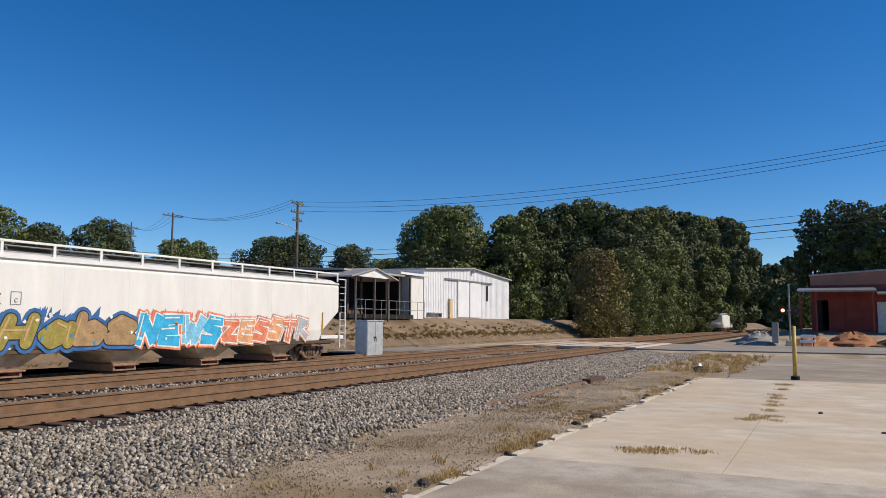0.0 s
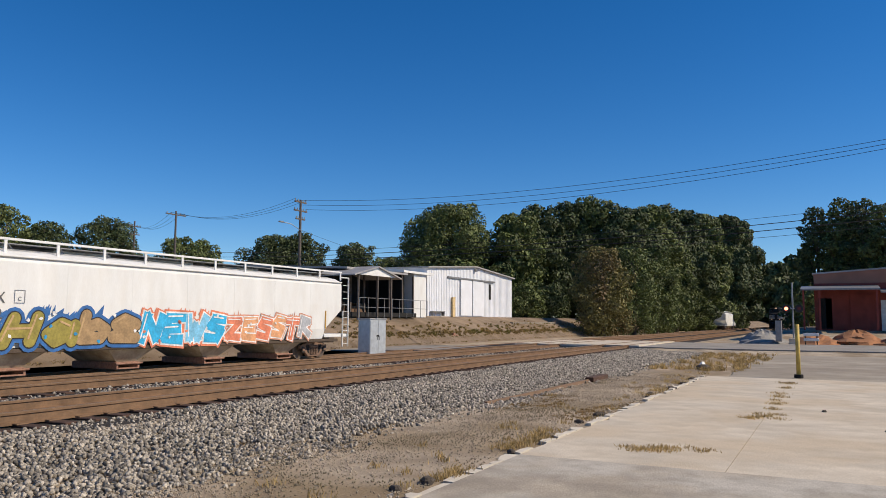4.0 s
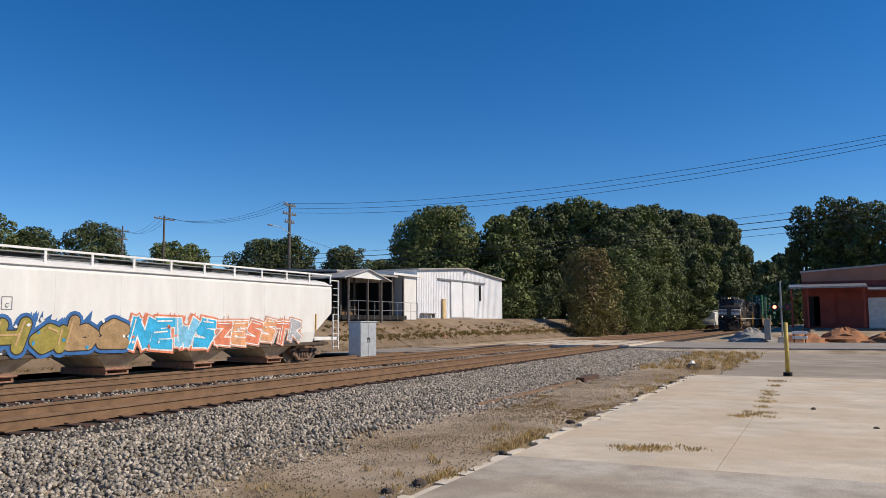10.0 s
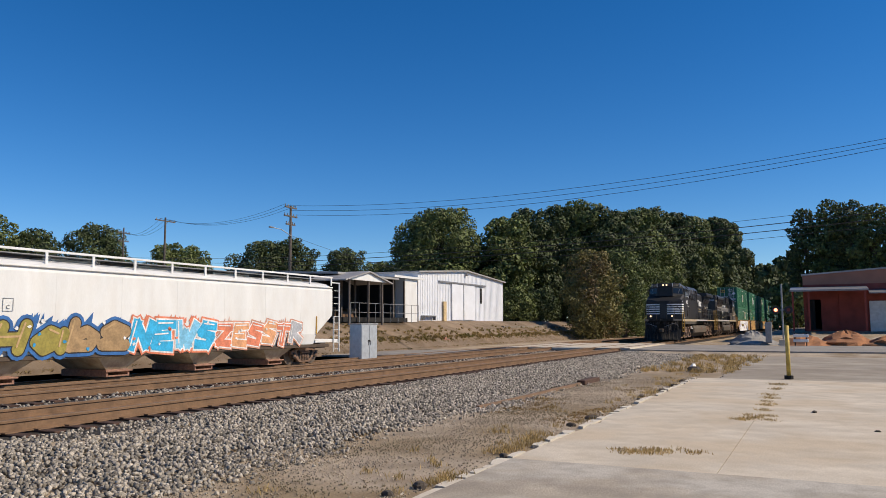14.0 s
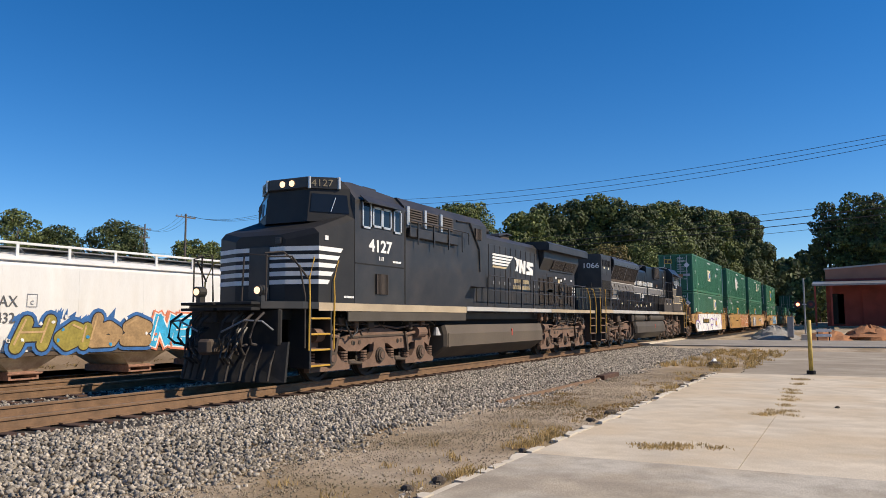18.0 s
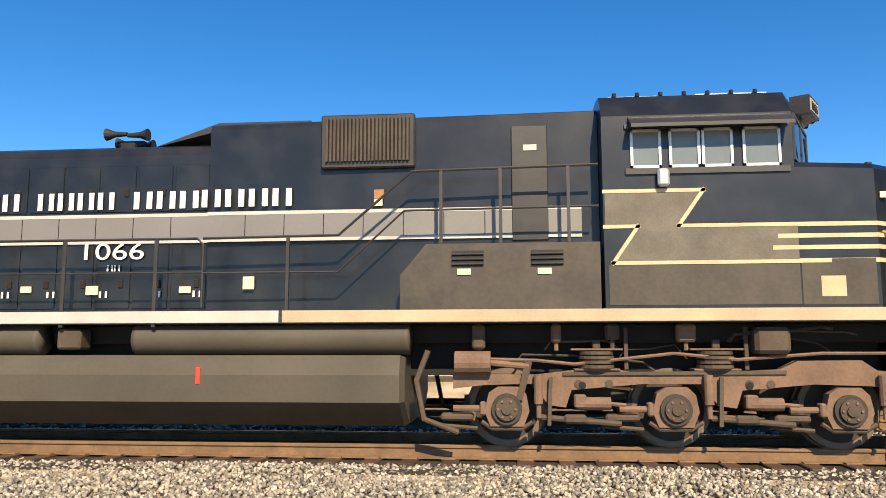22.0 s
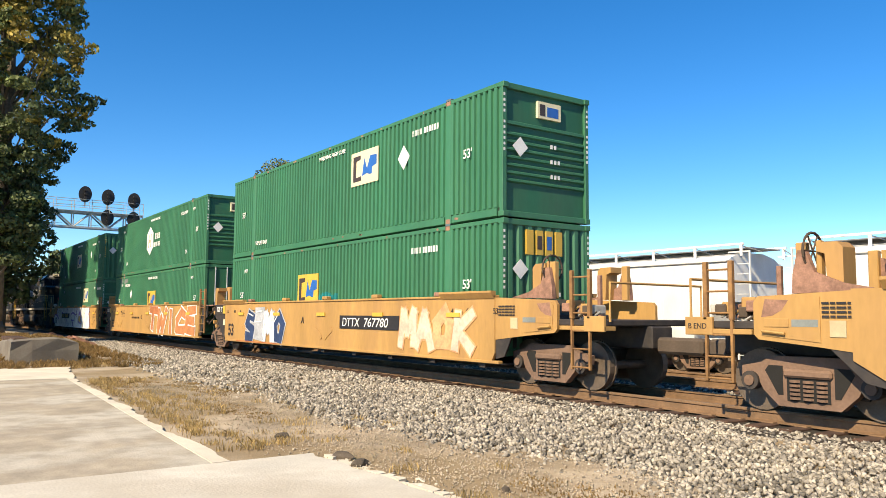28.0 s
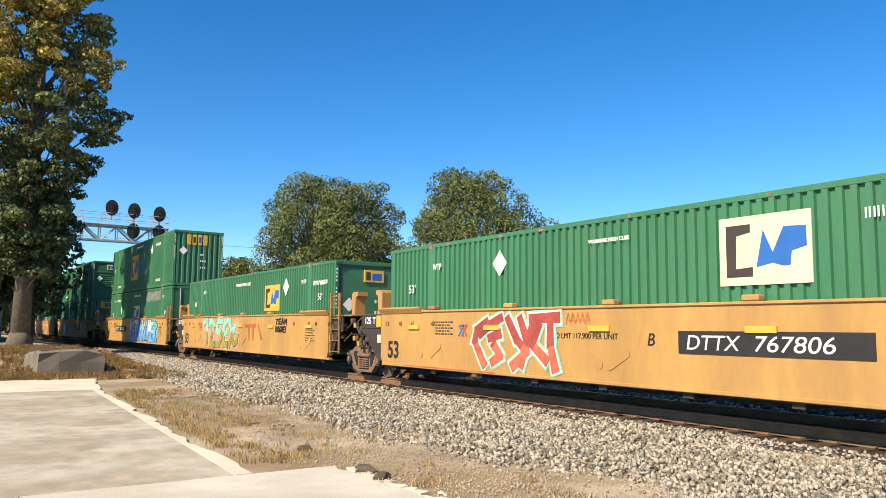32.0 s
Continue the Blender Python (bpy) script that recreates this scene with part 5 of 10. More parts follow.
    # long hood
    H_ = part("long_hood", G().prism([(-1.02, 1.79), (-1.02, 4.14), (-0.85, 4.30), (0.85, 4.30), (1.02, 4.14), (1.02, 1.79)], 8.5, 15.9), M["black"], L, "black engine hood with hinged doors")
    for s in (-1, 1):
        doors_on_hood(L, 9.98, 15.85, s * 1.02, 1.95, 3.95, 12)
    part("exhaust_stack", G().box(13.7, 14.6, -0.3, 0.35, 4.24, 4.62, 0.04), M["grime"], H_, "rusty exhaust stack")
    part("stack_cap", G().prism([(13.3, 4.46), (13.4, 4.56), (14.1, 4.67), (14.65, 4.64), (14.65, 4.60), (14.1, 4.61)], -0.4, 0.4, "y"), M["black"], H_)
    horn(L, 12.5, 4.26, 0.8)
    # emblem on the hood side: tapering white stripes and a white block shape
    for s in (-1,):
        for k in range(5):
            z = 3.66 - 0.105 * k
            part("emblem_stripe", G().prism([(11.30, z), (13.15 - 0.15 * k, z), (13.02 - 0.15 * k, z - 0.07), (11.24, z - 0.07)], s * 1.055, s * 1.04, "y"), M["signwhite" if k < 4 else "cream"], L, "white emblem stripe on the hood")
        em = [[(13.2, 3.66), (13.62, 3.60), (13.72, 3.62), (13.62, 3.34), (13.50, 3.12), (13.42, 3.18), (13.30, 3.14), (13.46, 3.36), (13.40, 3.52)],
              [(13.72, 3.60), (13.95, 3.60), (14.10, 3.30), (14.14, 3.58), (14.34, 3.58), (14.30, 3.08), (14.06, 3.08), (13.94, 3.36), (13.88, 3.09), (13.68, 3.10)],
              [(14.48, 3.56), (15.14, 3.55), (15.16, 3.42), (14.72, 3.40), (15.10, 3.28), (15.08, 3.07), (14.40, 3.07), (14.40, 3.19), (14.80, 3.22), (14.42, 3.36)]]
        for pl in em:
            part("emblem", G().prism(pl, -1.055, -1.04, "y"), M["signwhite"], L, "white block of the hood emblem")
        g = G()
        for x, z, n_ in ((13.20, 2.72, 7), (13.12, 2.47, 8)):
            for k in range(n_):
                g.box(x + 0.215 * k, x + 0.215 * k + 0.05, -1.052, -1.04, z, z + 0.17)
                g.box(x + 0.215 * k + 0.10, x + 0.215 * k + 0.15, -1.052, -1.04, z, z + 0.17)
        tagged(part("hood_lettering", g, M["cream"], L), kind="stuff")
    # radiator end
    R_ = part("radiator_cab", G().prism([(-1.02, 1.79), (-1.02, 3.36), (-1.22, 3.80), (-1.22, 4.1), (1.22, 4.1), (1.22, 3.80), (1.02, 3.36), (1.02, 1.79)], 15.9, 20.35), M["black"], L, "black radiator cab")
    part("radiator_wing", G().prism([(-1.52, 4.10), (-1.52, 4.36), (-1.40, 4.44), (1.40, 4.44), (1.52, 4.36), (1.52, 4.10)], 15.7, 20.8), M["black"], L, "overhanging radiator wing")
    for s in (-1, 1):
        for x in (17.1, 18.6):
            louvres(R_, x, x + 1.35, s * 1.05, 3.42, 3.78, 24, True, "slat", tilt=0.16)
        for x, w, z0, z1 in ((15.75, 0.42, 1.95, 3.0), (16.28, 0.36, 1.95, 3.0), (16.80, 0.55, 2.62, 3.10), (16.80, 0.55, 1.98, 2.45), (17.55, 0.42, 2.05, 2.92), (18.12, 0.42, 1.92, 2.25), (18.78, 0.30, 1.95, 2.92), (19.20, 0.26, 2.05, 2.80), (19.60, 0.26, 1.95, 2.80)):
            part("door_frame", G().box(x - 0.07, x + w + 0.07, s * 1.02, s * 1.032, z0 - 0.14, z1 + 0.14, 0.005), M["black"], R_)
            louvres(R_, x, x + w, s * 1.036, z0, z1, max(5, int(w / 0.055)), True, "slat")
        part("recess", G().box(18.02, 18.66, s * 1.02, s * 1.034, 2.32, 3.12), M["dark"], R_)
        part("placard", G().box(18.06, 18.30, s * 1.034, s * 1.04, 2.90, 3.05), M["cream"], R_)
        for x, z in ((17.75, 3.06), (18.9, 3.06), (19.75, 3.02), (18.4, 2.98)):
            part("placard", G().box(x, x + 0.15, s * 1.034, s * 1.04, z, z + 0.09), M["signwhite"], R_, "small white notice")
        hbk = part("hand_brake", G().wheel(18.33, s * 1.08, s * 1.11, 2.64, 0.27, 22), M["wheeldark"], R_, "hand-brake wheel")
        for k in range(5):
            a_ = k * 2 * math.pi / 5
            part("wheel_lobe", G().wheel(18.33 + 0.17 * math.cos(a_), s * 1.11, s * 1.125, 2.64 + 0.17 * math.sin(a_), 0.075, 10), M["black"], hbk)
        part("hub", G().wheel(18.33, s * 1.11, s * 1.15, 2.64, 0.09, 12), M["grime"], hbk)
        part("radiator_frame", G().box(17.0, 20.1, s * 1.03, s * 1.07, 3.36, 3.42), M["black"], R_)
        handrail(L, 9.9, 20.6, s * 1.47, 1.79, 2.82, 9)
        for k in range(3):
            strip(L, "end_stripe", 20.05, 20.34, s * 1.021, 2.42 + 0.14 * k, 2.5 + 0.14 * k, "signwhite")
    part("rear_face", G().box(20.35, 20.42, -0.95, 0.95, 1.8, 4.05, 0.02), M["black"], R_)
    part("roof_hatch", G().box(16, 20.3, -0.9, 0.9, 4.44, 4.48, 0.01), M["black"], R_)
    loco_truck(L, (1.7, 3.8, 5.88), 0.52, "ge")
    loco_truck(L, (16.2, 18.35, 20.5), 0.52, "ge")
    fuel_tank(L, 7.0, 15.0, "browntank")
    pipework(L, 1.6, 6.8, 1.22, 1.42, 1.3, 31, 9)
    pipework(L, 15.2, 20.8, 1.22, 1.58, 1.32, 32, 14)
    part("bell", G().tube([(6.75, -1.25, 1.18), (6.75, -1.25, 1.05), (6.75, -1.25, 0.95)], 0.06, 12, 0.15), M["steel"], L, "brass warning bell")
    end_steps(L, 1.35, -1, 1.79)
    end_steps(L, 21.1, 1, 1.79, False)
    plow(L, -0.78, -1)
    coupler(L, -0.95, -1)
    coupler(L, 22.25, 1)
    for s in (-1, 1):
        part("front_rail", G().tube([(-0.32, s * 1.02, 1.8), (-0.32, s * 1.02, 2.75), (-0.36, s * 0.45, 2.8), (-0.36, s * 0.40, 1.8)], 0.022, 6), M["wheeldark"], L)
        part("front_rail", G().tube([(-0.32, s * 1.02, 2.72), (0.1, s * 1.35, 2.74), (0.5, s * 1.46, 2.3)], 0.022, 6), M["wheeldark"], L)
        for k in range(3):
            part("air_hose", G().tube([(-0.5, s * (0.45 + 0.16 * k), 1.5), (-0.72, s * (0.45 + 0.16 * k), 1.2), (-0.75, s * (0.42 + 0.16 * k), 0.85), (-0.62, s * (0.40 + 0.16 * k), 0.7)], 0.03, 6), M["wheeldark"], L)
        for k in range(4):
            y_ = s * (0.30 + 0.28 * k)
            part("plow_rib", G().tube([(-0.40 + 0.10 * k, y_, 0.86), (-0.62 + 0.10 * k, y_ * 1.02, 0.5), (-0.72 + 0.10 * k, y_ * 1.03, 0.16)], 0.03, 6), M["wheeldark"], L)
            part("brake_hose", G().tube([(-0.52, y_, 1.55), (-0.80, y_ * 1.02, 1.38), (-0.90, y_ * 0.98, 1.05), (-0.78, y_ * 0.92, 0.78 + 0.05 * k), (-0.6, y_ * 0.9, 0.9)], 0.028, 6), M["wheeldark"], L)
        part("anti_climber", G().box(-0.72, -0.44, s * 0.05, s * 0.98, 1.60, 1.66, 0.01).box(-0.72, -0.44, s * 0.05, s * 0.98, 1.72, 1.78, 0.01), M["pilot"], L, "ribbed anti-climber under the walkway")
        part("cut_lever", G().tube([(-0.42, s * 1.3, 1.2), (-0.7, s * 1.25, 1.38), (-0.82, s * 0.9, 1.40), (-0.85, s * 0.3, 1.16)], 0.02, 6), M["steel"], L)
        part("corner_rail", G().tube([(0.45, s * 1.44, 0.8), (0.42, s * 1.46, 1.9), (0.30, s * 1.40, 2.55), (0.05, s * 1.15, 2.85), (-0.30, s * 0.95, 2.8)], 0.02, 7), M["wheeldark"], L)
        part("mu_box", G().box(-0.55, -0.45, s * 0.3 - 0.18, s * 0.3 + 0.18, 1.35, 1.6, 0.02), M["wheeldark"], L)
    return L


def loco_grey_banded():
    """The trailing engine, cab to the rear of the train (x = 22)."""
    L = thing("diesel_locomotive", "gloss black locomotive with grey band and cream stripes", "locomotive", "locomotives of the train")
    L["kind_"] = 2
    part("frame", G().box(0.5, 22.0, -1.0, 1.0, 1.40, 1.66, 0.02), M["dark"], L)
    part("deck", G().box(0.35, 22.15, -1.5, 1.5, 1.662, 1.84, 0.01), M["black"], L)
    part("underframe", G().box(1.2, 21.2, -0.75, 0.75, 0.95, 1.45), M["dark"], L)
    part("front_platform", G().prism([(22.15, -1.5), (22.25, -1.5), (22.55, -1.2), (22.55, 1.2), (22.25, 1.5), (22.15, 1.5)], 1.70, 1.835, "z"), M["sillcream"], L, "cream-edged front platform")
    part("platform_plate", G().prism([(22.15, -1.46), (22.24, -1.46), (22.51, -1.18), (22.51, 1.18), (22.24, 1.46), (22.15, 1.46)], 1.835, 1.845, "z"), M["black"], L)
    for s in (-1, 1):
        strip(L, "sill_stripe", 2.5, 13.2, s * 1.5, 1.68, 1.84, "sillwhite", "white sill stripe dulled by dust")
        strip(L, "sill_stripe", 0.5, 2.48, s * 1.5, 1.68, 1.84, "sillcream")
        strip(L, "sill_stripe", 13.25, 21.9, s * 1.5, 1.68, 1.84, "sillcream", "cream sill stripe faded with dust")
    # rear hood block with cut corners
    rear = [(0.59, -0.32), (0.88, -1.40), (2.65, -1.40), (2.65, 1.40), (0.88, 1.40), (0.59, 0.32)]
    Rb = part("rear_hood", G().prism(rear, 1.84, 4.46, "z"), M["black"], L, "tall black rear hood with cut corners")
    part("roof_cap", G().prism([(x * 0.985 + 0.02, y * 0.97) for x, y in rear], 4.46, 4.52, "z"), M["black"], Rb)
    part("lift_lug", G().box(0.72, 0.86, -0.22, -0.02, 4.52, 4.58, 0.01).box(1.35, 1.6, -0.9, -0.75, 4.52, 4.58, 0.01), M["dark"], Rb)
    for s in (-1, 1):
        part("grille_recess", G().box(1.0, 2.42, s * 1.398, s * 1.404, 2.0, 3.26), M["dark"], Rb, "deep black intake grille")
        for k in range(8):
            x = 1.06 + 0.186 * k
            part("upright_bar", G().box(x, x + 0.035, s * 1.404, s * 1.425, 2.02, 3.24, 0.004), M["pilot"], Rb)
        for k in range(5):
            part("mesh_bar", G().box(1.0, 2.42, s * 1.404, s * 1.412, 2.42 + 0.1 * k, 2.45 + 0.1 * k), M["slat"], Rb)
        for x0 in (1.0, 1.76):
            part("door_panel", G().box(x0, x0 + 0.74, s * 1.40, s * 1.412, 3.52, 4.34, 0.004), M["black"], Rb)
            for x in (x0 + 0.04, x0 + 0.28, x0 + 0.52):
                louvres(Rb, x, x + 0.17, s * 1.413, 3.95, 4.26, 6, False, "black")
            part("label_plate", G().box(x0 + 0.26, x0 + 0.44, s * 1.413, s * 1.418, 3.80, 3.91), M["logo_w"], Rb, "small cream notice")
        fa, fb = Vector((0.59, s * 0.32, 0)), Vector((0.88, s * 1.40, 0))
        fn = Vector((-0.966, s * 0.26, 0))
        def flat(u0, u1, z0, z1, o0, o1):
            """A plate laid on the cut corner of the hood."""
            p, q = fa.lerp(fb, u0), fa.lerp(fb, u1)
            ring = [p + fn * o0, q + fn * o0, q + fn * o1, p + fn * o1]
            return G().loft([[(r.x, r.y, z0) for r in ring], [(r.x, r.y, z1) for r in ring]])
        part("stripe_field", flat(0.0, 1.0, 2.40, 2.90, 0.0, 0.004), M["stripetan"], Rb, "tan field between cream stripes")
        part("stripe_field", flat(0.0, 0.55, 1.86, 2.40, 0.0, 0.004), M["stripetan"], Rb)
        for k in range(4):
            z, u = 2.83 - 0.145 * k, 0.02 + 0.16 * k
            part("hood_stripe", flat(u, 1.0, z, z + 0.05, 0.004, 0.008), M["cream"], Rb, "cream stripe turning down the rear hood")
            part("hood_stripe", flat(u, u + 0.055, 1.86, z, 0.004, 0.008), M["cream"], Rb)
        part("grab_iron", G().tube([(0.72, s * 0.95, 1.86), (0.72, s * 0.95, 3.15), (0.76, s * 1.02, 3.15)], 0.016, 6).tube([(0.60, s * 0.62, 2.2), (0.60, s * 0.62, 2.96), (0.68, s * 0.84, 3.06)], 0.016, 6), M["black"], Rb)
    part("stripe_field", G().box(0.582, 0.588, -0.32, -0.24, 2.30, 2.90), M["cream"], Rb)
    letters("number", "1066", M["signwhite"], Rb, 0.635, -0.53, 3.84, 0.34, rz=-75, sx=1.2, bold=0.003, label="white engine number")
    part("rear_headlight", G().tube([(0.50, -0.10, 3.85), (0.59, -0.10, 3.85)], 0.09, 14).tube([(0.50, 0.12, 3.85), (0.59, 0.12, 3.85)], 0.09, 14), M["galv"], Rb, "pair of round headlamps")
    part("lamp_case", G().box(0.53, 0.59, -0.23, 0.25, 3.73, 3.97, 0.03), M["black"], Rb)
    for k in range(3):
        part("grab_iron", G().tube([(0.60, 0.36, 4.22 - 0.33 * k), (0.48, 0.40, 4.20 - 0.33 * k), (0.47, 0.40, 4.10 - 0.33 * k), (0.60, 0.38, 4.08 - 0.33 * k)], 0.014, 6), M["black"], Rb)
    part("rear_door", G().box(0.562, 0.59, -0.21, 0.16, 1.9, 3.42, 0.01), M["dark"], Rb, "dark narrow rear door")
    # long hood
    def hood(x, hw, top, rd=0.18):
        return [(x, -hw, 1.84), (x, -hw, top - rd), (x, -hw + rd * 0.3, top - rd * 0.3), (x, -hw + rd, top), (x, hw - rd, top), (x, hw - rd * 0.3, top - rd * 0.3), (x, hw, top - rd), (x, hw, 1.84)]
    H_ = part("long_hood", G().loft([hood(2.65, 1.02, 4.33), hood(12.0, 1.02, 4.33)]), M["blackgloss"], L, "glossy black engine hood")
    # flared radiators
    W = part("radiator", G().prism([(-1.23, 3.40), (-1.46, 4.10), (-1.46, 4.34), (-1.22, 4.54), (1.22, 4.54), (1.46, 4.34), (1.46, 4.10), (1.23, 3.40)], 2.82, 7.98), M["pilot"], L, "flared dark radiator section")
    part("radiator_base", G().box(2.84, 7.98, -1.21, 1.21, 1.84, 3.40, 0.01), M["blackgloss"], L)
    for s in (-1, 1):
        part("fascia", G().prism([(s * 1.47, 4.09), (s * 1.535, 4.10), (s * 1.525, 4.34), (s * 1.42, 4.45), (s * 1.40, 4.45), (s * 1.45, 4.34)], 2.79, 8.02), M["radgrey"], W, "weathered grey radiator fascia")
        part("roof_edge", G().prism([(s * 1.44, 4.455), (s * 1.40, 4.49), (s * 1.20, 4.57), (s * 1.16, 4.54)], 2.79, 7.72), M["radgrey"], W)
        part("ledge", G().prism([(s * 1.215, 3.30), (s * 1.255, 3.31), (s * 1.275, 3.42), (s * 1.225, 3.42)], 2.82, 7.98), M["grime"], W, "dusty ledge under the radiator")
        for x in (2.82, 5.36, 7.88):
            part("grille_post", G().prism([(s * 1.235, 3.42), (s * 1.30, 3.42), (s * 1.53, 4.10), (s * 1.465, 4.10)], x - 0.0, x + 0.1), M["radgrey"], W)
        for x0, x1 in ((2.93, 5.35), (5.47, 7.87)):
            gr = part("grille", G().prism([(s * 1.236, 3.42), (s * 1.244, 3.42), (s * 1.475, 4.10), (s * 1.467, 4.10)], x0, x1), M["dark"], W)
            sl = G()
            for k in range(31):
                x = x0 + (x1 - x0) * (k + 0.5) / 31
                if k != 15:
                    sl.prism([(s * 1.246, 3.43), (s * 1.278, 3.43), (s * 1.508, 4.10), (s * 1.476, 4.10)], x - 0.011, x + 0.011)
            part("slat_bank", sl, M["radslat"], gr)
            x = (x0 + x1) / 2
            part("grille_stay", G().prism([(s * 1.242, 3.42), (s * 1.26, 3.42), (s * 1.49, 4.10), (s * 1.472, 4.10)], x - 0.05, x + 0.05), M["slat"], gr)
        for k in range(9):
            x = 3.1 + 0.58 * k
            part("bolt", G().tube([(x, s * 1.52, 4.16), (x, s * 1.55, 4.16)], 0.022, 8), M["grime"], W)
        part("lift_lug", G().box(3.9, 3.98, s * 1.36, s * 1.42, 4.48, 4.56, 0.01).box(6.2, 6.28, s * 1.36, s * 1.42, 4.48, 4.56, 0.01), M["pilot"], W)
    part("roof_vent", G().box(3.4, 7.4, -0.8, 0.8, 4.56, 4.61, 0.02), M["black"], W)
    horn(L, 10.22, 4.36, 0.82)
    # inverter and brake-resistor housing
    part("inverter_cab", G().loft([hood(11.98, 1.04, 4.60, 0.1), hood(17.54, 1.10, 4.64, 0.1)]), M["blackgloss"], L, "raised black equipment housing")
    part("hatch", G().prism([(11.0, 4.33), (12.0, 4.68), (13.4, 4.68), (13.4, 4.58), (12.0, 4.56)], -0.8, 0.8, "y"), M["black"], L)
    for s in (-1, 1):
        g = part("resistor_grille", G().box(13.65, 15.0, s * 1.07, s * 1.16, 3.86, 4.64, 0.02), M["black"], L, "dusty brown resistor grille")
        louvres(g, 13.72, 14.93, s * 1.162, 3.95, 4.57, 22, True, "slat")
        doors_on_hood(L, 8.1, 12.0, s * 1.02, 2.86 + 0.45, 4.0, 7)
        doors_on_hood(L, 8.02, 12.0, s * 1.02, 1.9, 2.82, 7)
        doors_on_hood(L, 2.86, 7.98, s * 1.21, 2.38, 2.85, 7)
        doors_on_hood(L, 2.86, 7.98, s * 1.21, 1.9, 2.36, 7)
        for k in range(7):
            x = 2.86 + 0.7314 * k
            d = part("hood_door", G().box(x + 0.012, x + 0.72, s * 1.21, s * 1.229, 2.89, 3.23, 0.006), M["banddoor"], L, "dusty grey hood door")
            part("latch", G().wheel(x + 0.30, s * 1.229, s * 1.245, 3.14, 0.035, 10).box(x + 0.275, x + 0.325, s * 1.229, s * 1.25, 3.03, 3.12, 0.008), M["dark"], d)
            for dx in (0.50, 0.56):
                part("hinge", G().box(x + dx, x + dx + 0.014, s * 1.229, s * 1.238, 2.93, 3.10), M["slat"], d)
            part("post_clip", G().box(x + 0.62, x + 0.69, s * 1.228, s * 1.25, 1.9, 2.36, 0.01), M["dark"], L)
        part("door", G().box(16.35, 16.85, s * 1.095, s * 1.12, 2.8, 4.42, 0.01), M["black"], L)
        # grey band with white edges
        for x0, x1, y in ((8.02, 12.0, 1.042), (12.0, 17.3, 1.105)):
            strip(L, "grey_band", x0, x1, s * y, 2.88, 3.26, "lgrey", "light grey band along the hood", 0.006)
            strip(L, "band_edge", x0, x1, s * (y + 0.006), 3.225, 3.275, "sillwhite")
            strip(L, "band_edge", x0, x1, s * (y + 0.006), 2.84, 2.885, "sillwhite")
            k = x0 + 0.55
            while k < x1:
                part("door_seam", G().box(k, k + 0.012, s * (y + 0.004), s * (y + 0.008), 2.89, 3.22), M["dark"], L)
                k += 0.57
        strip(L, "band_edge", 2.84, 7.99, s * 1.222, 3.245, 3.29, "sillwhite", "", 0.012)
        strip(L, "band_edge", 4.1, 7.99, s * 1.222, 2.852, 2.888, "sillwhite", "", 0.012)
        part("grey_corner", G().prism([(2.87, 2.42), (4.5, 2.42), (4.12, 2.85), (2.87, 2.85)], s * 1.234, s * 1.229, "y"), M["banddoor"], L)
        part("band_bolt", G().prism([(3.3, 3.24), (3.38, 3.24), (3.62, 2.886), (4.17, 2.886), (4.56, 2.42), (2.87, 2.42), (2.87, 2.455), (4.48, 2.455), (4.14, 2.852), (3.57, 2.852)], s * 1.240, s * 1.234, "y"), M["sillwhite"], L)
        part("side_box", G().prism([(14.85, 1.84), (14.85, 2.3), (15.2, 2.72), (17.5, 2.72), (17.5, 1.84)], s * 1.12, s * 1.48, "y"), M["dustyblack"], L, "dust-browned battery box on the walkway")
        for x in (15.55, 16.6):
            louvres(L, x, x + 0.42, s * 1.482, 2.42, 2.62, 3, False, "black")
        handrail(L, 1.4, 12.1, s * 1.47, 1.84, 2.84, 8)
        part("stair_rail", G().tube([(12.1, s * 1.47, 2.84), (14.0, s * 1.47, 2.86), (15.0, s * 1.47, 3.72), (17.5, s * 1.47, 3.76)], 0.02, 6).tube([(12.1, s * 1.47, 2.36), (14.0, s * 1.47, 2.36), (14.9, s * 1.47, 3.18), (17.5, s * 1.47, 3.2)], 0.016, 6), M["black"], L)
        for x, z0, z1 in ((13.3, 1.7, 2.85), (15.4, 2.72, 3.74), (16.2, 2.72, 3.75), (17.1, 2.72, 3.76)):
            part("stanchion", G().box(x - 0.022, x + 0.022, s * 1.47 - 0.016, s * 1.47 + 0.016, z0, z1), M["black"], L)
    g = G()
    for xa, xb, n_ in ((8.18, 9.15, 3), (9.38, 10.62, 4), (10.86, 13.30, 7)):
        w = (xb - xa) / n_
        for k in range(n_):
            a, y0 = xa + w * k, (-1.112 if xa + w * k > 11.9 else -1.062)
            g.box(a, a + w * 0.24, y0 - 0.006, y0, 3.345, 3.60)
            g.box(a + w * (0.80 - 0.24), a + w * 0.80, y0 - 0.006, y0, 3.345, 3.60)
    tagged(part("road_name", g, M["signwhite"], L), kind="stuff")
    letters("number", "1066", M["signwhite"], L, 10.05, -1.075, 2.61, 0.34, sx=1.5, label="white engine number")
    g = G()
    bars(g, 10.5, -1.062, 2.44, (0.09, 0.09), 0.09, 0.2, 0.006)
    for x in (8.3, 8.9, 9.6, 10.4, 11.2, 11.8):
        bars(g, x, -1.062, 2.06, (0.12,), 0.09, 0.2, 0.004)
    tagged(part("data_lettering", g, M["signwhite"], L), kind="stuff")
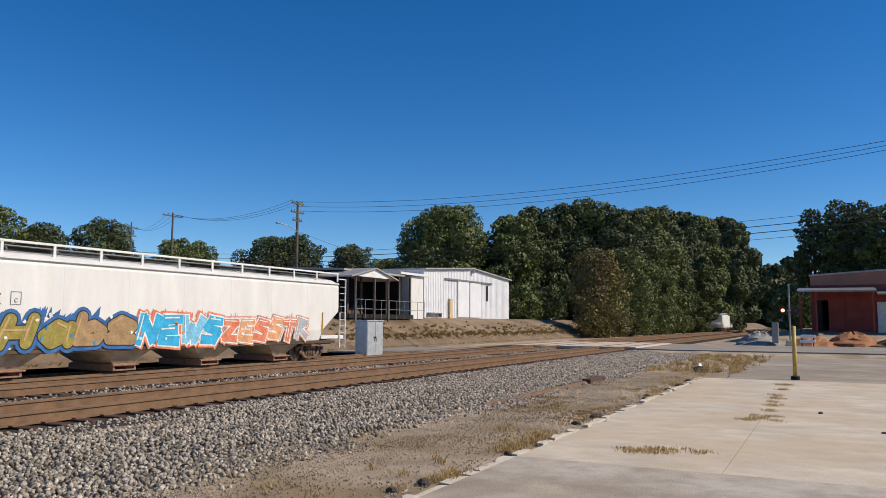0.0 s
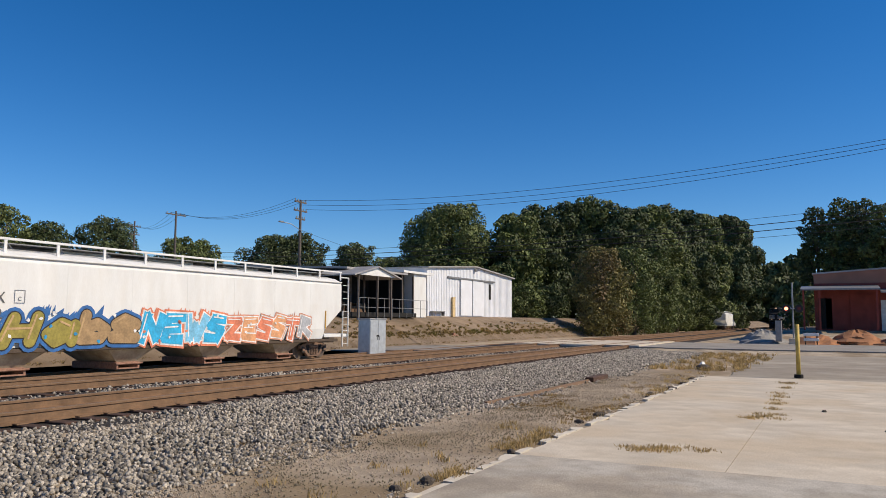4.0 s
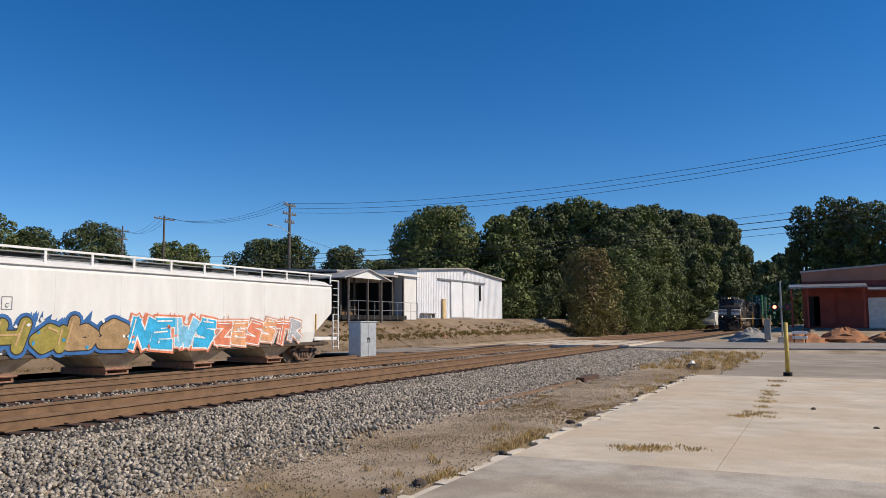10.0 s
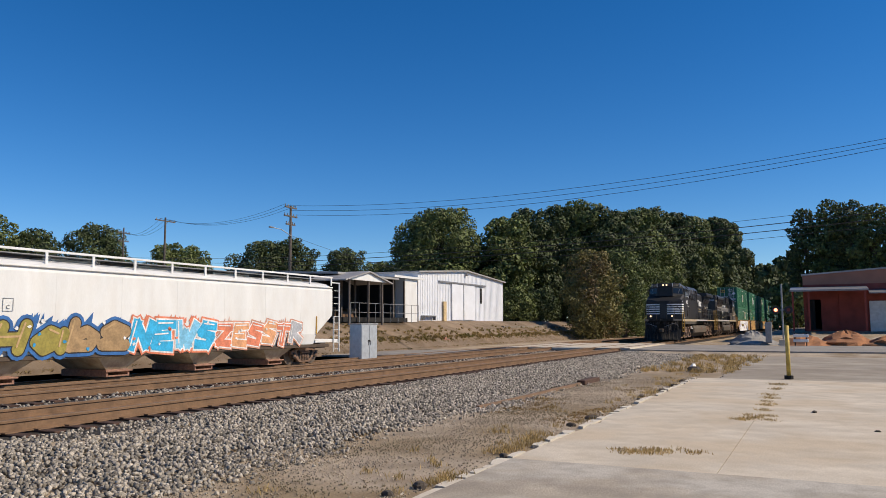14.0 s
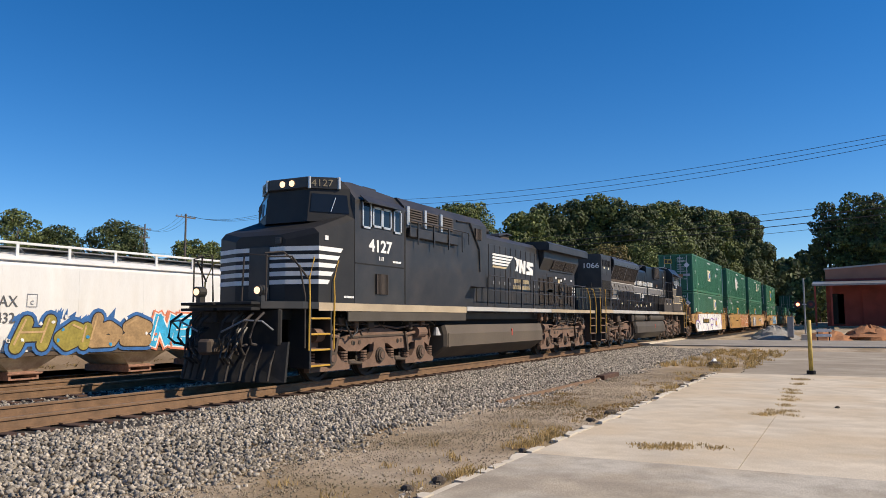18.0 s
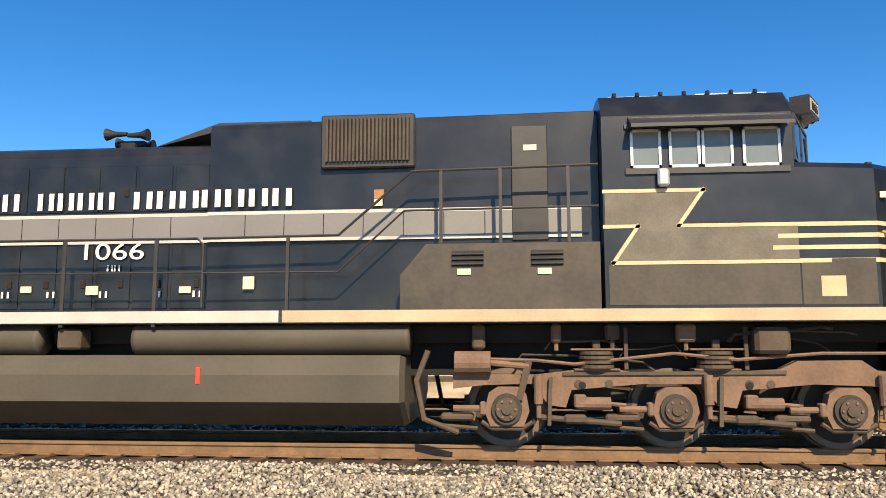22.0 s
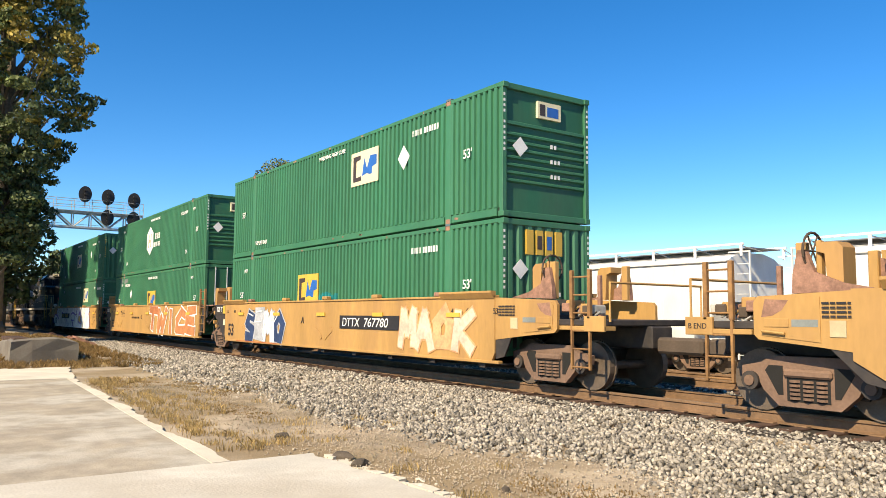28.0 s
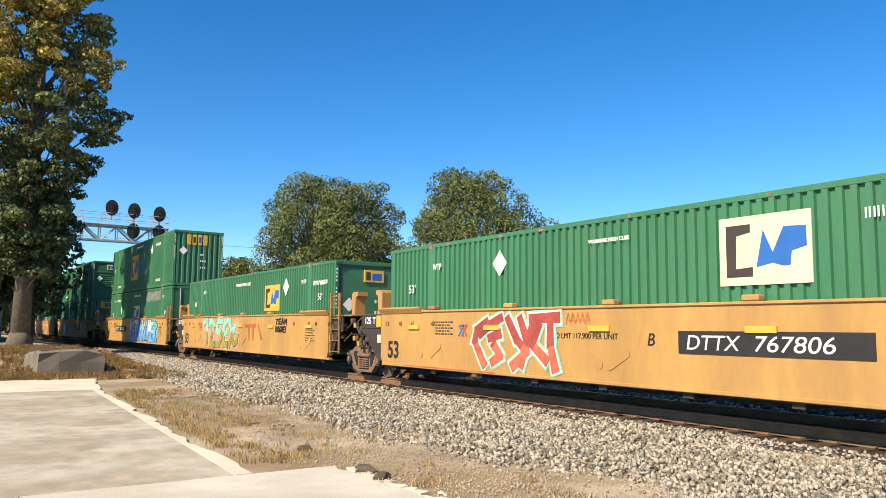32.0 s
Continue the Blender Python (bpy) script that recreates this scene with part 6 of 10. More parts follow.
    for x, y, z, w, h, mm in ((14.42, 1.115, 3.42, 0.14, 0.13, "rustnote"), (14.42, 1.115, 3.32, 0.12, 0.09, "logo_w"), (16.52, 1.122, 4.06, 0.18, 0.08, "logo_w"), (15.62, 1.486, 2.30, 0.18, 0.08, "logo_w"), (16.68, 1.486, 2.30, 0.18, 0.08, "logo_w"), (10.2, 1.062, 2.1, 0.18, 0.13, "logo_w"), (11.6, 1.062, 2.12, 0.17, 0.09, "logo_w"), (12.55, 1.10, 2.16, 0.16, 0.18, "logo_w"), (8.45, 1.062, 2.12, 0.18, 0.1, "logo_w"), (8.45, 1.062, 2.30, 0.15, 0.16, "logo_w"), (9.2, 1.062, 2.14, 0.16, 0.09, "logo_w"), (5.2, 1.232, 2.16, 0.2, 0.09, "logo_w"), (7.0, 1.232, 2.2, 0.2, 0.06, "logo_w"), (3.1, 1.235, 2.62, 0.34, 0.09, "logo_y")):
        part("label_plate", G().box(x, x + w, -y - 0.012, -y + 0.01, z, z + h), M[mm], L, "small printed notice")
    # cab
    def cab(x, hw=1.5, top=4.80):
        return [(x, -hw, 1.84), (x, -hw, 4.40), (x, -hw + 0.28, top - 0.05), (x, -hw + 0.6, top), (x, hw - 0.6, top), (x, hw - 0.28, top - 0.05), (x, hw, 4.40), (x, hw, 1.84)]
    C = part("cab", G().loft([cab(17.55), cab(20.0), [(20.60, -0.30, 1.84), (20.60, -0.30, 4.40), (20.52, -0.28, 4.72), (20.46, -0.25, 4.80), (20.46, 0.25, 4.80), (20.52, 0.28, 4.72), (20.60, 0.30, 4.40), (20.60, 0.30, 1.84)]]), M["blackgloss"], L, "black crew cab with open side windows")
    part("roof_hatch", G().box(17.7, 18.5, -0.95, 0.4, 4.78, 4.85, 0.02), M["galv"], C)
    part("roof_hatch", G().box(18.9, 19.9, -0.95, 0.5, 4.78, 4.86, 0.02), M["galv"], C)
    def nose(x, hw, top, ch=0.2):
        return [(x, -hw, 1.84), (x, -hw, top - ch), (x, -hw + ch, top), (x, hw - ch, top), (x, hw, top - ch), (x, hw, 1.84)]
    N = part("nose", G().loft([nose(20.0, 1.5, 3.74, 0.08), nose(20.98, 1.49, 3.70, 0.08), nose(21.25, 1.30, 3.70, 0.08), nose(21.70, 0.88, 3.68, 0.08), nose(21.86, 0.50, 3.62, 0.08)]), M["blackgloss"], L, "black wide nose")
    for s in (-1, 1):
        fr = G().box(17.85, 19.95, s * 1.5, s * 1.53, 3.60, 3.68).box(17.85, 19.95, s * 1.5, s * 1.53, 4.22, 4.28)
        part("window_surround", fr, M["black"], C)
        for x0, x1 in ((17.92, 18.32), (18.42, 18.82), (18.84, 19.24), (19.36, 19.84)):
            side_window(C, x0, x1, s * 1.502, 3.68, 4.2, glazing="cabpane")
        part("sunshade", G().prism([(s * 1.50, 4.34), (s * 1.50, 4.38), (s * 1.78, 4.22), (s * 1.78, 4.17)], 17.9, 19.95), M["black"], C, "black sunshade over the cab windows")
        def facet(u0, u1, z0, z1, out, thick):
            """A plate on the slanted corner of the cab."""
            pa, pb = Vector((20.0, s * 1.5, 0)), Vector((20.60, s * 0.30, 0))
            nn = Vector((0.894, s * 0.447, 0))
            a_, b_ = pa.lerp(pb, u0), pa.lerp(pb, u1)
            ring = [a_ + nn * (out - thick), b_ + nn * (out - thick), b_ + nn * out, a_ + nn * out]
            return G().loft([[(p.x, p.y, z0) for p in ring], [(p.x, p.y, z1) for p in ring]])
        for u0, u1 in ((0.06, 0.53), (0.56, 0.98)):
            w = part("windshield", facet(u0, u1, 3.80, 4.36, 0.012, 0.03), M["glass"], C, "dark cab windshield pane")
            for f_ in (facet(u0 - 0.02, u1 + 0.02, 3.765, 3.80, 0.025, 0.04), facet(u0 - 0.02, u1 + 0.02, 4.36, 4.395, 0.025, 0.04), facet(u0 - 0.025, u0, 3.77, 4.39, 0.025, 0.04), facet(u1, u1 + 0.025, 3.77, 4.39, 0.025, 0.04)):
                part("window_frame", f_, M["radgrey"], w)
        part("wiper", G().tube([(20.42, s * 0.80, 3.78), (20.32, s * 1.02, 4.15)], 0.012, 5), M["dark"], C)
        bd = lambda u0, u1, o: [(20.40 + 0.30 * u + o * 0.85, s * (0.86 - 0.48 * u + o * 0.53)) for u in (u0, u1)]
        nb = part("number_board", G().prism(bd(0, 1, 0.08) + bd(0, 1, -0.18)[::-1], 4.56, 4.82, "z"), M["black"], C, "black number board over the windshield")
        part("plate", G().prism(bd(0.06, 0.94, 0.086) + bd(0.06, 0.94, 0.06)[::-1], 4.60, 4.78, "z"), mat("lit_plate", (0.40, 0.35, 0.25), 0.5, var=0.08), nb)
        if s < 0:
            letters("number", "1066", M["dark"], nb, 20.515, -0.852, 4.625, 0.16, rz=58, sx=1.15, bold=0.004, label="dark number on a lit plate")
        # side paint: lower edge bolt and cream stripes round the nose
        y = s * 1.502
        part("grey_panel", G().prism([(17.57, 3.38), (18.84, 3.38), (18.51, 2.93), (20.0, 2.93), (20.0, 2.42), (17.66, 2.42), (17.99, 2.90), (17.57, 2.90)], y + s * 0.004, y, "y"), mat("dusty_grey_panel", (0.125, 0.11, 0.09), 0.7, dirt=0.4), L)
        part("lower_panel", G().box(17.6, 20.0, y, y + s * 0.005, 1.88, 2.40, 0.002), M["dustyblack"], L, "brown-dusted lower cab side")
        part("nose_panel", G().prism([(20.02, 2.46), (20.93, 2.46), (20.93, 1.88), (20.02, 1.88)], y + s * 0.002, y - s * 0.06, "y"), M["dustyblack"], L, "brown-dusted nose side")
        bolt = G()
        for a, b in (((17.57, 3.38), (18.84, 3.38)), ((18.84, 3.38), (18.51, 2.91)), ((18.51, 2.91), (20.0, 2.91)), ((17.57, 2.91), (17.99, 2.91)), ((17.99, 2.91), (17.66, 2.43)), ((17.66, 2.43), (20.0, 2.43))):
            d = Vector((b[0] - a[0], b[1] - a[1])).normalized() * 0.03
            bolt.prism([(a[0] - d.x + d.y * 0.8, a[1] - d.y - d.x * 0.8), (b[0] + d.x + d.y * 0.8, b[1] + d.y - d.x * 0.8), (b[0] + d.x - d.y * 0.8, b[1] + d.y + d.x * 0.8), (a[0] - d.x - d.y * 0.8, a[1] - d.y + d.x * 0.8)], y + s * 0.009, y + s * 0.004, "y")
        part("lightning_stripe", bolt, M["cream"], L, "cream lightning stripe on the cab side")
        for k, z in enumerate((2.88, 2.73, 2.58, 2.41)):
            x0 = (20.0, 19.75, 19.68, 20.0)[k]
            g = G().box(x0, 20.0, s * 1.502, s * 1.508, z, z + 0.055) if x0 < 20 else G()
            q = 0.95 - 0.25 * k
            fx, fy = 21.25 + 0.45 * q, 1.30 - 0.42 * q
            g.loft([[(20.0, s * 1.508, z), (20.0, s * 1.508, z + 0.055), (20.0, s * 1.49, z + 0.055), (20.0, s * 1.49, z)], [(20.98, s * 1.498, z), (20.98, s * 1.498, z + 0.055), (20.98, s * 1.47, z + 0.055), (20.98, s * 1.47, z)],
                    [(21.256, s * 1.308, z), (21.256, s * 1.308, z + 0.055), (21.22, s * 1.29, z + 0.055), (21.22, s * 1.29, z)],
                    [(fx + 0.008, s * (fy + 0.008), z), (fx + 0.008, s * (fy + 0.008), z + 0.055), (fx - 0.02, s * (fy - 0.01), z + 0.055), (fx - 0.02, s * (fy - 0.01), z)]])
            part("nose_stripe", g, M["cream"], L, "cream stripe wrapping the nose")
            part("nose_stripe", G().box(fx - 0.045, fx + 0.008, s * (fy + 0.008), s * (fy + 0.06), 1.9, z + 0.05), M["cream"], L)
    part("headlight", G().box(20.55, 20.74, -0.30, 0.30, 4.58, 4.80, 0.03).tube([(20.7, -0.13, 4.69), (20.80, -0.13, 4.69)], 0.085, 14).tube([(20.7, 0.13, 4.69), (20.80, 0.13, 4.69)], 0.085, 14), M["black"], C, "black headlamp case over the windshield")
    for k in range(7):
        part("roof_bolt", G().tube([(17.8 + 0.32 * k, -0.98, 4.83), (17.8 + 0.32 * k, -0.98, 4.88)], 0.03, 8), M["dark"], C)
    part("nose_door", G().box(21.84, 21.875, -0.22, 0.40, 1.9, 3.45, 0.01), M["black"], L, "black nose door")
    for k in range(4):
        part("grab_iron", G().tube([(21.86, 0.44, 2.2 + 0.33 * k), (21.95, 0.46, 2.2 + 0.33 * k), (21.95, 0.70, 2.2 + 0.33 * k), (21.78, 0.72, 2.2 + 0.33 * k)], 0.014, 6), M["dark"], L)
    part("antenna_box", G().box(21.3, 21.5, -0.7, -0.3, 3.68, 3.80, 0.03).tube([(21.36, -0.5, 3.78), (21.36, -0.5, 3.92)], 0.05, 10), M["black"], L)
    part("nose_label", G().box(21.05, 21.16, -1.47, -1.43, 3.24, 3.32), M["logo_w"], L)
    part("red_emblem", G().tube([(21.80, -0.45, 2.62), (21.895, -0.45, 2.62)], 0.19, 20), mat("red_oval", (0.55, 0.05, 0.03), 0.5), L, "round red emblem on the nose door")
    for s in (-1, 1):
        d = part("ditch_light", G().tube([(22.2, s * 0.85, 2.06), (22.42, s * 0.85, 2.06)], 0.12, 14).box(22.25, 22.4, s * 0.85 - 0.05, s * 0.85 + 0.05, 1.84, 2.0), M["galv"], L)
        part("front_rail", G().tube([(22.1, s * 1.38, 2.9), (22.5, s * 1.1, 2.9), (22.5, s * 1.1, 1.84)], 0.03, 6).tube([(22.1, s * 1.38, 1.84), (22.1, s * 1.38, 2.9)], 0.025, 6), M["black"], L)
        part("gate_post", G().box(22.46, 22.53, s * 0.42, s * 0.49, 1.84, 2.98, 0.01), M["black"], L)
        part("safety_chain", G().tube([(22.5, s * 1.1, 2.88), (22.5, s * 0.95, 2.72), (22.5, s * 0.75, 2.68), (22.5, s * 0.6, 2.74), (22.5, s * 0.48, 2.9)], 0.012, 5), M["dark"], L)
        for k in range(4):
            y_ = s * (0.5 + 0.16 * k)
            part("jumper_hose", G().tube([(22.42, y_, 1.62), (22.58, y_, 1.5), (22.66, y_ * 0.95, 1.2), (22.6, y_ * 0.85, 0.98 - 0.04 * k), (22.5, y_ * 0.8, 1.12)], 0.03, 6), M["pilot"], L)
        for k in range(3):
            part("plow_brace", G().tube([(22.40 - 0.12 * k, s * (0.55 + 0.22 * k), 1.0), (22.62 - 0.12 * k, s * (0.62 + 0.22 * k), 0.55), (22.66 - 0.12 * k, s * (0.66 + 0.22 * k), 0.22)], 0.03, 6), M["dust"], L)
        part("cut_lever", G().tube([(22.3, s * 1.35, 1.25), (22.55, s * 1.3, 1.42), (22.62, s * 1.0, 1.45), (22.6, s * 0.4, 1.2)], 0.022, 6), M["yellow"], L, "yellow uncoupling lever")
        part("end_gusset", G().prism([(22.2, 1.68), (22.5, 1.68), (22.25, 0.9), (22.2, 0.9)], s * 1.05, s * 1.2, "y"), M["pilot"], L)
        part("end_rail", G().tube([(0.38, s * 1.2, 1.84), (0.38, s * 1.2, 2.9), (0.38, s * 0.5, 2.92), (0.38, s * 0.45, 1.84)], 0.022, 6), M["black"], L)
        part("air_tank", G().tube([(7.5, s * 1.22, 1.46), (7.56, s * 1.22, 1.46), (9.66, s * 1.22, 1.46), (9.72, s * 1.22, 1.46)], 0.215, 18), M["tankpaint"], L, "long brown air reservoir", True)
        part("air_tank", G().tube([(11.1, s * 1.22, 1.46), (11.16, s * 1.22, 1.46), (14.9, s * 1.22, 1.46), (14.96, s * 1.22, 1.46)], 0.215, 18), M["tankpaint"], L, "long brown air reservoir", True)
        part("valve_box", G().box(10.0, 10.35, s * 1.1, s * 1.4, 1.32, 1.6, 0.03), M["grime"], L)
        part("valve_box", G().box(6.6, 7.1, s * 1.15, s * 1.42, 1.25, 1.62, 0.03), M["wheeldark"], L)
        part("sand_pipe", G().tube([(15.2, s * 1.25, 1.3), (15.05, s * 1.3, 0.9), (15.15, s * 1.3, 0.4), (15.6, s * 1.2, 0.22)], 0.04, 8), M["grime"], L)
        part("sand_pipe", G().tube([(7.25, s * 1.25, 1.3), (7.4, s * 1.3, 0.9), (7.2, s * 1.3, 0.45), (6.9, s * 1.2, 0.25)], 0.04, 8), M["grime"], L)
        part("filter_box", G().box(19.45, 19.9, s * 1.0, s * 1.35, 1.25, 1.6, 0.05), M["grime"], L)
        part("filter_box", G().box(3.9, 4.4, s * 1.0, s * 1.35, 1.25, 1.62, 0.05), M["grime"], L)
    hb = G().tube([(2.95 + 0.26 * math.cos(k * math.pi / 10), -1.31, 2.78 + 0.26 * math.sin(k * math.pi / 10)) for k in range(21)], 0.02, 6)
    for k in range(3):
        c_, s_ = 0.25 * math.cos(k * math.pi / 3 + 0.4), 0.25 * math.sin(k * math.pi / 3 + 0.4)
        hb.tube([(2.95 - c_, -1.30, 2.78 - s_), (2.95 + c_, -1.30, 2.78 + s_)], 0.016, 6)
    part("hand_brake", hb, M["grime"], L, "spoked hand-brake wheel in a recess")
    part("brake_box", G().box(2.74, 3.2, -1.27, -1.20, 2.46, 3.1, 0.03), M["dark"], L)
    part("builder_plate", G().box(20.25, 20.55, -1.506, -1.502, 1.98, 2.24), M["cream"], L)
    part("mirror", G().box(18.25, 18.4, -1.62, -1.52, 3.42, 3.66, 0.03), M["galv"], C)
    loco_truck(L, (2.08, 4.22, 6.45), 0.53, "emd")
    loco_truck(L, (16.25, 18.45, 20.62), 0.53, "emd")
    fuel_tank(L, 7.4, 14.9)
    pipework(L, 1.6, 7.2, 1.2, 1.6, 1.25, 33, 6)
    pipework(L, 15.2, 21.0, 1.2, 1.6, 1.25, 34, 7)
    end_steps(L, 1.05, -1, 1.84, False)
    end_steps(L, 21.4, 1, 1.84, False)
    plow(L, 22.85, 1)
    coupler(L, 22.9, 1)
    coupler(L, 0.1, -1)
    return L


rolling(loco_black_wide(), 245.0)
rolling(loco_grey_banded(), 267.47)


# ---- containers and well cars ----
CL, CW, CH = 16.15, 1.3, 2.93
Z_WELL = 0.55                             # underside of the lower container over the rail heads
M["teal"] = mat("teal_overspray", (0.01, 0.20, 0.21), 0.5, var=0.2, scale=2)
M["logo_b"] = mat("logo_blue", (0.02, 0.12, 0.42), 0.5, var=0.1)
M["castgrey"] = mat("worn_blue_casting", (0.09, 0.14, 0.16), 0.7, var=0.3, scale=6)
M["patch"] = mat("grey_primer", (0.20, 0.22, 0.21), 0.7, var=0.15, scale=3)
M["castend"] = mat("wellcar_dark_end", (0.032, 0.027, 0.026), 0.7, var=0.2, dirt=0.3)
M["castrust"] = mat("rusty_wagon_yellow", (0.30, 0.155, 0.055), 0.75, var=0.3, scale=4, fine=20, dirt=0.5, dirt_col=(0.12, 0.06, 0.035))
PAINT = {n: mat("spray_" + n, c, 0.6, var=0.24, scale=3.0, fine=12) for n, c in {
    "white": (0.78, 0.77, 0.76), "black": (0.02, 0.018, 0.02), "purple": (0.24, 0.13, 0.46), "cyan": (0.03, 0.40, 0.70), "sky": (0.20, 0.52, 0.75), "navy": (0.025, 0.05, 0.13), "navy2": (0.03, 0.13, 0.36), "cyan2": (0.03, 0.30, 0.60), "olive": (0.30, 0.25, 0.05), "tan": (0.50, 0.33, 0.16), "tan2": (0.36, 0.235, 0.115), "pale": (0.62, 0.50, 0.38), "paleline": (0.66, 0.64, 0.58), "brick3": (0.50, 0.13, 0.08), "maroon": (0.09, 0.045, 0.035), "ochre": (0.46, 0.22, 0.09),
    "salmon": (0.70, 0.22, 0.12), "pink": (0.62, 0.30, 0.20), "red": (0.33, 0.06, 0.05), "mint": (0.22, 0.58, 0.45), "silver": (0.42, 0.43, 0.46), "peach": (0.72, 0.36, 0.18), "rust": (0.40, 0.12, 0.04), "teal": (0.10, 0.42, 0.42), "peach2": (0.55, 0.27, 0.16), "blue": (0.13, 0.33, 0.62), "brick": (0.50, 0.20, 0.08), "brick2": (0.42, 0.15, 0.06)}.items()}


def corrugated(x0, x1, y, z0, z1, s, pitch=0.205, depth=0.052):
    """A side sheet with upright trapezoid ribs between x0 and x1, its back flat."""
    n = max(1, round((x1 - x0) / pitch))
    p = (x1 - x0) / n
    line = []
    for k in range(n):
        a = x0 + k * p
        line += [(a, 0.0), (a + p * 0.46, 0.0), (a + p * 0.53, -depth), (a + p * 0.90, -depth)]
    line.append((x1, 0.0))
    out = [(x, y + s * d) for x, d in line]
    m = len(out)
    v = [(x, yy, z0) for x, yy in out] + [(x, yy, z1) for x, yy in out]
    f = [(i, i + 1, m + i + 1, m + i) for i in range(m - 1)]
    g = G()
    g.add(v, f)
    return g


def logo_plate(c, x, z, w, h, plate):
    y = -CW - 0.004
    p = part("logo_plate", G().box(x, x + w, y - 0.004, y + 0.02, z, z + h), M[plate], c, "square logo panel in yellow, brown and blue")
    part("logo_mark", G().prism([(x + w * 0.08, z + h * 0.88), (x + w * 0.36, z + h * 0.88), (x + w * 0.36, z + h * 0.76), (x + w * 0.2, z + h * 0.72), (x + w * 0.19, z + h * 0.24), (x + w * 0.38, z + h * 0.26), (x + w * 0.38, z + h * 0.12), (x + w * 0.08, z + h * 0.12)], y - 0.008, y - 0.004, "y"), M["logo_d"], p)
    part("logo_mark", G().prism([(x + w * 0.42, z + h * 0.25), (x + w * 0.50, z + h * 0.78), (x + w * 0.60, z + h * 0.45), (x + w * 0.72, z + h * 0.80), (x + w * 0.95, z + h * 0.78), (x + w * 0.95, z + h * 0.5), (x + w * 0.80, z + h * 0.45), (x + w * 0.78, z + h * 0.25), (x + w * 0.70, z + h * 0.25), (x + w * 0.60, z + h * 0.3)], y - 0.008, y - 0.004, "y"), M["logo_b"], p)


def diamond(c, x, z, r=0.28, end=None):
    y = -CW - 0.006
    if end is None:
        g = G().prism([(x - r, z), (x, z + r * 1.15), (x + r, z), (x, z - r * 1.15)], y - 0.004, y, "y")
    else:
        g = G().prism([(x - r, z), (x, z + r), (x + r, z), (x, z - r)], end, end + 0.006 * (1 if end > 1 else -1), "x")
    part("placard", g, M["signwhite"], c, "white diamond placard")


def door_marks(c, serial):
    """Serial lines, placard and small plates on doors that face -x."""
    word, num = serial.split()
    x = -0.046
    for q, (t, z) in enumerate(((word, 2.52), (num, 2.30))):
        letters("marking", t, M["signwhite"], c, x, -0.12 - 0.02 * q, z, 0.23, rz=-90, sx=0.95)
    diamond(c, -0.86, 2.06, 0.23, x)
    g = G()
    for k, (a, w) in enumerate(((0.15, 0.32), (0.12, 0.62), (0.12, 0.5), (0.15, 0.8))):
        g.box(x - 0.004, x, -a - w, -a, 2.06 - 0.17 * k, 2.12 - 0.17 * k)
    tagged(part("lettering", g, PAINT["silver"], c), kind="stuff")
    part("notice", G().box(x - 0.004, x, -0.55, -0.12, 1.12, 1.36), M["rustnote"], c, "rust-coloured notice plate")
    part("notice", G().box(x - 0.004, x, -1.08, -0.57, 1.20, 1.38), PAINT["silver"], c)
    part("end_plate", G().box(x - 0.006, x, 0.28, 0.86, 2.20, 2.58), M["logo_y"], c, "gold logo plate on the container door")
    part("plate_mark", G().box(x - 0.010, x - 0.006, 0.60, 0.80, 2.26, 2.52).box(x - 0.010, x - 0.006, 0.34, 0.54, 2.26, 2.46), M["logo_d"], c)
    letters("marking", "53'", M["signwhite"], c, x, 0.42, 1.10, 0.24, rz=-90)


